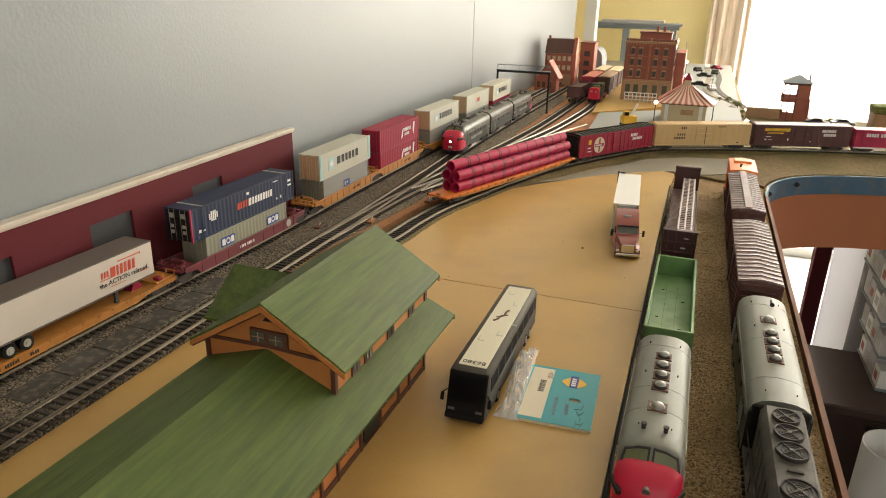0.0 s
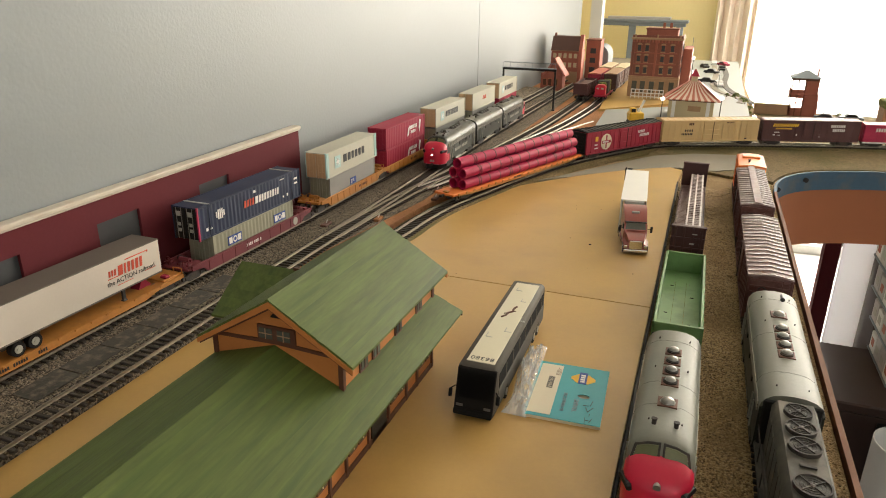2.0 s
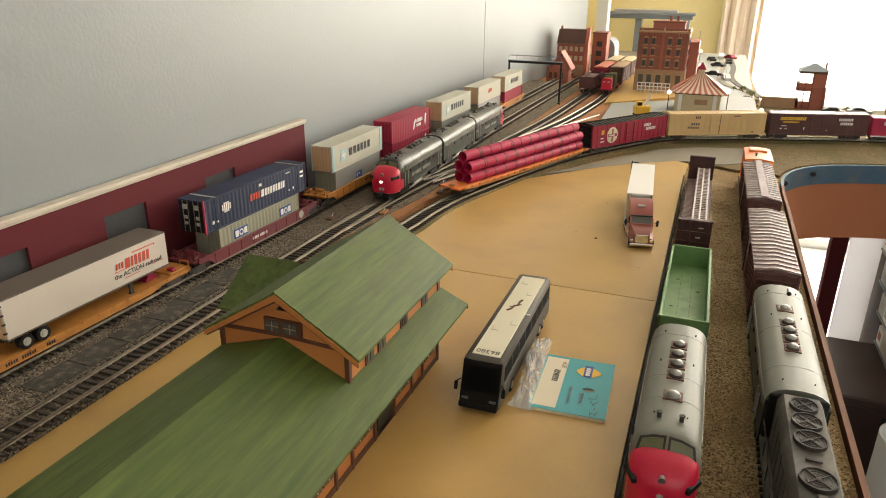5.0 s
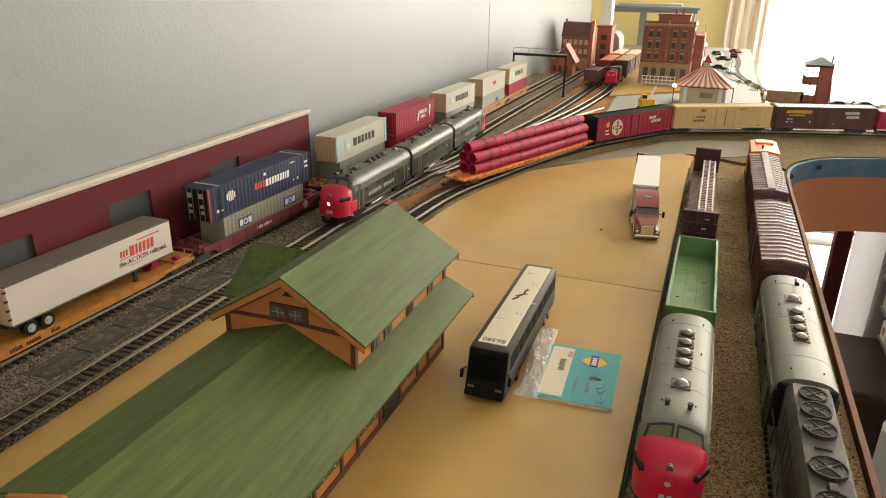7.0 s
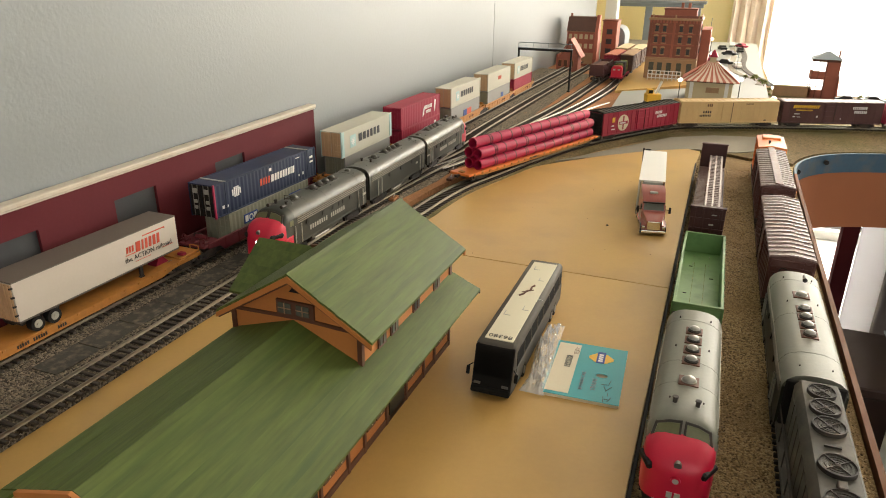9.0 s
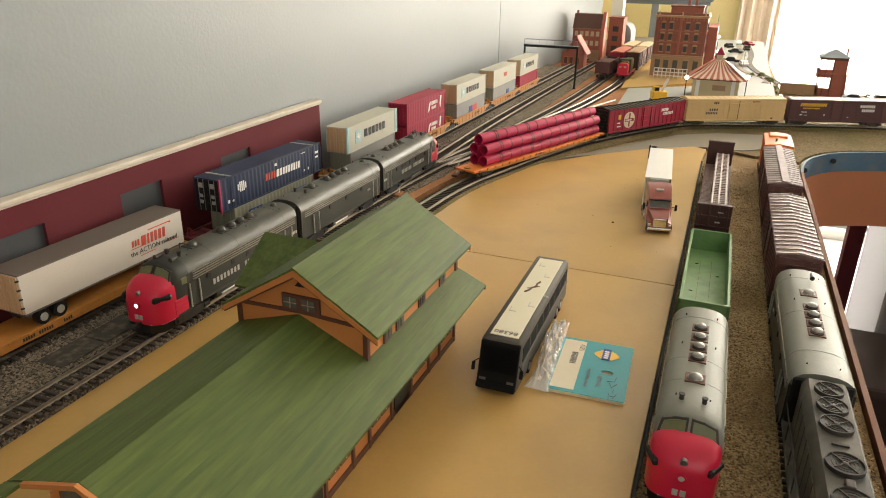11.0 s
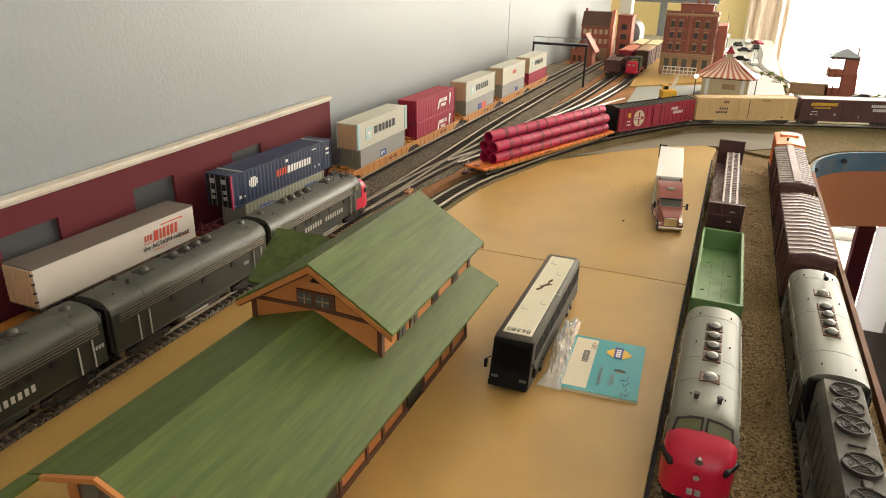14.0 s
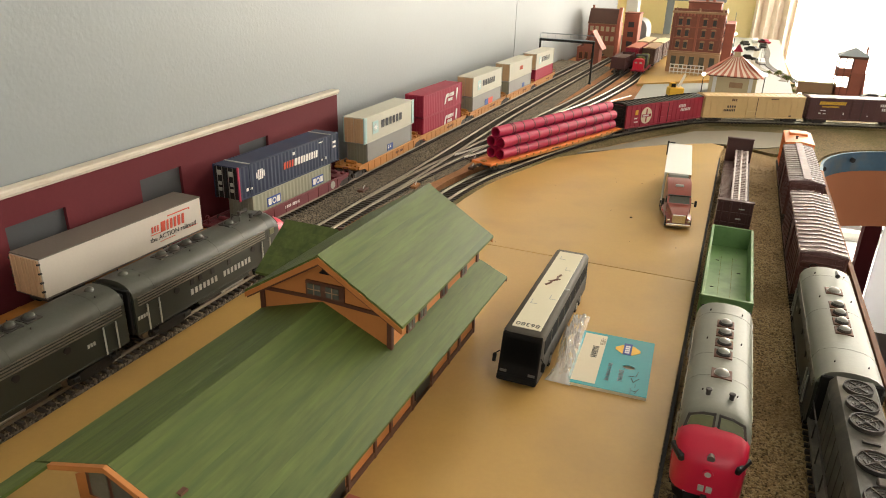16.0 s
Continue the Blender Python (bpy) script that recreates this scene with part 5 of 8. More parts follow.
def well_car(m, L, paint, label, number_w=M_whiteL, first=False):
    c = thing("well_car", m, label, "freight car", "wall track cars")
    h, w0 = L / 2, 0.0158
    for s in (-1, 1):
        prof = [(-h + 0.006, 0.0155), (h - 0.006, 0.0155), (h - 0.006, 0.0120), (h - 0.022, 0.0100), (h - 0.028, 0.0045), (-h + 0.028, 0.0045), (-h + 0.022, 0.0100), (-h + 0.006, 0.0120)]
        part("well_side", G().prism(prof, "x", *sorted((s * w0, s * (w0 + 0.0016)))), paint, c)
        part("top_chord", G().box(*sorted((s * (w0 - 0.0003), s * (w0 + 0.0022))), -h + 0.006, h - 0.006, 0.0150, 0.0165, 0.0003), paint, c)
        for k in range(9):
            y = -h + 0.03 + k * (L - 0.06) / 8
            part("side_post", G().box(*sorted((s * (w0 + 0.0014), s * (w0 + 0.0021))), y - 0.0008, y + 0.0008, 0.0048, 0.0152), paint, c)
    part("well_floor", G().box(-w0, w0, -h + 0.026, h - 0.026, 0.0040, 0.0055), M_under, c)
    for e in (-1, 1):
        part("end_platform", G().box(-w0, w0, *sorted((e * (h - 0.001), e * (h - 0.024))), 0.0125, 0.0150, 0.0005), paint, c)
        part("bulkhead", G().box(-0.010, 0.010, *sorted((e * (h - 0.023), e * (h - 0.0255))), 0.0050, 0.0150), paint, c)
        for x in (-0.011, 0.0, 0.011):
            part("deck_fitting", G().box(x - 0.002, x + 0.002, *sorted((e * (h - 0.006), e * (h - 0.012))), 0.0150, 0.0172, 0.0006), paint, c)
        part("brake_cylinder", G().cyl((-0.006, e * (h - 0.016), 0.0180), (0.006, e * (h - 0.016), 0.0180), 0.0024, 12).cyl((0.006, e * (h - 0.016), 0.0180), (0.0085, e * (h - 0.016), 0.0180), 0.0014, 8), paint, c)
        part("brake_wheel", G().tube((-0.010, e * (h - 0.004), 0.0205), (-0.010, e * (h - 0.0046), 0.0205), 0.0034, 0.0026, 14).box(-0.0105, -0.0095, *sorted((e * (h - 0.0044), e * (h - 0.0056))), 0.0150, 0.0215), paint, c)
        part("air_reservoir", G().cyl((-0.012, e * (h - 0.0205), 0.0172), (-0.003, e * (h - 0.0205), 0.0172), 0.0021, 12), M_under, c)
        part("grab_rail", G().wire([(0.0150, e * (h - 0.003), 0.0150), (0.0150, e * (h - 0.003), 0.0215), (0.0090, e * (h - 0.003), 0.0215), (0.0090, e * (h - 0.003), 0.0150)], 0.0005, 6), paint, c)
    bogie_pair(c, h, 0.010)
    g = G()
    bars_word(g, w0 + 0.0017, -0.022 if first else 0.01, 0.0092, 0.0030, [0.6] * 4 + [-0.4] + [0.6] * 5)
    part("lettering", g, number_w, c)
    return c


def shift(m, z, dy=0.0):
    return m @ Matrix.Translation((0, dy, z))


spine_car(on_track(T1, -0.152, ZL), 0.262)
spine_car(on_track(T1, -0.425, ZL), 0.262)
trailer(shift(on_track(T1, -0.1255, ZL), 0.0116))
# maroon well car with two containers
m0 = on_track(T1, 0.092, ZL)
wc = well_car(m0, 0.222, M_maroon_car, "maroon well car with white lettering under stacked containers", first=True)
part("round_emblem", G().cyl((0.0174, 0.070, 0.0105), (0.0179, 0.070, 0.0105), 0.0046, 20), M_letter, wc)
low = container(shift(m0, 0.0058), 0.140, 0.0298, (M_grayc, M_grayc, M_grayc), "gray green corrugated container with blue label squares")
for y in (-0.048, 0.032):
    logo(low, [(M_blueL, y, y + 0.022, 0.0125, 0.0220)])
    logo(low, [(M_whiteL, y + 0.0015, y + 0.0065, 0.0140, 0.0205), (M_whiteL, y + 0.0155, y + 0.0205, 0.0140, 0.0205)], 0.0154)
    part("ring_emblem", G().tube((0.0151, y + 0.0110, 0.0172), (0.0157, y + 0.0110, 0.0172), 0.0034, 0.0021, 16), M_whiteL, low)
blue = container(shift(m0, 0.0358), 0.176, 0.0335, (M_navy, M_navy, M_black), "navy blue corrugated container with white lettering", posts=M_navy)
strokes(blue, M_redL, 0.0152, -0.018, 0.0145, 0.0072, [0.45, 0.36, 0.36, 0.4], 0.12)
strokes(blue, M_whiteL, 0.0152, 0.001, 0.0142, 0.0076, [0.62, 0.42, 0.42, 0.42, 0.44, 0.42, 0.42, 0.26, 0.46], 0.12, 0.22)
g = G()
for k in range(5):
    g.box(0.0150, 0.0153, -0.062 + k * 0.0028, -0.0602 + k * 0.0028, 0.0165 - 0.002 * (k in (1, 2, 3)), 0.0225 + 0.002 * (k in (1, 2, 3)))
part("emblem", g, M_whiteL, blue)
logo(blue, [(M_whiteL, -0.001, 0.003, 0.0262, 0.0290), (M_whiteL, 0.076, 0.082, 0.0225, 0.0250), (M_whiteL, 0.076, 0.082, 0.0175, 0.0195), (M_whiteL, 0.048, 0.056, 0.0285, 0.0292), (M_whiteL, 0.060, 0.062, 0.0075, 0.0105), (M_whiteL, 0.052, 0.054, 0.0075, 0.0095), (M_whiteL, -0.078, -0.075, 0.0075, 0.0105), (M_whiteL, -0.072, -0.069, 0.0075, 0.0095)])
for y in (-0.072, 0.071):
    part("roof_band", G().box(-0.0150, 0.0152, y, y + 0.0022, 0.0332, 0.0338), M_letter, blue)
    part("side_band", G().box(0.0149, 0.0154, y, y + 0.0016, 0.001, 0.0336), M_navy, blue)
part("red_post", G().box(0.0140, 0.0155, -0.0884, -0.0868, 0.0, 0.0338), M_magenta, blue)
for s in (-1, 1):
    for z, r in ((0.0265, 0.0026), (0.0160, 0.0018), (0.010, 0.0018)):
        part("door_label", G().box(s * 0.0070 - r, s * 0.0070 + r, -0.0892, -0.0884, z - r * 0.9, z + r * 0.9), M_letter, blue)

# articulated yellow well cars with five stacks
STACKS = [(0.316, M_beige, M_grayc2, "beige container with black lettering and pale blue star", "gray container with blue label"),
          (0.490, M_redc, M_redc, "dark red container with white lettering", "dark red container with white lettering below"),
          (0.681, M_beige, M_grayc2, "beige container with dark lettering", "gray container with red and blue label"),
          (0.868, M_beige, M_grayc2, "beige container with small red lettering", "gray container with small blue label"),
          (1.040, M_beige, M_redc, "beige container with pale star and lettering", "dark red container beneath a beige one")]
for i, (y, up, lo_, lu, ll) in enumerate(STACKS):
    mm = on_track(T1, y, ZL)
    well_car(mm, 0.186 if i else 0.192, M_yel, "orange yellow articulated well car under stacked containers", M_brown)
    bot = container(shift(mm, 0.0058), 0.128 if i == 0 else 0.140, 0.0335, (lo_, lo_, M_grayc if lo_ is M_grayc2 else lo_), ll, corrugated=lo_ is M_redc)
    doors = M_wood if up is M_beige else up
    top = container(shift(mm, 0.0395), 0.142, 0.0335, (up, up, doors), lu, corrugated=up is M_redc, posts=M_cyan if i == 0 else None)
    if i in (0, 2, 4):
        part("star_field", G().box(0.0148, 0.0151, -0.049, -0.034, 0.0090, 0.0250), M_cyan, top)
        g = G()
        for a in range(4):
            mrot = pose(0.01525, -0.0415, 0.0170, a * 45, 0, 0)
            g.box(-0.00012, 0.00012, -0.0052, 0.0052, -0.0006, 0.0006, 0, mrot)
        part("star", g, M_whiteL, top)
        strokes(top, M_blackL, 0.0149, -0.026, 0.0130, 0.0100, [0.85, 0.7, 0.55, 0.62, 0.6, 0.7], 0.0, 0.38)
    if i == 0:
        for y2 in (-0.0690, 0.0645):
            part("corner_band", G().box(0.0146, 0.0153, y2, y2 + 0.0045, 0.001, 0.0330), M_cyan, top)
        logo(bot, [(M_blueL, -0.010, 0.006, 0.0120, 0.0205), (M_whiteL, -0.009, -0.005, 0.0135, 0.0190), (M_whiteL, -0.003, 0.0005, 0.0150, 0.0185)])
    if i == 1:
        for cc in (bot, top):
            strokes(cc, M_whiteL, 0.0153, 0.012, 0.0180, 0.0055, [0.5] * 6, 0.0, 0.34)
            strokes(cc, M_whiteL, 0.0153, 0.016, 0.0110, 0.0045, [0.5] * 5, 0.0, 0.3)
            part("slash_emblem", G().prism([(0.050, 0.008), (0.0545, 0.027), (0.049, 0.028), (0.047, 0.015)], "x", 0.0150, 0.0154), M_whiteL, cc)
            part("slash_emblem", G().prism([(0.003, 0.008), (0.008, 0.010), (0.012, 0.024), (0.007, 0.020)], "x", 0.0150, 0.0154), M_whiteL, cc)
    if i == 2:
        logo(bot, [(M_blueL, -0.012, 0.004, 0.010, 0.021), (M_redL, 0.004, 0.026, 0.010, 0.021)])
    if i == 3:
        strokes(top, M_redL, 0.0149, -0.010, 0.0150, 0.0075, [0.5] * 4, 0.1, 0.22)
        logo(bot, [(M_blueL, 0.012, 0.026, 0.012, 0.020)])


# ---- pipe car and the curved train ----
def chord(a, b, z):
    """Pose midway between two places, heading from the first to the second."""
    d = Vector(b) - Vector(a)
    return pose((a[0] + b[0]) / 2, (a[1] + b[1]) / 2, z, 0, 0, math.degrees(math.atan2(d.y, d.x)) - 90), d.length


ZC = 0.0050
def pipe_car(a, b):
    m, L = chord(a, b, ZC)
    c = thing("flat_car", m, "long orange flat car under a pipe load", "freight car", "curved train")
    h = L / 2
    part("deck", G().box(-0.0170, 0.0170, -h, h, 0.0098, 0.0128, 0.0004), M_orangecar, c)
    for s in (-1, 1):
        part("side_sill", G().prism([(-h, 0.0105), (h, 0.0105), (h - 0.04, 0.0070), (-h + 0.04, 0.0070)], "x", *sorted((s * 0.0152, s * 0.0168))), M_yel, c)
        for k in range(20):
            y = -h + 0.012 + k * (L - 0.024) / 19
            part("stake_pocket", G().box(*sorted((s * 0.0168, s * 0.0182)), y - 0.0014, y + 0.0014, 0.0092, 0.0126), M_yel, c)
    g = G()
    bars_word(g, 0.0171, -0.030, 0.0100, 0.0024, [0.6] * 3 + [-0.4] + [0.6] * 5)
    part("lettering", g, M_blackL, c)
    part("end_fitting", G().box(-0.004, 0.004, -h + 0.002, -h + 0.008, 0.0128, 0.0150, 0.0006), M_yel, c)
    for e in (-1, 1):
        bogie(c, e * (h - 0.03))
        coupler(c, e * h, e)
    r, t = 0.0074, 0.0011
    x1, z1 = 0.0078, 0.0128 + r
    places = [(-x1, z1), (x1, z1), (-x1, z1 + 2 * r + 0.0006), (x1, z1 + 2 * r + 0.0006), (0, z1 + 4 * r - 0.0004)]
    for i, (x, z) in enumerate(places):
        p = thing("pipe", m @ Matrix.Translation((x, 0.006 + random.uniform(-0.0015, 0.0015), z)), "crimson plastic pipe strapped in a stack on flat car", "pipe", "stack of pipes")
        hl = h - 0.022
        part("barrel", G().tube((0, -hl, 0), (0, hl, 0), r, r - t, 24), M_pipe, p)
        for k in range(11):
            y = -hl + 0.030 + k * (2 * hl - 0.050) / 10
            for o in ((0, 0.0045) if k in (0, 3, 8) else (0,)):
                part("strap", G().tube((0, y + o, 0), (0, y + o + 0.0020, 0), r + 0.0004, r - 0.0002, 24), M_strap, p)


pipe_car((-0.2935, 0.349), (-0.176, 0.672))
CARS = [((-0.170, 0.686), (-0.060, 0.860)), ((-0.050, 0.868), (0.121, 0.957)), ((0.131, 0.961), (0.305, 1.021)), ((0.315, 1.024), (0.50, 1.067)), ((0.511, 1.069), (0.70, 1.093))]
ma, la = chord(*CARS[0], ZC)
c1 = boxcar(ma, la, 0.0345, 0.0375, M_sfred, M_black, M_black, "dark red boxcar with black roof and white cross emblem")
part("round_emblem", G().cyl((0.0172, -0.052, 0.028), (0.0182, -0.052, 0.028), 0.0138, 28), M_buscream, c1)
part("cross_emblem", G().box(0.0180, 0.0185, -0.0535, -0.0505, 0.0165, 0.0395).box(0.0180, 0.0186, -0.0635, -0.0405, 0.0255, 0.0305), M_sfred, c1)
strokes(c1, M_whiteL, 0.0187, -0.062, 0.0268, 0.0026, [0.6] * 7)
strokes(c1, M_whiteL, 0.0178, 0.034, 0.034, 0.0050, [0.55] * 5, 0.2)
strokes(c1, M_whiteL, 0.0178, 0.040, 0.027, 0.0050, [0.55] * 7, 0.2)
logo(c1, [(M_yelL, -0.081, -0.074, 0.031, 0.039), (M_whiteL, -0.082, -0.073, 0.018, 0.020), (M_whiteL, -0.082, -0.075, 0.024, 0.026)], 0.0181)
mb, lb = chord(*CARS[1], ZC)
c2 = boxcar(mb, lb, 0.0345, 0.0385, M_cream, M_cream, M_cream, "pale yellow refrigerator car with ribbed sides", name="refrigerator_car")
strokes(c2, M_blackL, 0.0180, -0.052, 0.0285, 0.0042, [0.55] * 4, 0, 0.5)
strokes(c2, M_blackL, 0.0180, -0.058, 0.0220, 0.0038, [0.5] * 7, 0, 0.35)
strokes(c2, M_brown, 0.0180, -0.045, 0.0405, 0.0045, [0.5] * 3, 0, 0.3)
strokes(c2, M_brown, 0.0180, 0.030, 0.0440, 0.0018, [0.6] * 9, 0, 0.3)
logo(c2, [(M_blackL, 0.070, 0.074, 0.0135, 0.0155)], 0.0180)
mc, lc = chord(*CARS[2], ZC)
c3 = boxcar(mc, lc, 0.0345, 0.0385, M_spbrown, M_boxroof, M_spbrown, "dark brown boxcar with yellow and white lettering")
strokes(c3, M_yelL, 0.0179, -0.074, 0.0375, 0.0058, [0.5] * 13, 0.25, 0.14)
strokes(c3, M_yelL, 0.0179, -0.068, 0.0325, 0.0026, [0.55] * 16, 0, 0.2)
strokes(c3, M_whiteL, 0.0179, 0.036, 0.0370, 0.0050, [0.5] * 8, 0, 0.18)
strokes(c3, M_whiteL, 0.0179, 0.040, 0.0295, 0.0050, [0.5] * 7, 0, 0.18)
logo(c3, [(M_whiteL, -0.070, -0.060, 0.026, 0.0275), (M_whiteL, -0.072, -0.068, 0.0205, 0.0225), (M_whiteL, -0.064, -0.058, 0.0205, 0.0215), (M_whiteL, -0.028, -0.026, 0.020, 0.024), (M_whiteL, 0.012, 0.018, 0.0185, 0.0195), (M_whiteL, -0.014, -0.008, 0.0185, 0.0195)], 0.0180)
md, ld = chord(*CARS[3], ZC)
c4 = boxcar(md, ld, 0.0345, 0.0330, M_magenta, M_magenta, M_magenta, "magenta red freight car with white lettering", roof_ribs=False, door=False)
strokes(c4, M_whiteL, 0.0179, -0.075, 0.0310, 0.0066, [0.5] * 5 + [-0.3] + [0.5] * 2, 0, 0.2)
part("white_sill", G().box(0.0175, 0.0186, -ld / 2, ld / 2, 0.0085, 0.0112), M_whiteL, c4)
me_, le_ = chord(*CARS[4], ZC)
boxcar(me_, le_, 0.0345, 0.0375, M_spbrown, M_boxroof, M_spbrown, "dark brown boxcar at the end of the curved train")


# ---- storage tracks at the board's edge ----
ZS = 0.0003
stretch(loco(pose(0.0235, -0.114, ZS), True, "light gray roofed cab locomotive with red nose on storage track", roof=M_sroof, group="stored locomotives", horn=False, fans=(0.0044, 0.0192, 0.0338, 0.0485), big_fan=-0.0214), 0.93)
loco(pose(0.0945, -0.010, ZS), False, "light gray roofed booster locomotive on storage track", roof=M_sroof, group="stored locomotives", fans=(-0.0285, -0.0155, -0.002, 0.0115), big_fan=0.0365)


def gondola(m, L, W):
    c = thing("gondola_car", m, "empty bright green gondola car with open top", "freight car", "storage track cars")
    h, w = L / 2, W / 2
    z0, z1 = 0.0100, 0.0315
    part("floor", G().box(-w + 0.001, w - 0.001, -h + 0.001, h - 0.001, z0, z0 + 0.0015), M_gongreen, c)
    for s in (-1, 1):
        sd = part("side", G().box(*sorted((s * (w - 0.0013), s * w)), -h, h, z0 - 0.001, z1, 0.0003), M_gongreen, c)
        part("top_rail", G().box(*sorted((s * (w - 0.0017), s * (w + 0.0006))), -h, h, z1 - 0.0012, z1 + 0.0006, 0.0003), M_gongreen, sd)
        for k in range(13):
            y = -h + 0.004 + k * (L - 0.008) / 12
            part("side_post", G().box(*sorted((s * w, s * (w + 0.0012))), y - 0.0010, y + 0.0010, z0, z1 - 0.001), M_gongreen, sd)
    for e in (-1, 1):
        ed = part("end", G().box(-w, w, *sorted((e * (h - 0.0014), e * h)), z0 - 0.001, z1 + (0.0 if e < 0 else 0.001), 0.0003), M_gongreen, c)
        part("end_rail", G().box(-w, w, *sorted((e * (h - 0.0018), e * (h + 0.0006))), z1 - 0.0012, z1 + 0.0008, 0.0003), M_gongreen, ed)
    for x, y in ((-0.009, 0.045), (0.010, 0.02), (-0.011, -0.02), (0.009, -0.04)):
        part("floor_scratch", G().box(x - 0.0015, x + 0.0015, y - 0.0005, y + 0.0005, z0 + 0.0014, z0 + 0.0019), M_edge, c)
    for x in (-0.006, 0.004):
        part("floor_seam", G().box(x, x + 0.0003, -h + 0.03, h - 0.03, z0 + 0.0014, z0 + 0.0017), M_moss, c)
    bogie_pair(c, h, 0.023)
    return c


gondola(pose(0.0247, 0.105, ZS), 0.172, 0.0365)


def bulkhead_flat(m, L):
    c = thing("bulkhead_flat_car", m, "dark brown bulkhead flat car with wooden deck", "freight car", "storage track cars")
    h, w = L / 2, 0.0172
    part("frame", G().box(-w + 0.003, w - 0.003, -h, h, 0.0085, 0.0115, 0.0004), M_darkbulk, c)
    for s in (-1, 1):
        part("side_sill", G().box(*sorted((s * (w - 0.0012), s * w)), -h, h, 0.0085, 0.0130, 0.0003), M_darkbulk, c)
    n = 56
    plank = G().box(-w + 0.0014, w - 0.0014, -0.0024, 0.0024, 0, 0.0014, 0.0003).mesh("plank")
    plank.materials.append(M_boxtop)
    for i in range(n):
        y = -h + 0.008 + (L - 0.016) * i / (n - 1)
        part("plank", plank, M_boxtop, c).location = (random.uniform(-0.0003, 0.0003), y, 0.0115)
    for e in (-1, 1):
        b = part("bulkhead", G().box(-w, w, *sorted((e * (h - 0.001), e * (h - 0.0045))), 0.0115, 0.0460, 0.0008), M_darkbulk, c)
        for x in (-0.013, -0.0045, 0.0045, 0.013):
            part("bulkhead_rib", G().box(x - 0.0012, x + 0.0012, *sorted((e * (h - 0.0002), e * (h + 0.0012))), 0.0115, 0.0450, 0.0003), M_darkbulk, b)
        part("bulkhead_cap", G().box(-w - 0.0006, w + 0.0006, *sorted((e * (h + 0.0012), e * (h - 0.0052))), 0.0452, 0.0468, 0.0005), M_darkbulk, b)
        for z in (0.022, 0.033):
            part("bulkhead_band", G().box(-w, w, *sorted((e * (h - 0.0002), e * (h + 0.0014))), z, z + 0.0016, 0.0003), M_darkbulk, b)
    part("marking", G().box(0.002, 0.007, -h - 0.0016, -h - 0.0011, 0.0275, 0.029).box(0.004, 0.009, -h - 0.0016, -h - 0.0011, 0.0385, 0.0395), M_letter, c)
    bogie_pair(c, h, 0.026)
    return c


def lattice_load(m, L):
    """A pale ladder-like truss laid on the flat car."""
    t = thing("lattice_girder", m, "pale weathered lattice girder lying on the flat car", "girder")
    h = L / 2
    for x in (-0.0072, 0.0, 0.0072):
        part("chord", G().box(x - 0.0010, x + 0.0010, -h, h, 0.0, 0.0036, 0.0003), M_lattice, t)
    rung = G().box(-0.0088, 0.0088, -0.0011, 0.0011, 0.0022, 0.0032, 0.0003).mesh("rung")
    rung.materials.append(M_lattice)
    n = 40
    for i in range(n):
        part("rung", rung, M_lattice, t).location = (0, -h + 0.003 + (L - 0.006) * i / (n - 1), 0)
    for y in (-h * 0.8, 0, h * 0.8):
        part("packing_block", G().box(-0.009, 0.009, y - 0.003, y + 0.003, -0.0145, 0.0), M_boxbrown, t)
    return t


bulkhead_flat(pose(0.0245, 0.392, ZS), 0.318)
lattice_load(pose(0.0285, 0.392, ZS + 0.0276), 0.300)
boxcar(pose(0.0945, 0.196, ZS), 0.186, 0.0352, 0.0385, M_boxbrown, M_boxtop, M_boxbrown, "weathered brown boxcar with window-lit roof ribs on storage track", rib_mat=M_boxroof)
boxcar(pose(0.0955, 0.428, ZS), 0.192, 0.0352, 0.0385, M_boxbrown, M_boxtop, M_boxbrown, "weathered brown boxcar with a roof walk on storage track", walk_board=True, rib_mat=M_boxroof)
cab = boxcar(pose(0.0985, 0.575, ZS), 0.082, 0.0350, 0.0400, M_orangecar, M_orangecar, M_orangecar, "bright orange caboose on storage track", name="caboose", door=False, roof_ribs=False)
part("smoke_jack", G().cyl((-0.004, -0.022, 0.050), (-0.004, -0.022, 0.056), 0.0014, 10).cyl((-0.004, -0.022, 0.056), (-0.004, -0.022, 0.0570), 0.0020, 10), M_under, cab)
part("cupola", G().box(-0.012, 0.012, 0.006, 0.028, 0.050, 0.0555, 0.0008), M_orangecar, cab)


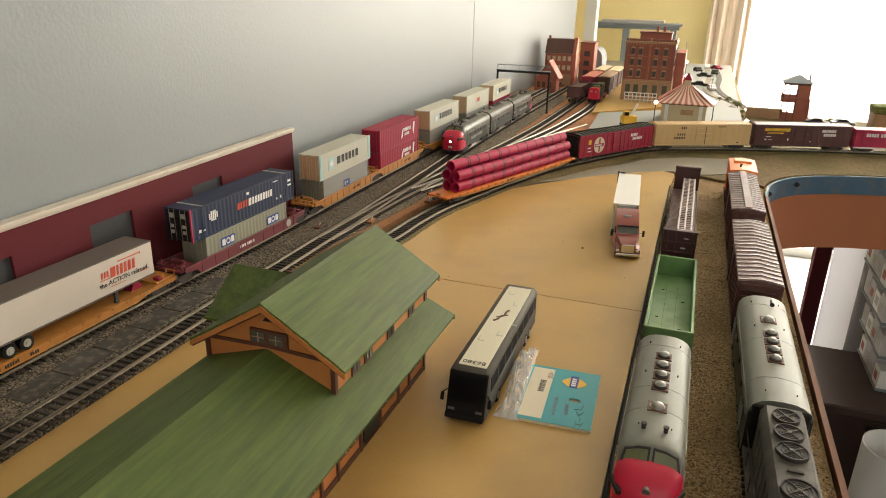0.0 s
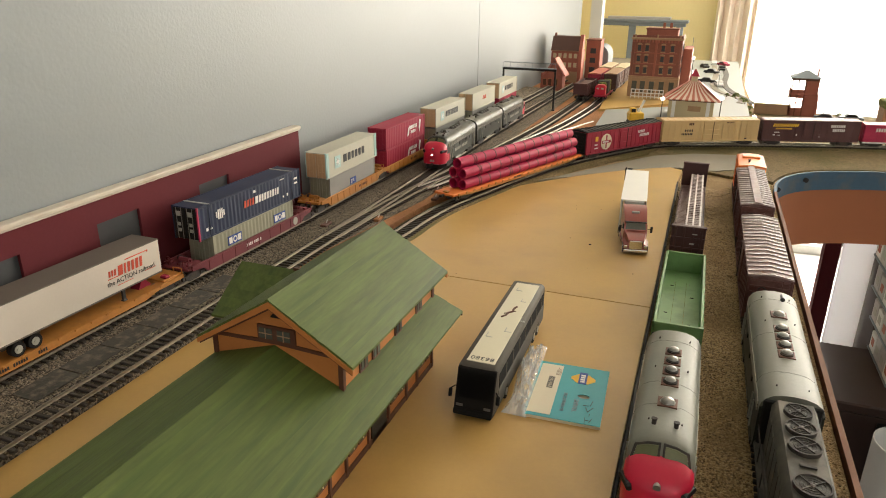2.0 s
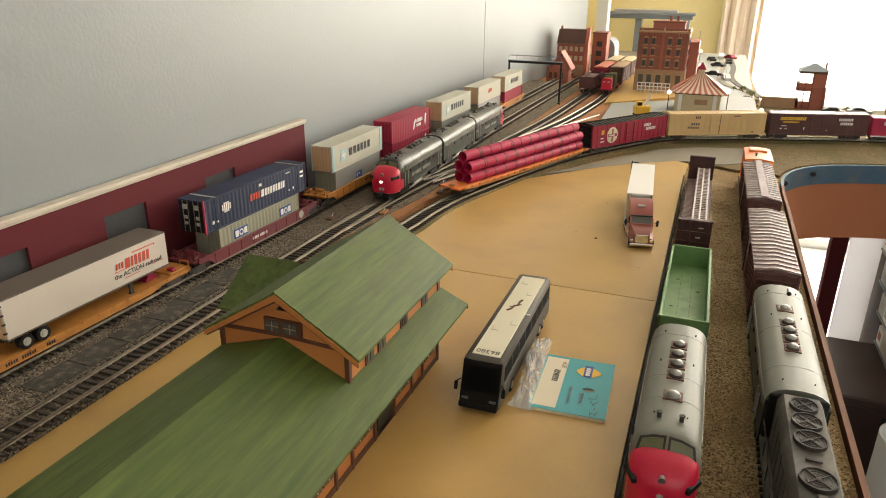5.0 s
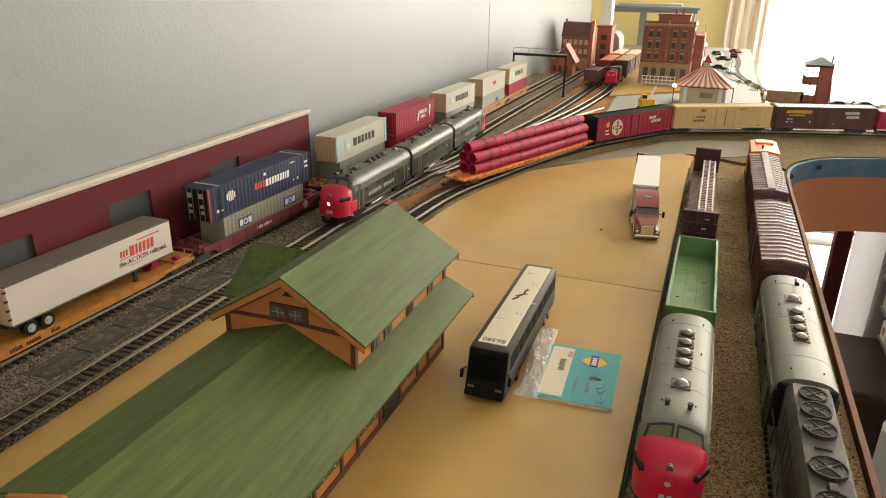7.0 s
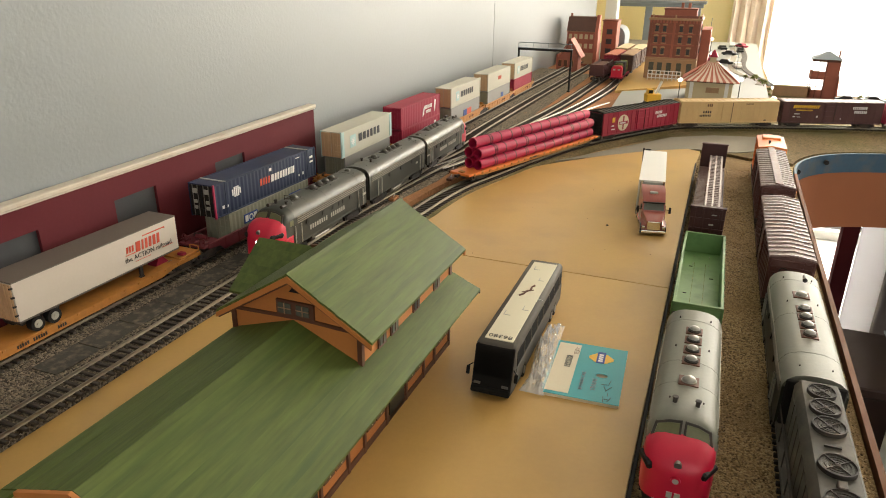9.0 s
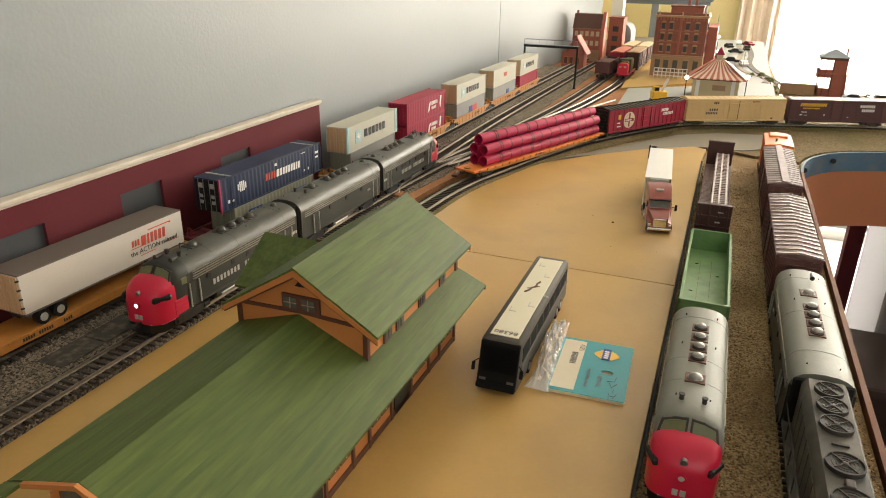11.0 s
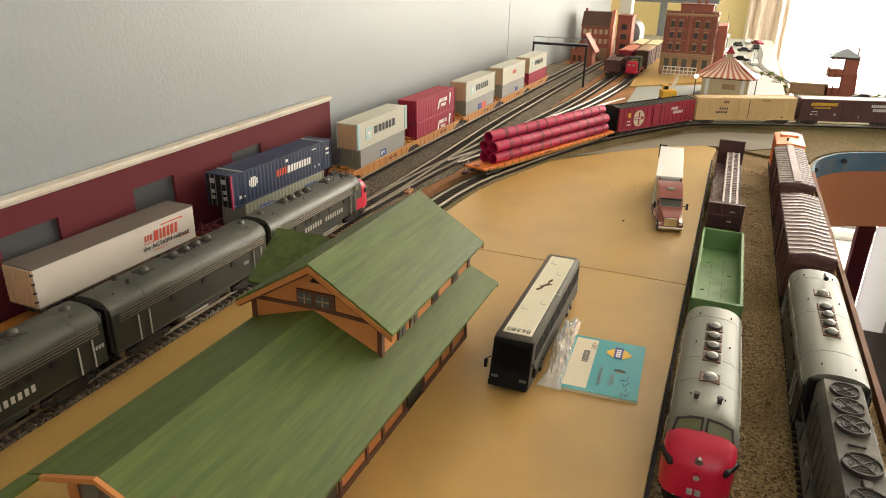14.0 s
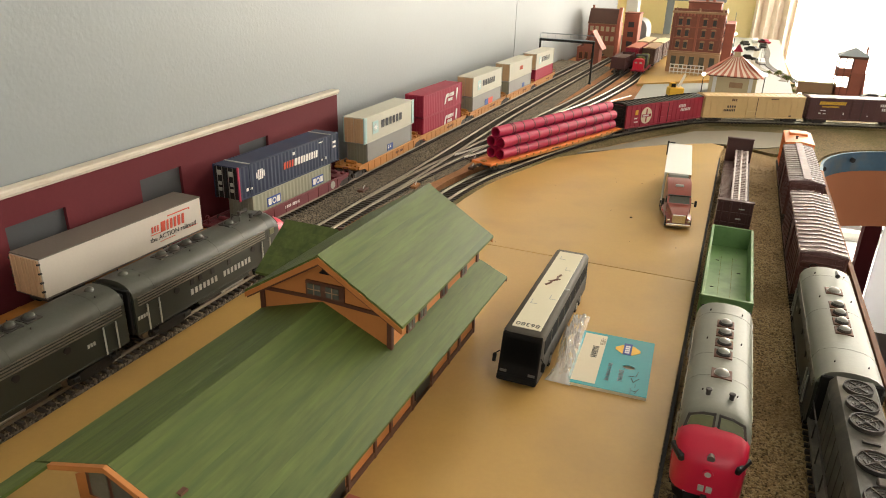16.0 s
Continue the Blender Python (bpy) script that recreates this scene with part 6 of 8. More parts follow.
def road_switcher(m):
    c = thing("road_switcher_locomotive", m, "weathered dark gray road switcher locomotive with roof fans", "locomotive", "stored locomotives")
    part("long_hood", G().prism([(-0.0122, 0.0150), (-0.0122, 0.0445), (-0.0095, 0.0488), (0.0095, 0.0488), (0.0122, 0.0445), (0.0122, 0.0150)], "y", -0.060, 0.104), M_gp, c)
    part("cab", G().prism([(-0.0165, 0.0150), (-0.0165, 0.0440), (-0.0120, 0.0512), (0.0120, 0.0512), (0.0165, 0.0440), (0.0165, 0.0150)], "y", -0.094, -0.062), M_gp, c)
    part("walkway", G().box(-0.0172, 0.0172, -0.110, 0.112, 0.0120, 0.0150, 0.0005), M_gp, c)
    for s in (-1, 1):
        rail = G().wire([(s * 0.0165, -0.058, 0.0265), (s * 0.0165, 0.110, 0.0265)], 0.0005, 6)
        for k in range(8):
            y = -0.058 + k * 0.024
            rail.wire([(s * 0.0165, y, 0.0150), (s * 0.0165, y, 0.0265)], 0.0004, 5)
        part("handrail", rail, M_under, c)
        for k in range(13):
            y = -0.055 + k * 0.012
            part("hood_door", G().box(*sorted((s * 0.0121, s * 0.0126)), y, y + 0.0105, 0.0170, 0.0400, 0.0002), M_gp, c)
    for y, r in ((0.0920, 0.0076), (0.0750, 0.0080), (0.0570, 0.0084), (0.0235, 0.0090), (-0.004, 0.0092)):
        f = part("roof_fan", G().tube((0, y, 0.0486), (0, y, 0.0512), r, r - 0.0008, 28), M_under, c)
        part("fan_mesh", G().cyl((0, y, 0.0495), (0, y, 0.0504), r - 0.0010, 28), M_fanmesh, f)
        grill = G()
        for a in range(2):
            grill.box(-r + 0.0008, r - 0.0008, -0.00035, 0.00035, 0.0503, 0.0510, 0, pose(0, y, 0, 0, 0, 40 + a * 90))
        for q in (0.25, 0.45, 0.65, 0.85):
            grill.tube((0, y, 0.0503), (0, y, 0.0507), r * q + 0.0002, r * q, 28)
        part("fan_grille", grill, M_under, f)
        part("fan_hub", G().dome((0, y, 0.0505), 0.0018, 0.0008, 10, 2), M_under, f)
    for y in (0.0405,):
        part("lifting_lug", G().box(-0.004, 0.004, y - 0.0008, y + 0.0008, 0.0486, 0.0498), M_under, c)
    part("exhaust_outlet", G().box(-0.0022, 0.0022, 0.004, 0.010, 0.0486, 0.0520, 0.0005), M_under, c)
    part("end_headlight", G().cyl((0, 0.104, 0.043), (0, 0.1056, 0.043), 0.0030, 14), M_letter, c)
    part("drop_step", G().wire([(-0.012, 0.112, 0.015), (-0.012, 0.113, 0.028), (-0.006, 0.113, 0.029), (0.0, 0.113, 0.024)], 0.0006, 6), M_under, c)
    part("fuel_tank", G().box(-0.0145, 0.0145, -0.025, 0.030, 0.0030, 0.0118, 0.002), M_under, c)
    for y in (-0.075, 0.075):
        bogie(c, y, 0.0190, 3)
    coupler(c, 0.112, 1)
    coupler(c, -0.110, -1)
    return c


road_switcher(pose(0.0945, -0.2025, ZS))


# ---- bus, truck and packet on the tan board ----
def bus(m):
    b = thing("coach_bus", m, "charcoal and gray coach bus with cream roof sheet", "bus")
    h, w, H = 0.080, 0.0143, 0.0375

    def sec(y, z0, z1, hw):
        r = 0.003
        return [(-hw, y, z0), (-hw, y, z1 - r), (-hw + r * 0.35, y, z1 - r * 0.35), (-hw + r, y, z1), (hw - r, y, z1), (hw - r * 0.35, y, z1 - r * 0.35), (hw, y, z1 - r), (hw, y, z0)]
    part("body", G().loft([sec(-h, 0.006, H - 0.0030, w - 0.0016), sec(-h + 0.0015, 0.0045, H - 0.0012, w - 0.0004), sec(-h + 0.006, 0.0045, H, w), sec(h - 0.003, 0.0045, H, w), sec(h, 0.006, H - 0.002, w - 0.001)]), M_busdark, b, smooth=50)
    part("front_panel", G().box(-w + 0.0006, w - 0.0006, -h - 0.0006, -h + 0.002, 0.0050, H - 0.0022, 0.0006), M_busfront, b)
    part("roof_sheet", G().box(-0.0095, 0.0105, -h + 0.0085, h - 0.008, H - 0.0001, H + 0.0005, 0.0002), M_buscream, b)
    word("roof_number", "86380", 0.0068, pose(0.0005, -h + 0.0135, H + 0.0006, 0, 0, 180), M_busgray, b)
    # leaping animal emblem kept as a plain bent stroke
    part("emblem", G().wire([(-0.0045, 0.001, H + 0.0006), (-0.002, 0.005, H + 0.0006), (-0.0012, 0.010, H + 0.0006), (0.0016, 0.013, H + 0.0006), (0.0012, 0.019, H + 0.0006), (0.0026, 0.023, H + 0.0006)], 0.0009, 6).wire([(-0.0040, 0.008, H + 0.0006), (-0.0012, 0.010, H + 0.0006)], 0.0005, 6).wire([(0.0016, 0.013, H + 0.0006), (0.0040, 0.0145, H + 0.0006)], 0.0005, 6), M_brown, b)
    g = G()
    for x, y, dx, dy in ((-0.006, 0.055, 0.005, 0), (-0.006, 0.055, 0, 0.006), (0.004, -0.022, 0.005, 0), (0.004, -0.022, 0, 0.007), (-0.007, -0.034, 0.005, 0), (-0.007, -0.034, 0, 0.007), (0.003, 0.034, 0.0045, 0), (0.003, 0.034, 0, 0.006)):
        g.box(x, x + max(dx, 0.0005), y, y + max(dy, 0.0005), H + 0.0004, H + 0.0007)
    part("roof_hatch_line", g, M_letter, b)
    part("windscreen", G().prism([(-w + 0.002, 0.0155), (w - 0.002, 0.0155), (w - 0.0026, 0.0325), (-w + 0.0026, 0.0325)], "y", -h - 0.0006, -h + 0.001), M_busfront, b)
    part("destination_sign", G().box(-0.0085, 0.0085, -h - 0.0002, -h + 0.001, 0.0328, 0.0352, 0.0003), M_busfront, b)
    part("bumper", G().box(-w + 0.0006, w - 0.0006, -h - 0.0022, -h + 0.003, 0.0040, 0.0082, 0.0008), M_busfront, b)
    for s in (-1, 1):
        part("headlight", G().box(s * 0.0098 - 0.0026, s * 0.0098 + 0.0026, -h - 0.0008, -h + 0.001, 0.0090, 0.0112, 0.0004), M_busgray, b)
        part("mirror", G().box(s * (w + 0.0025) - 0.0012, s * (w + 0.0025) + 0.0012, -h - 0.0025, -h - 0.0008, 0.0150, 0.0205, 0.0004).wire([(s * w, -h + 0.001, 0.0215), (s * (w + 0.0025), -h - 0.0015, 0.0205)], 0.0004, 5), M_busfront, b)
        part("window_band", G().box(*sorted((s * (w - 0.0004), s * (w + 0.0003))), -h + 0.008, h - 0.006, 0.0205, 0.0315, 0.0002), M_busfront, b)
        for k in range(7):
            y = -h + 0.026 + k * 0.0195
            part("window_pillar", G().box(*sorted((s * w, s * (w + 0.0006))), y - 0.0006, y + 0.0006, 0.0205, 0.0315), M_busdark, b)
        part("side_stripe", G().box(*sorted((s * (w - 0.0004), s * (w + 0.0004))), -h + 0.007, h - 0.003, 0.0160, 0.0195, 0.0002), M_busgray, b)
        part("lower_panel", G().box(*sorted((s * (w - 0.0004), s * (w + 0.0002))), -h + 0.007, h - 0.003, 0.0060, 0.0158), M_busgray, b)
        for y in (-h + 0.030, h - 0.040, h - 0.026):
            t = part("tyre", G().cyl((s * (w - 0.006), y, 0.0056), (s * (w + 0.0002), y, 0.0056), 0.0056, 20), M_busfront, b)
            part("rim", G().cyl((s * (w + 0.0002), y, 0.0056), (s * (w + 0.0006), y, 0.0056), 0.0030, 14), M_steel, t)
    # the front leans back towards the roof
    for p in b.children_recursive:
        for v in p.data.vertices:
            if v.co.y < -h + 0.008:
                v.co.y += (v.co.z - 0.024) * 0.30 * min(1.0, (-h + 0.008 - v.co.y) / 0.006)
    part("side_panel_seam", G().box(0.0105, 0.0142, 0.000, 0.0006, H - 0.0006, H + 0.0003), M_letter, b)
    return b


bus(pose(-0.1005, -0.0315, 0.0, 0, 0, 0.8))


def lorry(m):
    """Tractor with a box trailer; the nose points to -y and starts at y 0."""
    t = thing("tractor_trailer_truck", m, "brick red tractor truck with white box trailer", "truck")
    part("hood", G().loft([[(-0.0075, 0.001, 0.006), (-0.0075, 0.0005, 0.0165), (0.0075, 0.0005, 0.0165), (0.0075, 0.001, 0.006)], [(-0.0088, 0.006, 0.006), (-0.0088, 0.006, 0.0195), (0.0088, 0.006, 0.0195), (0.0088, 0.006, 0.006)], [(-0.0112, 0.019, 0.006), (-0.0112, 0.019, 0.0225), (0.0112, 0.019, 0.0225), (0.0112, 0.019, 0.006)]]), M_truckred, t)
    part("cab", G().loft([[(-0.0118, 0.019, 0.006), (-0.0118, 0.019, 0.0225), (0.0118, 0.019, 0.0225), (0.0118, 0.019, 0.006)], [(-0.0120, 0.0235, 0.006), (-0.0112, 0.0235, 0.0310), (0.0112, 0.0235, 0.0310), (0.0120, 0.0235, 0.006)], [(-0.0122, 0.040, 0.006), (-0.0118, 0.040, 0.0415), (0.0118, 0.040, 0.0415), (0.0122, 0.040, 0.006)], [(-0.0122, 0.052, 0.006), (-0.0118, 0.052, 0.0430), (0.0118, 0.052, 0.0430), (0.0122, 0.052, 0.006)]]), M_truckred, t)
    part("windscreen", G().loft([[(-0.0102, 0.0190, 0.0232), (0.0102, 0.0190, 0.0232), (0.0096, 0.0226, 0.0300), (-0.0096, 0.0226, 0.0300)], [(-0.0102, 0.0215, 0.0232), (0.0102, 0.0215, 0.0232), (0.0096, 0.0245, 0.0300), (-0.0096, 0.0245, 0.0300)]]), M_pane, t)
    part("sun_visor", G().box(-0.0110, 0.0110, 0.0212, 0.0248, 0.0302, 0.0312), M_black, t)
    part("roof_vent", G().box(-0.0040, 0.0040, 0.0330, 0.0365, 0.0375, 0.0398, 0.0006, pose(0, 0, 0, 0, 0, 0)), M_letter, t)
    part("grille", G().box(-0.0066, 0.0066, -0.0006, 0.001, 0.0065, 0.0160, 0.0006), M_chrome, t)
    part("bumper", G().box(-0.0120, 0.0120, -0.0018, 0.0022, 0.0028, 0.0062, 0.0008), M_chrome, t)
    for s in (-1, 1):
        part("fender", G().loft([[(s * 0.0075, 0.002, 0.006), (s * 0.0118, 0.002, 0.006), (s * 0.0118, 0.002, 0.0100), (s * 0.0075, 0.002, 0.0125)], [(s * 0.0085, 0.014, 0.008), (s * 0.0128, 0.014, 0.008), (s * 0.0128, 0.014, 0.0130), (s * 0.0085, 0.014, 0.0150)]]), M_truckred, t)
        part("headlight", G().box(s * 0.0098 - 0.0018, s * 0.0098 + 0.0018, 0.0002, 0.0024, 0.0072, 0.0104, 0.0006), M_chrome, t)
        part("mirror", G().box(s * 0.0158 - 0.0012, s * 0.0158 + 0.0012, 0.0180, 0.0195, 0.0205, 0.0275, 0.0004).wire([(s * 0.0115, 0.0215, 0.0240), (s * 0.0158, 0.0190, 0.0240)], 0.0004, 5), M_black, t)
        part("exhaust_stack", G().cyl((s * 0.0110, 0.0550, 0.010), (s * 0.0110, 0.0550, 0.0460), 0.0012, 10), M_chrome, t)
        part("side_window", G().box(*sorted((s * 0.0112, s * 0.0123)), 0.0250, 0.0330, 0.0205, 0.0270, 0.0004), M_black, t)
        part("fuel_tank", G().cyl((s * 0.0100, 0.030, 0.0062), (s * 0.0100, 0.052, 0.0062), 0.0034, 14), M_chrome, t)
        for y in (0.0085, 0.062, 0.076, 0.170, 0.184):
            ty = part("tyre", G().cyl((s * 0.0072, y, 0.0058), (s * 0.0126, y, 0.0058), 0.0058, 20), M_black, t)
            part("rim", G().cyl((s * 0.0126, y, 0.0058), (s * 0.0130, y, 0.0058), 0.0032, 14), M_chrome, ty)
    part("chassis", G().box(-0.0050, 0.0050, 0.004, 0.085, 0.0045, 0.0080, 0.0004), M_black, t)
    swing = pose(0, 0.066, 0, 0, 0, -6.2) @ Matrix.Translation((0, -0.066, 0))
    part("trailer_box", G().box(-0.0135, 0.0135, 0.058, 0.212, 0.0125, 0.0455, 0.0005), M_whiteL, t)
    part("trailer_roof", G().box(-0.0136, 0.0136, 0.0578, 0.2122, 0.0453, 0.0461, 0.0002), M_whiteL, t)
    part("trailer_front_panel", G().box(-0.0120, 0.0120, 0.0572, 0.0582, 0.0140, 0.0440).box(-0.006, 0.006, 0.0555, 0.0575, 0.030, 0.040, 0.0008), M_letter, t)
    part("trailer_frame", G().box(-0.0120, 0.0120, 0.060, 0.210, 0.0100, 0.0127), M_black, t)
    part("rear_ladder", G().box(-0.0120, -0.0060, 0.2122, 0.2140, 0.030, 0.0480, 0.0005).box(-0.0150, -0.0130, 0.2122, 0.2140, 0.030, 0.0490, 0.0005), M_black, t)
    for p in t.children:
        if p.name.startswith(("trailer", "rear_ladder")) or p.name.startswith("tyre") and p.data.vertices[0].co.y > 0.1:
            for q in (p, *p.children):
                q.data.transform(swing)
    return t


lorry(pose(-0.0285, 0.2555, -0.0006, 0, 0, 10.8) @ Matrix.Diagonal((1.10, 1.0, 1.03, 1.0)))


def hobby_card(m):
    """A folded header card with label, emblem, hanging hole and writing; base at z 0."""
    c = thing("header_card", m, "teal cardboard header card with cream label and yellow emblem", "card")
    w, h, z = 0.0265, 0.038, 0.0024
    # the hole: leave a slot in the card
    g = G()
    hx, hy, r = 0.0115, -0.004, 0.0034
    n = 28
    ring = [(hx + r * 1.25 * math.cos(2 * math.pi * i / n), hy + r * 0.75 * math.sin(2 * math.pi * i / n)) for i in range(n)]
    outer = []
    for i in range(n):
        a = 2 * math.pi * i / n
        dx, dy = math.cos(a), math.sin(a)
        k = min(((w if dx > 0 else -w) - hx) / dx if abs(dx) > 1e-6 else 9, ((h if dy > 0 else -h) - hy) / dy if abs(dy) > 1e-6 else 9)
        outer.append((hx + dx * k, hy + dy * k))
    for cx, cy in ((w, h), (-w, h), (-w, -h), (w, -h)):
        j = min(range(n), key=lambda q: (outer[q][0] - cx) ** 2 + (outer[q][1] - cy) ** 2)
        outer[j] = (cx, cy)
    for za, zb in ((0.0019, z),):
        vs = [(x, y, zz) for zz in (za, zb) for loop in (ring, outer) for x, y in loop]
        fs = []
        for i in range(n):
            j = (i + 1) % n
            fs += [(i, j, n + j, n + i), (2 * n + i, 2 * n + j, 3 * n + j, 3 * n + i), (i, j, 2 * n + j, 2 * n + i), (n + i, n + j, 3 * n + j, 3 * n + i)]
        g.add(vs, fs)
    part("front_leaf", g, M_teal, c)
    part("back_leaf", G().box(-w, w, -h, h, 0.0, 0.0007), M_label, c)
    part("staple_fold", G().box(-w, w, -h - 0.0002, -h + 0.0012, 0.0, 0.0021), M_label, c)
    lb = part("price_label", G().box(-0.0245, -0.0080, -0.0345, 0.0345, z, z + 0.0002), M_label, c)
    r2 = random.Random(2)
    y = 0.000
    while y < 0.016:
        d = r2.uniform(0.0004, 0.0011)
        part("barcode_bar", G().box(-0.0165, -0.0120, y, y + d, z + 0.0002, z + 0.0003), M_blackL, lb)
        y += d + r2.uniform(0.0004, 0.0009)
    tx = G()
    for k in range(5):
        tx.box(-0.0120 + 0.0008 * k, -0.0117 + 0.0008 * k, 0.020, 0.020 + r2.uniform(0.006, 0.012), z + 0.0002, z + 0.0003)
    part("fine_print", tx, M_brown, lb)
    part("emblem", G().prism([(-0.0005, 0.0185), (-0.0005, 0.0215), (0.0045, 0.0265), (0.0125, 0.0265), (0.0175, 0.0215), (0.0175, 0.0185), (0.0125, 0.0135), (0.0045, 0.0135)], "z", z, z + 0.0002), M_yelL, c)
    part("emblem_band", G().box(0.0052, 0.0112, 0.0125, 0.029, z + 0.0002, z + 0.0004), M_blueL, c)
    for y in (0.0145, 0.0175, 0.0205, 0.0235):
        part("emblem_stroke", G().box(0.0065, 0.0098, y, y + 0.0021, z + 0.0004, z + 0.0005), M_whiteL, c)
    word("slogan", "TRAINS", 0.0048, pose(0.0075, -0.0175, z + 0.0002, 0, 0, 90), M_graymetal, c)
    word("slogan", "IN MINIATURE", 0.0038, pose(-0.0010, -0.0150, z + 0.0002, 0, 0, 90), M_graymetal, c)
    for x, y, a, l in ((0.018, -0.012, 80, 0.007), (0.0145, -0.0155, 10, 0.004), (0.018, -0.020, 60, 0.007), (0.0155, -0.0205, 110, 0.006), (0.018, -0.027, 90, 0.004), (0.0195, -0.033, 70, 0.006), (0.0155, -0.034, 95, 0.007), (0.0175, -0.0335, 0, 0.003)):
        part("pen_stroke", G().box(-l / 2, l / 2, -0.00018, 0.00018, z + 0.0001, z + 0.0003, 0, pose(x, y, 0, 0, 0, a)), M_loco, c)
    return c


hobby_card(pose(-0.0443, -0.0597, 0.0, 0, 0, 2.8))


def plastic_bag():
    """A crumpled clear bag between the card and the bus."""
    nu, nv = 40, 60
    top, bot = [], []
    for j in range(nv + 1):
        v = j / nv
        y = -0.102 + v * 0.105
        x0 = -0.0835 + 0.002 * math.sin(9 * v)
        x1 = -0.0655 - 0.008 * v
        rt, rb = [], []
        for i in range(nu + 1):
            u = i / nu
            x = x0 + (x1 - x0) * u
            puff = math.sin(math.pi * u) ** 0.7 * math.sin(math.pi * min(1, v * 1.02)) ** 0.6
            z = 0.0012 + 0.0160 * puff * (1 - 0.5 * u) + 0.0110 * puff * noise.noise((x * 210, y * 110, 4)) + 0.0080 * puff * abs(noise.noise((x * 380, y * 220, 8)))
            rt.append((x, y, z))
            rb.append((x, y, 0.0006))
        top.append(rt)
        bot.append(rb)
    vs = [p for r in top for p in r]
    n = nu + 1
    fs = [(j * n + i, j * n + i + 1, (j + 1) * n + i + 1, (j + 1) * n + i) for j in range(nv) for i in range(nu)]
    me = bpy.data.meshes.new("plastic_bag")
    me.from_pydata(vs, [], fs)
    me.materials.append(M_plastic)
    ob = tagged(new("plastic_bag", me), "crumpled clear plastic bag beside the bus", "bag")
    sol = ob.modifiers.new("film", "SOLIDIFY")
    sol.thickness = 0.0002
    return ob


plastic_bag()


# ---- town and yard at the far end ----
def window_unit(parent, x0, x1, y0, y1, z0, z1, pane_mat, frame_mat):
    """A framed window standing proud of a wall; thin along x or along y."""
    w = part("window", G().box(x0, x1, y0, y1, z0, z1), frame_mat, parent)
    ix, iy = (0.0006, -0.0005) if x1 - x0 > y1 - y0 else (-0.0005, 0.0006)
    part("pane", G().box(x0 + ix, x1 - ix, y0 + iy, y1 - iy, z0 + 0.0010, z1 - 0.0010), pane_mat, w)
    return w


def brick_building():
    b = thing("brick_building", pose(-0.1125, 1.51, 0.0095), "brown brick city building with tan stone base", "building")
    w, d, h = 0.0655, 0.125, 0.152
    part("stone_base", G().box(-w - 0.001, w + 0.001, -0.001, d, 0, 0.052, 0.0008), M_stone, b)
    part("wall", G().box(-w, w, 0, d, 0.052, h, 0.0005), M_brick, b)
    part("string_course", G().box(-w - 0.002, w + 0.002, -0.002, d + 0.001, 0.052, 0.0565, 0.0006), M_stone, b)
    part("cornice", G().box(-w - 0.003, w + 0.003, -0.003, d + 0.002, h, h + 0.006, 0.001), M_stone, b)
    part("parapet", G().box(-w, w, 0, 0.003, h + 0.006, h + 0.012).box(w - 0.003, w, 0, d, h + 0.006, h + 0.012), M_brick, b)
    for x in (-w + 0.002, -0.004, w - 0.010):
        part("pilaster", G().box(x, x + 0.006, -0.002, 0, 0.0565, h, 0.0004), M_brick2 if x == -0.004 else M_brick, b)
    for row, z in enumerate((0.064, 0.094, 0.122)):
        for x in (-0.050, -0.030, 0.012, 0.036):
            window_unit(b, x, x + 0.010, -0.0012, 0.001, z, z + 0.017, M_greydoor, M_stone if row == 0 else M_brick2)
        for y in (0.016, 0.042, 0.068, 0.094):
            window_unit(b, w - 0.001, w + 0.0012, y, y + 0.011, z, z + 0.017, M_greydoor, M_brick2)
    for z in (0.064, 0.094, 0.122):
        for x in (-0.050, -0.030, 0.012, 0.036):
            part("lintel", G().prism([(x - 0.002, z + 0.017), (x + 0.012, z + 0.017), (x + 0.010, z + 0.0205), (x + 0.005, z + 0.0215), (x, z + 0.0205)], "y", -0.0022, 0.001), M_stone, b)
            part("sill", G().box(x - 0.0015, x + 0.0115, -0.0024, 0.001, z - 0.0020, z), M_stone, b)
    for k in range(16):
        x = -w + 0.001 + k * (2 * w - 0.006) / 15
        part("bracket", G().box(x, x + 0.004, -0.0036, 0.001, h - 0.007, h, 0.0004), M_brick2, b)
    for z in (0.0885, 0.117):
        part("brick_band", G().box(-w - 0.0012, w + 0.0012, -0.0013, d, z, z + 0.0022), M_brick2, b)
    for x in (-0.056, -0.034, -0.010, 0.016, 0.042):
        window_unit(b, x, x + 0.014, -0.0024, 0.001, 0.012, 0.044, M_pane, M_stone)
    part("penthouse", G().box(-0.032, 0.050, 0.018, 0.085, h + 0.006, h + 0.026, 0.0008), M_brick2, b)
    part("penthouse_cap", G().box(-0.034, 0.052, 0.016, 0.087, h + 0.026, h + 0.030, 0.0006), M_brick, b)
    for x in (0.008, 0.026):
        part("chimney", G().box(x, x + 0.007, 0.030, 0.037, h + 0.030, h + 0.044, 0.0005), M_brick2, b)
    for x in (-0.060, -0.002, 0.056):
        part("finial", G().box(x, x + 0.004, -0.003, 0.001, h + 0.006, h + 0.014, 0.0006), M_stone, b)
    annex = part("annex", G().box(w + 0.002, w + 0.026, 0.06, 0.20, 0, 0.128, 0.0006), M_brick2, b)
    for z in (0.03, 0.06, 0.09):
        for y in (0.072, 0.095):
            part("window", G().box(w + 0.0255, w + 0.0268, y, y + 0.010, z, z + 0.016), M_greydoor, annex)
    return b


brick_building()


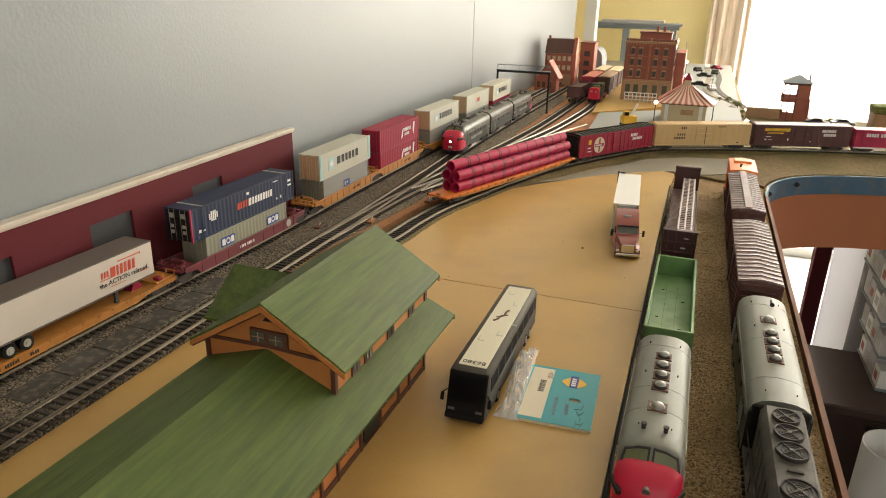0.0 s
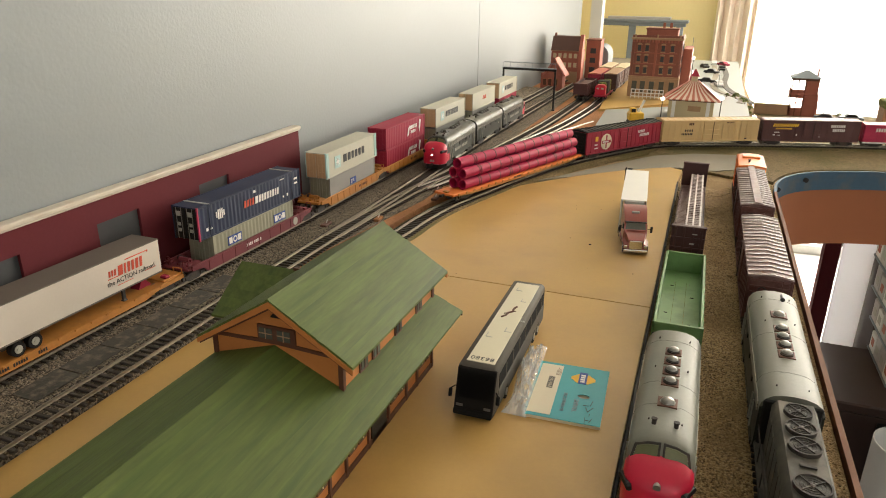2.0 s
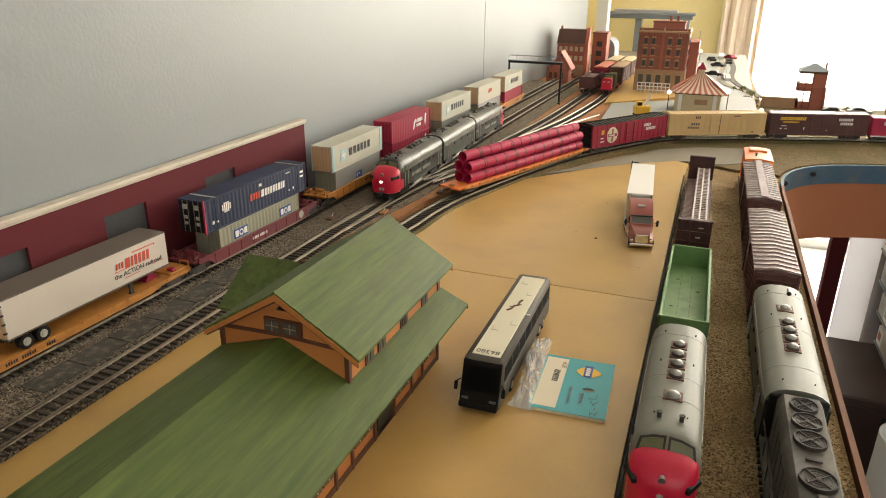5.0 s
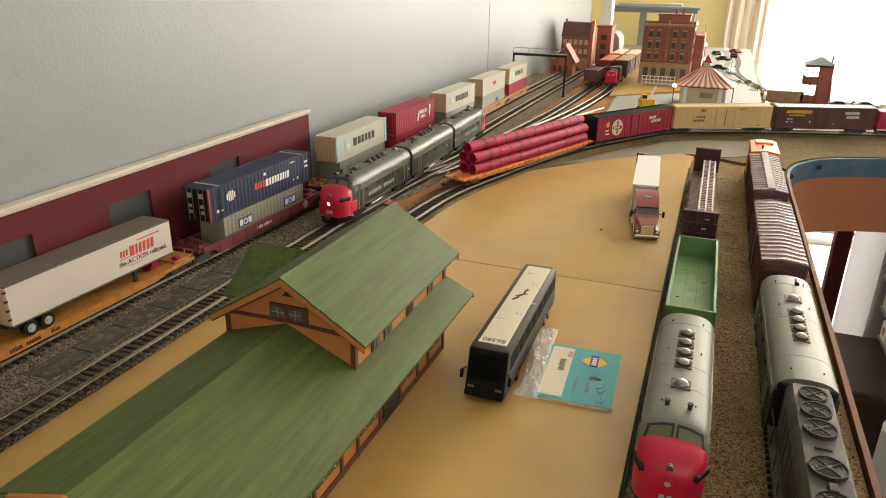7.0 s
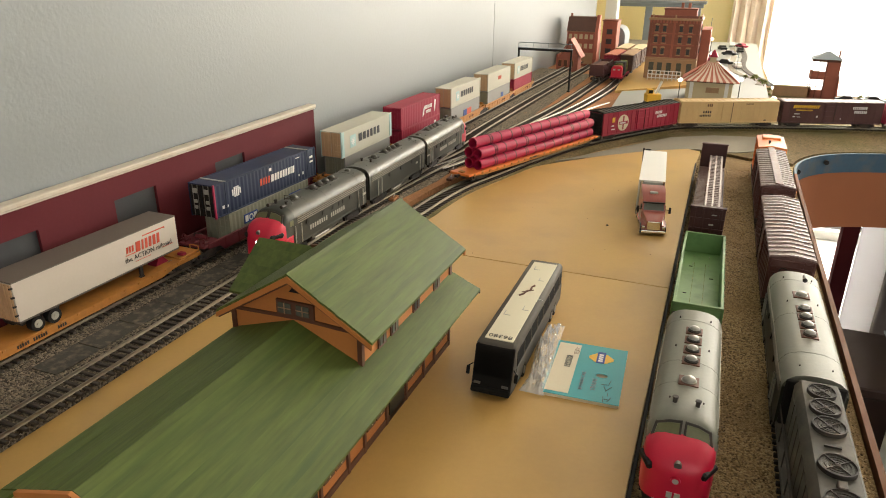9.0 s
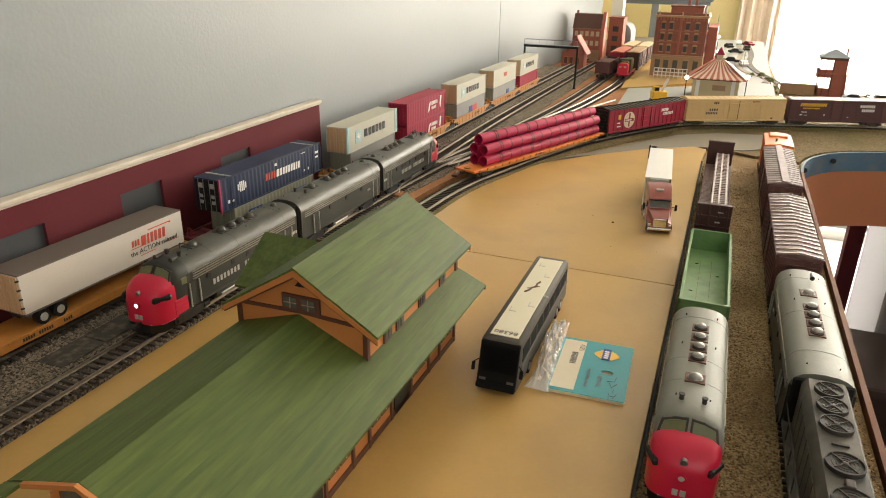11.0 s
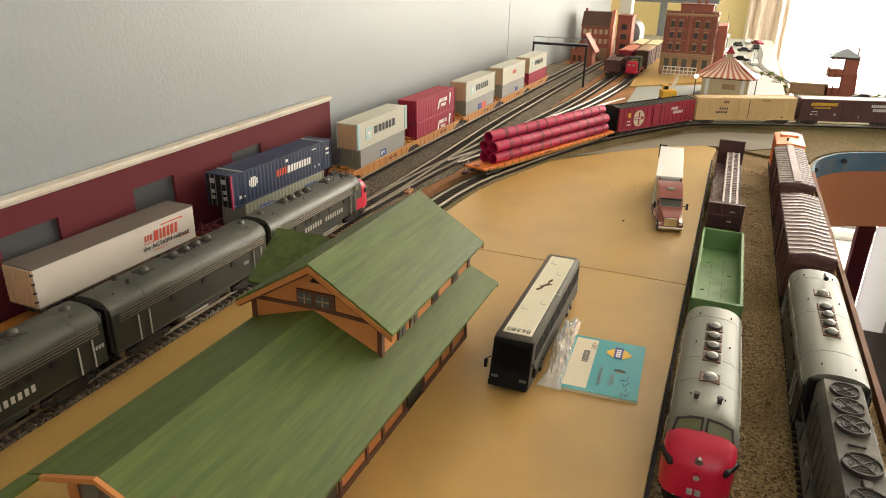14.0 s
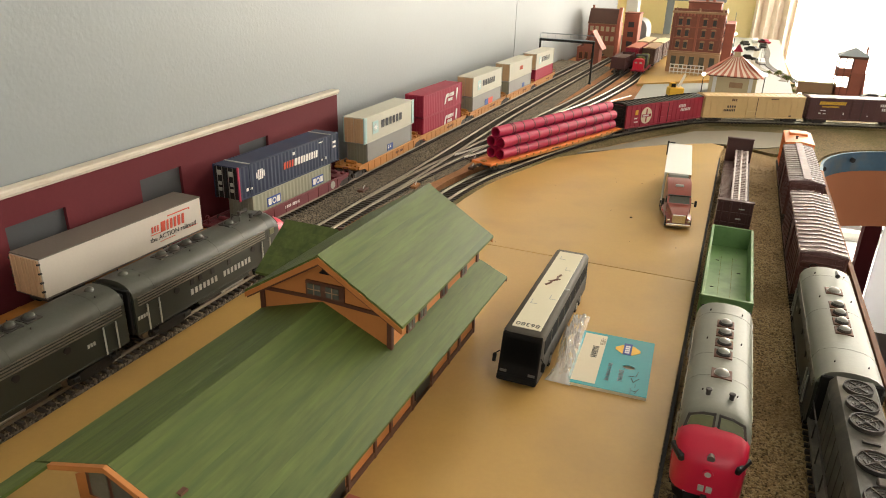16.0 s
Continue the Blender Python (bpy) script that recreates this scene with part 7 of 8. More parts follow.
def white_fence(m, n, pitch, h):
    f = thing("picket_fence", m, "small white railing before the brick building", "fence")
    for k in range(n):
        part("post", G().box(k * pitch, k * pitch + 0.0022, -0.001, 0.001, 0, h, 0.0003), M_white, f)
    for z in (h * 0.2, h * 0.55, h * 0.9):
        part("rail", G().box(0, (n - 1) * pitch + 0.0022, -0.0004, 0.0018, z, z + 0.0022), M_white, f)


white_fence(pose(-0.165, 1.472, 0.0095), 9, 0.0105, 0.026)


def row_house():
    b = thing("row_house", pose(-0.402, 1.75, 0.0035), "rust red brick house with dark roof against the wall", "building")
    w, d = 0.047, 0.075
    part("wall", G().box(-w, w, 0, d, 0, 0.105, 0.0006), M_brick2, b)
    part("roof", G().prism([(-0.004, 0.104), (0.018, 0.146), (d - 0.012, 0.146), (d, 0.104)], "x", -w - 0.001, w - 0.006), M_roofbrown, b)
    part("gable_wall", G().prism([(-0.006, 0.02), (-0.006, 0.110), (0.012, 0.152), (0.030, 0.152), (0.036, 0.02)], "x", w - 0.006, w + 0.004), M_stripeR, b)
    for z in (0.052, 0.080):
        for k in range(5):
            window_unit(b, -w + 0.006 + k * 0.0165, -w + 0.017 + k * 0.0165, -0.0012, 0.001, z, z + 0.016, M_cream2, M_stripeR)
    part("cornice", G().box(-w - 0.002, w - 0.006, -0.003, 0.001, 0.102, 0.106), M_stone, b)
    part("shop_front", G().box(-w + 0.004, w - 0.008, -0.0016, 0.001, 0.006, 0.040), M_stone, b)
    part("chimney", G().box(-w + 0.004, -w + 0.010, 0.02, 0.026, 0.14, 0.156), M_brick, b)


row_house()


def signal_shed():
    b = thing("track_shed", pose(-0.404, 1.58, 0.0035), "small orange red gabled shed by the tracks", "building")
    part("wall", G().box(-0.037, 0.028, 0, 0.05, 0, 0.048, 0.0005), M_brick2, b)
    part("gable", G().prism([(-0.022, 0.048), (0.028, 0.048), (0.003, 0.086)], "y", 0.0, 0.05), M_brick2, b)
    for s in (-1, 1):
        part("roof_slope", G().prism([(0.003, 0.094), (0.003 + s * 0.034, 0.044), (0.003 + s * 0.034, 0.0415), (0.003, 0.0915)], "y", -0.006, 0.056), M_stripeR, b)
    for x in (-0.030, -0.014, 0.004):
        window_unit(b, x, x + 0.011, -0.0012, 0.001, 0.014, 0.034, M_brown, M_orange)


signal_shed()


def gray_silo():
    b = thing("gray_shed", pose(-0.325, 1.95, 0.0035), "gray arched industrial shed behind the yard", "building")
    prof = [(-0.03, 0)] + [(-0.03 * math.cos(math.pi * i / 12), 0.075 + 0.035 * math.sin(math.pi * i / 12)) for i in range(13)] + [(0.03, 0)]
    part("shell", G().prism(prof, "y", 0, 0.12), M_graymetal, b)
    part("doorway", G().box(-0.012, 0.012, -0.0012, 0.001, 0.0, 0.055), M_greydoor, b)
    part("vent", G().cyl((0, -0.002, 0.085), (0, 0.001, 0.085), 0.008, 16), M_black, b)


gray_silo()
warehouse2 = thing("red_warehouse", pose(-0.335, 1.86, 0.0035), "rust red warehouse block behind the row house", "building")
part("wall", G().box(-0.022, 0.024, 0, 0.07, 0, 0.130, 0.0006), M_brick2, warehouse2)
part("roof_edge", G().box(-0.024, 0.026, -0.002, 0.072, 0.130, 0.134), M_brick, warehouse2)
for z in (0.03, 0.06, 0.09):
    part("window", G().box(-0.008, 0.010, -0.0012, 0.001, z, z + 0.016), M_greydoor, warehouse2)


def signal_bridge():
    b = thing("signal_bridge", pose(-0.322, 1.2, 0.0035), "black steel signal bridge over the wall tracks", "signal bridge")
    for x in (0.0, -0.130):
        part("leg", G().box(x - 0.0022, x + 0.0022, -0.002, 0.002, 0, 0.098, 0.0004), M_black, b)
        part("foot", G().box(x - 0.004, x + 0.004, -0.004, 0.004, 0, 0.003, 0.0005), M_black, b)
    part("beam", G().box(-0.1325, 0.0025, -0.002, 0.002, 0.094, 0.0995, 0.0004), M_black, b)
    for y in (-0.006, 0.006):
        part("handrail", G().wire([(-0.13, y, 0.112), (0.0, y, 0.112)], 0.0005, 6), M_graymetal, b)
    part("walkway", G().box(-0.132, 0.002, -0.0065, 0.0065, 0.0995, 0.1008), M_graymetal, b)
    for k in range(8):
        x = -0.13 + k * 0.0186
        part("rail_post", G().wire([(x, -0.006, 0.1), (x, -0.006, 0.112)], 0.0004, 5), M_graymetal, b)


signal_bridge()


def open_hopper(m, L, material, label):
    c = thing("hopper_car", m, label, "freight car", "far yard cars")
    h, w = L / 2, 0.0172
    for s in (-1, 1):
        sd = part("side", G().box(*sorted((s * (w - 0.0014), s * w)), -h, h, 0.012, 0.044, 0.0003), material, c)
        for k in range(9):
            y = -h + 0.003 + k * (L - 0.006) / 8
            part("side_post", G().box(*sorted((s * w, s * (w + 0.0012))), y - 0.001, y + 0.001, 0.012, 0.043), material, sd)
    for e in (-1, 1):
        part("end", G().box(-w, w, *sorted((e * (h - 0.0014), e * h)), 0.016, 0.044, 0.0003), material, c)
    part("load", G().box(-w + 0.0015, w - 0.0015, -h + 0.0015, h - 0.0015, 0.03, 0.038), M_roofbrown, c)
    part("hopper_bottom", G().prism([(-h + 0.02, 0.030), (h - 0.02, 0.030), (h - 0.035, 0.008), (-h + 0.035, 0.008)], "x", -0.012, 0.012), material, c)
    bogie_pair(c, h, 0.02)
    return c


open_hopper(on_track(TL1, 1.435, 0.0093), 0.150, M_spbrown, "dark red brown hopper car in the far yard")
sw = on_track(TL2, 1.455, 0.0091)
yl = thing("yard_locomotive", sw, "red nosed green hood locomotive in the far yard", "locomotive", "far yard cars")
part("hood", G().prism([(-0.011, 0.014), (-0.011, 0.040), (-0.008, 0.044), (0.008, 0.044), (0.011, 0.040), (0.011, 0.014)], "y", -0.050, 0.055), M_moss, yl)
part("nose", G().prism([(-0.0135, 0.010), (-0.0135, 0.036), (-0.009, 0.041), (0.009, 0.041), (0.0135, 0.036), (0.0135, 0.010)], "y", -0.072, -0.050), M_red, yl)
part("cab", G().box(-0.0155, 0.0155, -0.030, -0.006, 0.014, 0.048, 0.001), M_greydoor, yl)
part("front_window", G().box(-0.010, 0.010, -0.0308, -0.0295, 0.042, 0.0468), M_pane, yl)
part("walkway", G().box(-0.017, 0.017, -0.078, 0.062, 0.011, 0.014, 0.0005), M_redc, yl)
for x in (-0.006, 0.006):
    part("number_plate", G().box(x - 0.003, x + 0.003, -0.0726, -0.0718, 0.030, 0.034), M_letter, yl)
bogie(yl, -0.048)
bogie(yl, 0.045)
boxcar(on_track(TL1, 1.64, 0.0093), 0.165, 0.0345, 0.040, M_sfred, M_stripeR, M_sfred, "red roofed boxcar in the far yard", roof_ribs=False)
boxcar(on_track(TL2, 1.64, 0.0091), 0.165, 0.0345, 0.042, M_roofbrown, M_stone, M_roofbrown, "dark brown boxcar with tan roof in the far yard", roof_ribs=False)
boxcar(on_track(TL2, 1.83, 0.0091), 0.165, 0.0345, 0.042, M_roofbrown, M_cream2, M_roofbrown, "dark boxcar with pale roof in the far yard", roof_ribs=False)
boxcar(on_track(TL1, 1.83, 0.0093), 0.165, 0.0345, 0.042, M_stone, M_cream2, M_stone, "tan boxcar with pale roof in the far yard", roof_ribs=False)


def station():
    b = thing("town_station", pose(-0.002, 1.205, 0.0075), "cream station with striped terracotta hipped roof", "building")
    w, d = 0.050, 0.075
    part("wall", G().box(-w, w, 0, d, 0, 0.044, 0.0006), M_cream2, b)
    part("frieze", G().box(-w - 0.002, w + 0.002, -0.002, d + 0.002, 0.038, 0.044), M_brown, b)
    for x in (-0.042, 0.034):
        part("corner_panel", G().box(x, x + 0.008, -0.0012, 0.001, 0.0, 0.038), M_white, b)
    part("window_panel", G().box(-0.006, 0.022, -0.0012, 0.001, 0.016, 0.028), M_stone, b)
    ex, e0, e1, zt, ze = 0.063, -0.012, d + 0.012, 0.082, 0.043
    n = 18
    for i in range(n):
        a, c = -ex + 2 * ex * i / n, -ex + 2 * ex * (i + 1) / n
        ta, tc = a * 0.16, c * 0.16
        part("roof_stripe", G().loft([[(a, e0, ze), (c, e0, ze), (c, e0, ze - 0.002), (a, e0, ze - 0.002)], [(a * 0.55, d * 0.22, ze + (zt - ze) * 0.42), (c * 0.55, d * 0.22, ze + (zt - ze) * 0.42), (c * 0.55, d * 0.22, ze + (zt - ze) * 0.42 - 0.002), (a * 0.55, d * 0.22, ze + (zt - ze) * 0.42 - 0.002)], [(ta, d / 2 - 0.006, zt), (tc, d / 2 - 0.006, zt), (tc, d / 2 - 0.006, zt - 0.002), (ta, d / 2 - 0.006, zt - 0.002)]]), M_stripeR if i % 2 else M_stripeW, b)
    for s in (-1, 1):
        part("roof_end", G().loft([[(s * ex, e0, ze), (s * ex, e1, ze), (s * ex, e1, ze - 0.002), (s * ex, e0, ze - 0.002)], [(s * 0.010, d / 2 - 0.006, zt), (s * 0.010, d / 2 + 0.006, zt), (s * 0.010, d / 2 + 0.006, zt - 0.002), (s * 0.010, d / 2 - 0.006, zt - 0.002)]]), M_stripeR, b)
    part("roof_back", G().loft([[(-ex, e1, ze), (ex, e1, ze), (ex, e1, ze - 0.002), (-ex, e1, ze - 0.002)], [(-0.01, d / 2 + 0.006, zt), (0.01, d / 2 + 0.006, zt), (0.01, d / 2 + 0.006, zt - 0.002), (-0.01, d / 2 + 0.006, zt - 0.002)]]), M_stripeR, b)
    part("cupola", G().box(-0.007, 0.007, d / 2 - 0.007, d / 2 + 0.007, zt - 0.004, zt + 0.010, 0.0008), M_cream2, b)
    part("cupola_roof", G().loft([[(-0.010, d / 2 - 0.010, zt + 0.010), (0.010, d / 2 - 0.010, zt + 0.010), (0.010, d / 2 + 0.010, zt + 0.010), (-0.010, d / 2 + 0.010, zt + 0.010)], [(-0.001, d / 2 - 0.001, zt + 0.026), (0.001, d / 2 - 0.001, zt + 0.026), (0.001, d / 2 + 0.001, zt + 0.026), (-0.001, d / 2 + 0.001, zt + 0.026)]]), M_redc, b)


station()


def signal_tower():
    b = thing("signal_tower", pose(0.254, 1.42, -0.0028), "rust red two storey signal tower with open windows", "building")
    w, d = 0.030, 0.045
    H1, H2 = 0.052, 0.092
    # walls as posts and panels, so that daylight shows through the openings
    part("back_wall", G().box(0.004, w, d - 0.002, d, 0, H2), M_brick2, b)
    part("side_wall", G().box(w - 0.002, w, 0, d, 0, H2), M_brick2, b)
    part("front_panel", G().box(0.002, w, 0, 0.002, 0, H2), M_brick2, b)
    for z0, z1 in ((0, 0.020), (0.044, 0.064)):
        part("sill_wall", G().box(-w, 0.002, 0, 0.002, z0, z1), M_brick2, b)
        part("sill_wall", G().box(-w, -w + 0.002, 0.002, d, z0, z1), M_brick2, b)
    for x in (-w, -0.016, -0.0005):
        part("post", G().box(x, x + 0.0022, 0, 0.002, 0, H2), M_brown, b)
    part("post", G().box(-w, -w + 0.0022, d - 0.002, d, 0, H2), M_brown, b)
    part("upper_rail", G().box(-w, w, -0.0006, 0.002, H2 - 0.006, H2).box(-w, -w + 0.002, 0, d, H2 - 0.006, H2), M_brown, b)
    part("floor_band", G().box(-w - 0.0008, w + 0.0008, -0.0008, d + 0.0008, H1, H1 + 0.003, 0.0005), M_brick2, b)
    part("roof", G().loft([[(-w - 0.005, -0.005, H2), (w + 0.005, -0.005, H2), (w + 0.005, d + 0.005, H2), (-w - 0.005, d + 0.005, H2)], [(-0.002, d / 2 - 0.002, H2 + 0.018), (0.004, d / 2 - 0.002, H2 + 0.018), (0.004, d / 2 + 0.002, H2 + 0.018), (-0.002, d / 2 + 0.002, H2 + 0.018)]]), M_graymetal, b)
    part("chimney", G().box(0.024, 0.028, 0.02, 0.024, H2 + 0.002, H2 + 0.022), M_brick, b)
    part("stair", G().prism([(-0.002, 0.0), (0.006, 0.0), (0.034, H1), (0.026, H1)], "x", w + 0.001, w + 0.006), M_brick2, b)


signal_tower()


def lamp_post(x, y, h, z=0.0075):
    b = thing("street_lamp", pose(x, y, z), "black street lamp with lit white globe", "street lamp", "town lamps")
    part("post", G().cyl((0, 0, 0), (0, 0, h), 0.0009, 8).cyl((0, 0, 0), (0, 0, 0.004), 0.002, 10), M_black, b)
    secs = []
    for j in range(7):
        a = math.pi * j / 6 * 0.98 + 0.03
        secs.append([(0.0045 * math.sin(a) * math.cos(2 * math.pi * i / 12), 0.0045 * math.sin(a) * math.sin(2 * math.pi * i / 12), h + 0.0040 - 0.0045 * math.cos(a)) for i in range(12)])
    part("globe", G().loft(secs), M_globe, b, smooth=90)


lamp_post(-0.064, 1.165, 0.042)
lamp_post(0.062, 1.185, 0.048)
lamp_post(-0.019, 1.75, 0.089)
lamp_post(-0.016, 1.76, 0.047)
lamp_post(0.127, 1.075, 0.038, -0.0028)


def mast(x, y, h):
    b = thing("signal_mast", pose(x, y, 0.0075), "thin gray antenna mast in the town", "mast")
    part("pole", G().cyl((0, 0, 0), (0, 0, h), 0.0008, 6), M_graymetal, b)
    part("crossarm", G().box(-0.005, 0.005, -0.0005, 0.0005, h * 0.8, h * 0.8 + 0.001), M_graymetal, b)


mast(-0.027, 1.78, 0.150)
mast(0.062, 1.80, 0.050)


def toy_car(m, material, label):
    c = thing("toy_car", m, label, "car", "town vehicles")
    prof = [(-0.026, 0.003), (-0.026, 0.009), (-0.014, 0.010), (-0.008, 0.0165), (0.010, 0.0165), (0.016, 0.011), (0.026, 0.010), (0.026, 0.003)]
    part("body", G().prism(prof, "x", -0.010, 0.010), material, c)
    part("window_band", G().prism([(-0.0135, 0.0105), (-0.008, 0.0158), (0.010, 0.0158), (0.0155, 0.0112)], "x", -0.0103, 0.0103), M_black, c)
    for s in (-1, 1):
        for y in (-0.016, 0.016):
            part("tyre", G().cyl((s * 0.008, y, 0.0036), (s * 0.0105, y, 0.0036), 0.0036, 12), M_black, c)


for x, y, a, ma_, lab in ((0.014, 2.491, 20, M_black, "black toy car on the town street"), (0.041, 2.282, 70, M_greydoor, "dark gray toy car on the town street"), (0.077, 2.413, 5, M_black, "black toy car parked on the town street"), (0.027, 1.974, 85, M_black, "black toy car crossing the town street"), (-0.030, 1.98, 15, M_redc, "dark red toy car on the town street"), (0.065, 1.883, 10, M_white, "white toy car on the town street"), (0.085, 2.62, 40, M_redc, "red toy car far down the street"), (0.050, 2.66, 0, M_white, "white toy car far down the street")):
    toy_car(pose(x, y, 0.0075, 0, 0, a), ma_, lab)
for x, y, a, ma_ in ((0.305, 1.375, 80, M_greydoor), (0.362, 1.395, 95, M_graymetal)):
    toy_car(pose(x, y, -0.0028, 0, 0, a), ma_, "gray toy car parked by the signal tower")


def crane():
    c = thing("yellow_excavator", pose(-0.113, 1.085, 0.0075, 0, 0, 20), "yellow construction machine with raised white arm", "excavator")
    part("body", G().box(-0.016, 0.016, -0.012, 0.014, 0.006, 0.024, 0.002), M_yelL, c)
    part("cab", G().box(-0.014, -0.002, -0.010, 0.006, 0.024, 0.034, 0.001), M_yelL, c)
    for s in (-1, 1):
        part("crawler", G().box(s * 0.013 - 0.004, s * 0.013 + 0.004, -0.016, 0.016, 0, 0.007, 0.003), M_under, c)
    part("arm", G().prism([(0.003, 0.024), (0.008, 0.024), (0.018, 0.050), (0.014, 0.052)], "y", -0.002, 0.002), M_white, c)
    part("window", G().box(-0.0125, -0.0035, -0.0106, -0.0095, 0.0255, 0.0325), M_black, c)


crane()
retaining = thing("retaining_wall", pose(0.188, 1.42, -0.0028), "tan retaining wall beside the signal tower", "wall")
part("face", G().box(-0.042, 0.042, 0, 0.006, 0, 0.024, 0.0006), M_stone, retaining)
part("coping", G().box(-0.043, 0.043, -0.001, 0.007, 0.024, 0.0265, 0.0006), M_cream2, retaining)
# looped road on the town board
for off, nm in ((0.0, "loop_road"), (-0.035, "loop_road")):
    lp = spline([(0.085 + off, 2.60), (0.092 + off, 2.25), (0.082 + off, 1.95), (0.100 + off, 1.75), (0.135 + off * 0.4, 1.60), (0.150 + off, 1.50)], 0.02)
    secs = []
    for i, p in enumerate(lp):
        dd = (lp[min(i + 1, len(lp) - 1)] - lp[max(i - 1, 0)]).normalized()
        nn = Vector((dd.y, -dd.x)) * 0.009
        secs.append([(p.x - nn.x, p.y - nn.y, 0.007), (p.x + nn.x, p.y + nn.y, 0.007), (p.x + nn.x, p.y + nn.y, 0.0092 + off * 0.01), (p.x - nn.x, p.y - nn.y, 0.0092 + off * 0.01)])
    tagged(part(nm, G().loft(secs), M_asphalt if off == 0 else M_concrete), "narrow gray road strip curving through the town", "road", kind="structure")


def shrub(x, y, z, r, seed):
    rr = random.Random(seed)
    b = thing("shrub", pose(x, y, z), "small yellow green foliage clump beside the street", "shrub", "town shrubs")
    part("stem", G().cyl((0, 0, 0), (0, 0, r), 0.0012, 6, 0.0006), M_brown, b)
    g = G()
    for _ in range(90):
        a, e, q = rr.uniform(0, 6.3), rr.uniform(-0.2, 1.5), r * rr.uniform(0.35, 1.0)
        c = Vector((q * math.cos(a) * math.cos(e), q * math.sin(a) * math.cos(e), r * 0.6 + q * 0.8 * math.sin(e)))
        s = r * rr.uniform(0.12, 0.24)
        u = Vector((rr.uniform(-1, 1), rr.uniform(-1, 1), rr.uniform(-1, 1))).normalized() * s
        v = u.orthogonal().normalized() * s * 0.7
        g.add([c + u, c + v, c - u, c - v, c + u.cross(v).normalized() * s * 0.4], [(0, 1, 4), (1, 2, 4), (2, 3, 4), (3, 0, 4), (0, 3, 2, 1)])
    part("foliage", g, M_moss, b)


for k, (x, y, r) in enumerate(((0.108, 1.60, 0.012), (0.128, 1.50, 0.011), (0.122, 1.55, 0.009), (0.140, 1.47, 0.009), (0.085, 1.63, 0.008), (0.34, 1.42, 0.010), (0.10, 1.42, 0.007), (0.135, 1.38, 0.008))):
    shrub(x, y, 0.0075 if x < 0.14 and y > 1.45 else -0.0028, r, k)
far_block = thing("brown_block_building", pose(0.47, 1.34, -0.0028), "brown block building with dark green roof", "building")
part("wall", G().box(-0.055, 0.055, 0, 0.06, 0, 0.040, 0.0006), M_stone, far_block)
part("roof", G().box(-0.058, 0.058, -0.003, 0.063, 0.040, 0.058, 0.003), M_moss, far_block)
bundle = thing("lumber_bundle", pose(-0.205, 0.735, 0.0035, 0, 0, -32), "pale yellow lumber bundle lying behind the pipe car", "lumber")
for k in range(5):
    part("plank", G().box(-0.012 + k * 0.005, -0.0076 + k * 0.005, -0.07 - 0.004 * (k % 2), 0.075, 0, 0.020 + 0.003 * (k % 3), 0.0006), M_cream2, bundle)
# loose stock rails laid along the ladder
for k, (x0, y0, x1, y1) in enumerate(((-0.318, 0.60, -0.215, 1.00), (-0.300, 0.72, -0.20, 1.05), (-0.322, 0.53, -0.262, 0.80), (-0.300, 0.62, -0.225, 0.92))):
    d2 = thing("loose_rail", pose(0, 0, 0.0098), "window-lit length of loose rail lying across the ties", "rail", "loose rails")
    part("bar", G().cyl((x0, y0, 0.0004), (x1, y1, 0.0004), 0.0013, 8), M_litrail, d2)
for k, (x, y) in enumerate(((-0.392, 0.20), (-0.343, 0.245), (-0.322, 0.40), (-0.30, 0.43), (-0.31, 0.36))):
    sm = thing("turnout_motor", pose(x, y, 0.0042, 0, 0, 4), "small brown turnout lever box beside the ties", "lever", "turnout levers")
    part("base", G().box(-0.004, 0.004, -0.009, 0.009, 0, 0.0035, 0.0008), M_brown if k % 2 == 0 else M_cork, sm)
    part("lever", G().cyl((0, 0, 0.003), (0.001, 0.002, 0.007), 0.0006, 6), M_whiteL, sm)


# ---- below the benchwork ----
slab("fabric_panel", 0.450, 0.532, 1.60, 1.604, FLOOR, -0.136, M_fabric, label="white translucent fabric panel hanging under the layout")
slab("door_jamb", 0.405, 0.446, 1.60, 1.64, FLOOR, -0.136, M_maroon, label="dark maroon door jamb under the layout")
cabinet = thing("storage_cabinet", pose(0.535, 1.46, FLOOR), "dark brown wooden cabinet under the layout", "cabinet")
part("carcass", G().box(0, 0.55, 0, 0.45, 0, 0.76, 0.004), M_darkwood, cabinet)
part("plinth", G().box(-0.004, 0.55, -0.006, 0.45, 0, 0.05, 0.002), M_darkwood, cabinet)
chest = thing("low_chest", pose(0.395, 1.10, FLOOR), "low dark brown chest standing on the carpet", "chest")
part("box", G().box(0, 0.62, 0, 0.30, 0, 0.30, 0.004), M_darkwood, chest)
part("lid", G().box(-0.006, 0.626, -0.006, 0.306, 0.30, 0.325, 0.004), M_darkwood, chest)
part("drawer_gap", G().box(0.10, 0.30, -0.002, 0.002, 0.20, 0.285), M_black, chest)
rack = thing("box_rack", pose(0.465, 1.20, -0.595), "metal rack filled with pale boxes", "shelf")
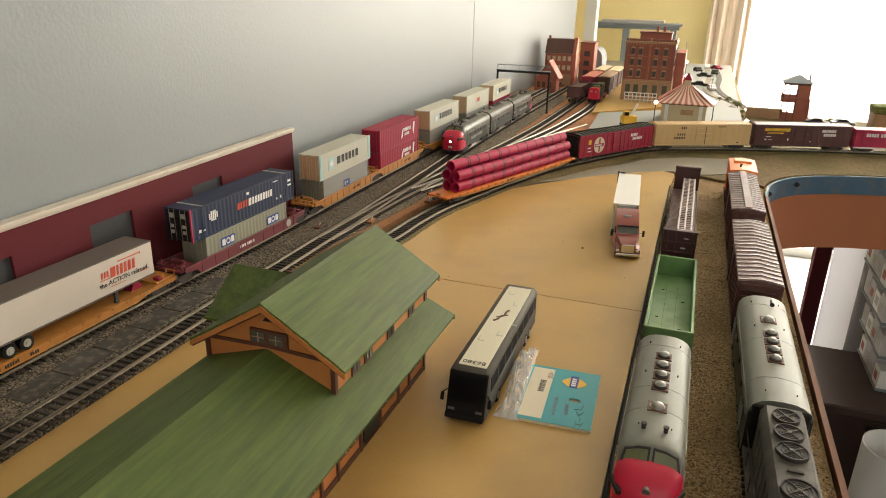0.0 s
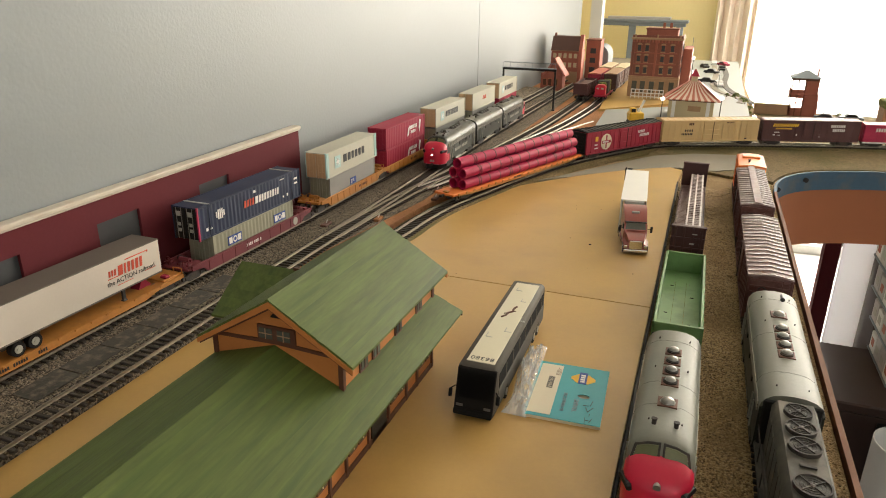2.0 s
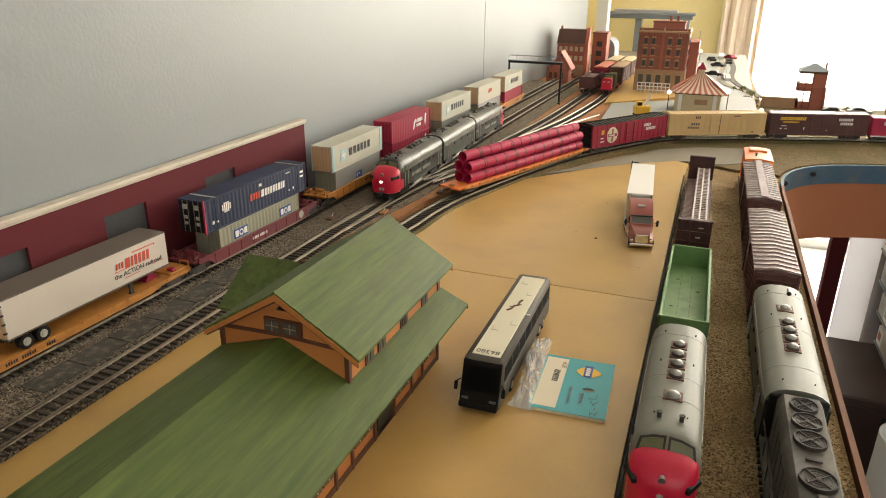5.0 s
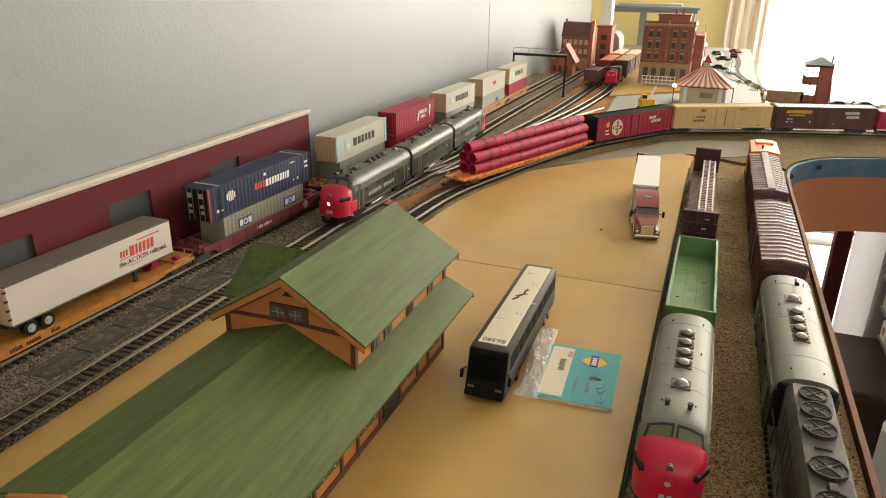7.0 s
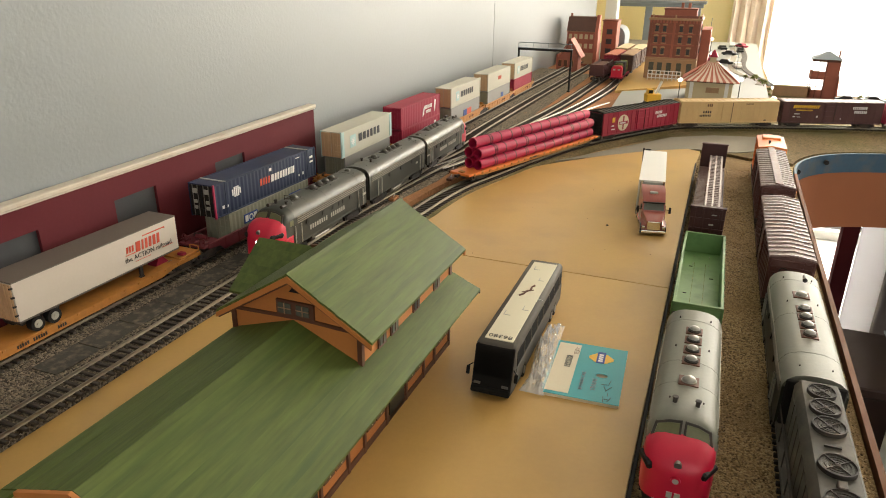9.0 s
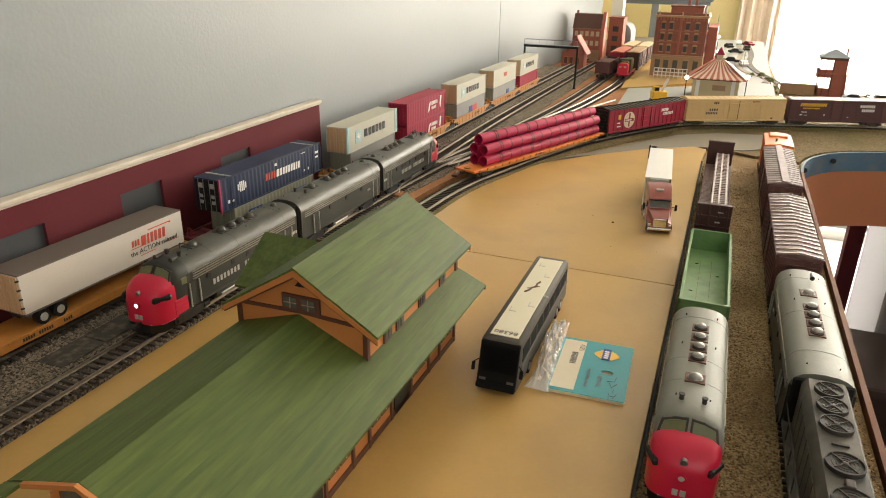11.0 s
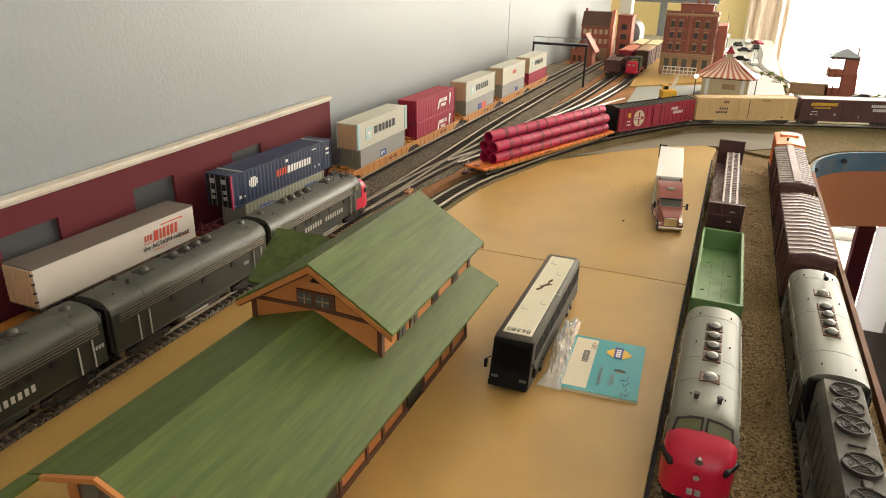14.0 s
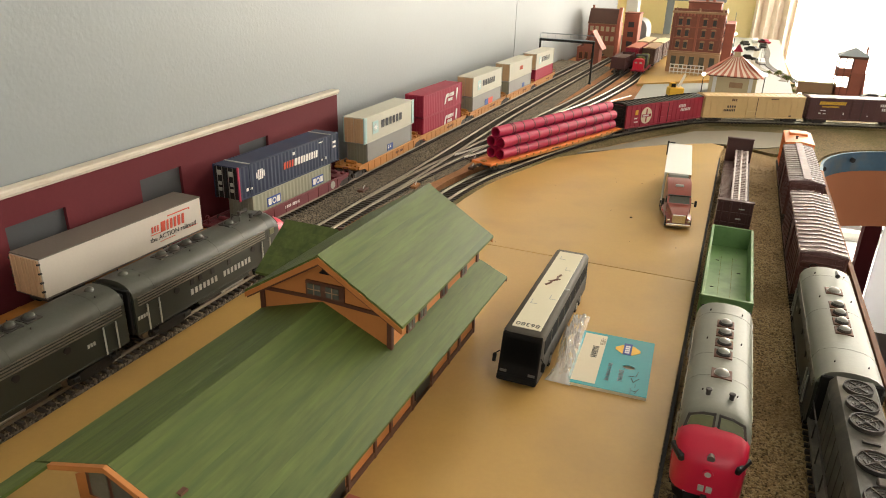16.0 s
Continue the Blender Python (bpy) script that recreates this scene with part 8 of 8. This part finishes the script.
for k in range(5):
    z = k * 0.085
    x = 0.055 - k * 0.012
    part("tray", G().box(x, x + 0.35, 0.0, 0.22, z, z + 0.006, 0.001), M_graymetal, rack)
part("upright", G().box(0.34, 0.36, 0.0, 0.02, 0, 0.43).box(0.34, 0.36, 0.20, 0.22, 0, 0.43), M_graymetal, rack)
for k in range(5):
    z = k * 0.085 + 0.006
    x = 0.055 - k * 0.012
    for j in range(4):
        bx = thing("cardboard_box", pose(0.465 + x + 0.002, 1.203 + j * 0.053, -0.595 + z), "pale lidded cardboard box on metal rack", "box", "boxes on rack")
        part("tray", G().box(0, 0.20, 0, 0.049, 0, 0.048 + 0.006 * ((j + k) % 3), 0.0015), M_paper if (j + k) % 3 else M_white, bx)
        part("end_label", G().box(-0.0006, 0.0, 0.012, 0.037, 0.015, 0.035), M_stripeR if (j + 2 * k) % 3 == 0 else M_letter, bx)
bin_ = thing("waste_bin", pose(0.515, 0.935, FLOOR), "white cylindrical waste bin on the floor", "bin")
part("shell", G().tube((0, 0, 0), (0, 0, 0.34), 0.068, 0.065, 32), M_white, bin_)
part("bottom", G().cyl((0, 0, 0.004), (0, 0, 0.008), 0.066, 32), M_white, bin_)
for x, y in ((0.10, 0.9), (-0.40, 0.5), (0.10, -0.9), (0.12, 2.7)):
    leg = thing("bench_leg", pose(x, y, FLOOR), "square wooden benchwork leg", "leg", "bench legs")
    part("post", G().box(-0.02, 0.02, -0.02, 0.02, 0, -FLOOR - 0.030, 0.003), M_ply, leg)


# ---- what moves ----
# place along the main track of the joint behind the first locomotive
JOINT = [(0, 0.812), (0.5, 0.776), (1, 0.744), (2, 0.681), (3, 0.612), (4, 0.541), (5.5, 0.431), (7, 0.322), (8, 0.251), (9, 0.180), (10.2, 0.088), (11.5, -0.013), (12.5, -0.092), (13, -0.134), (14.5, -0.257), (16, -0.380)]


def motions():
    for ob, off, turn in zip(LOCOS, (-0.088, 0.088, 0.264), (0, 0, 180)):
        rows = []
        for t, y in JOINT:
            x, a = along(T2, y + off)
            rows.append((t, pose(x, y + off, ZL, 0, 0, a + turn)))
        walk(ob, rows)


motions()
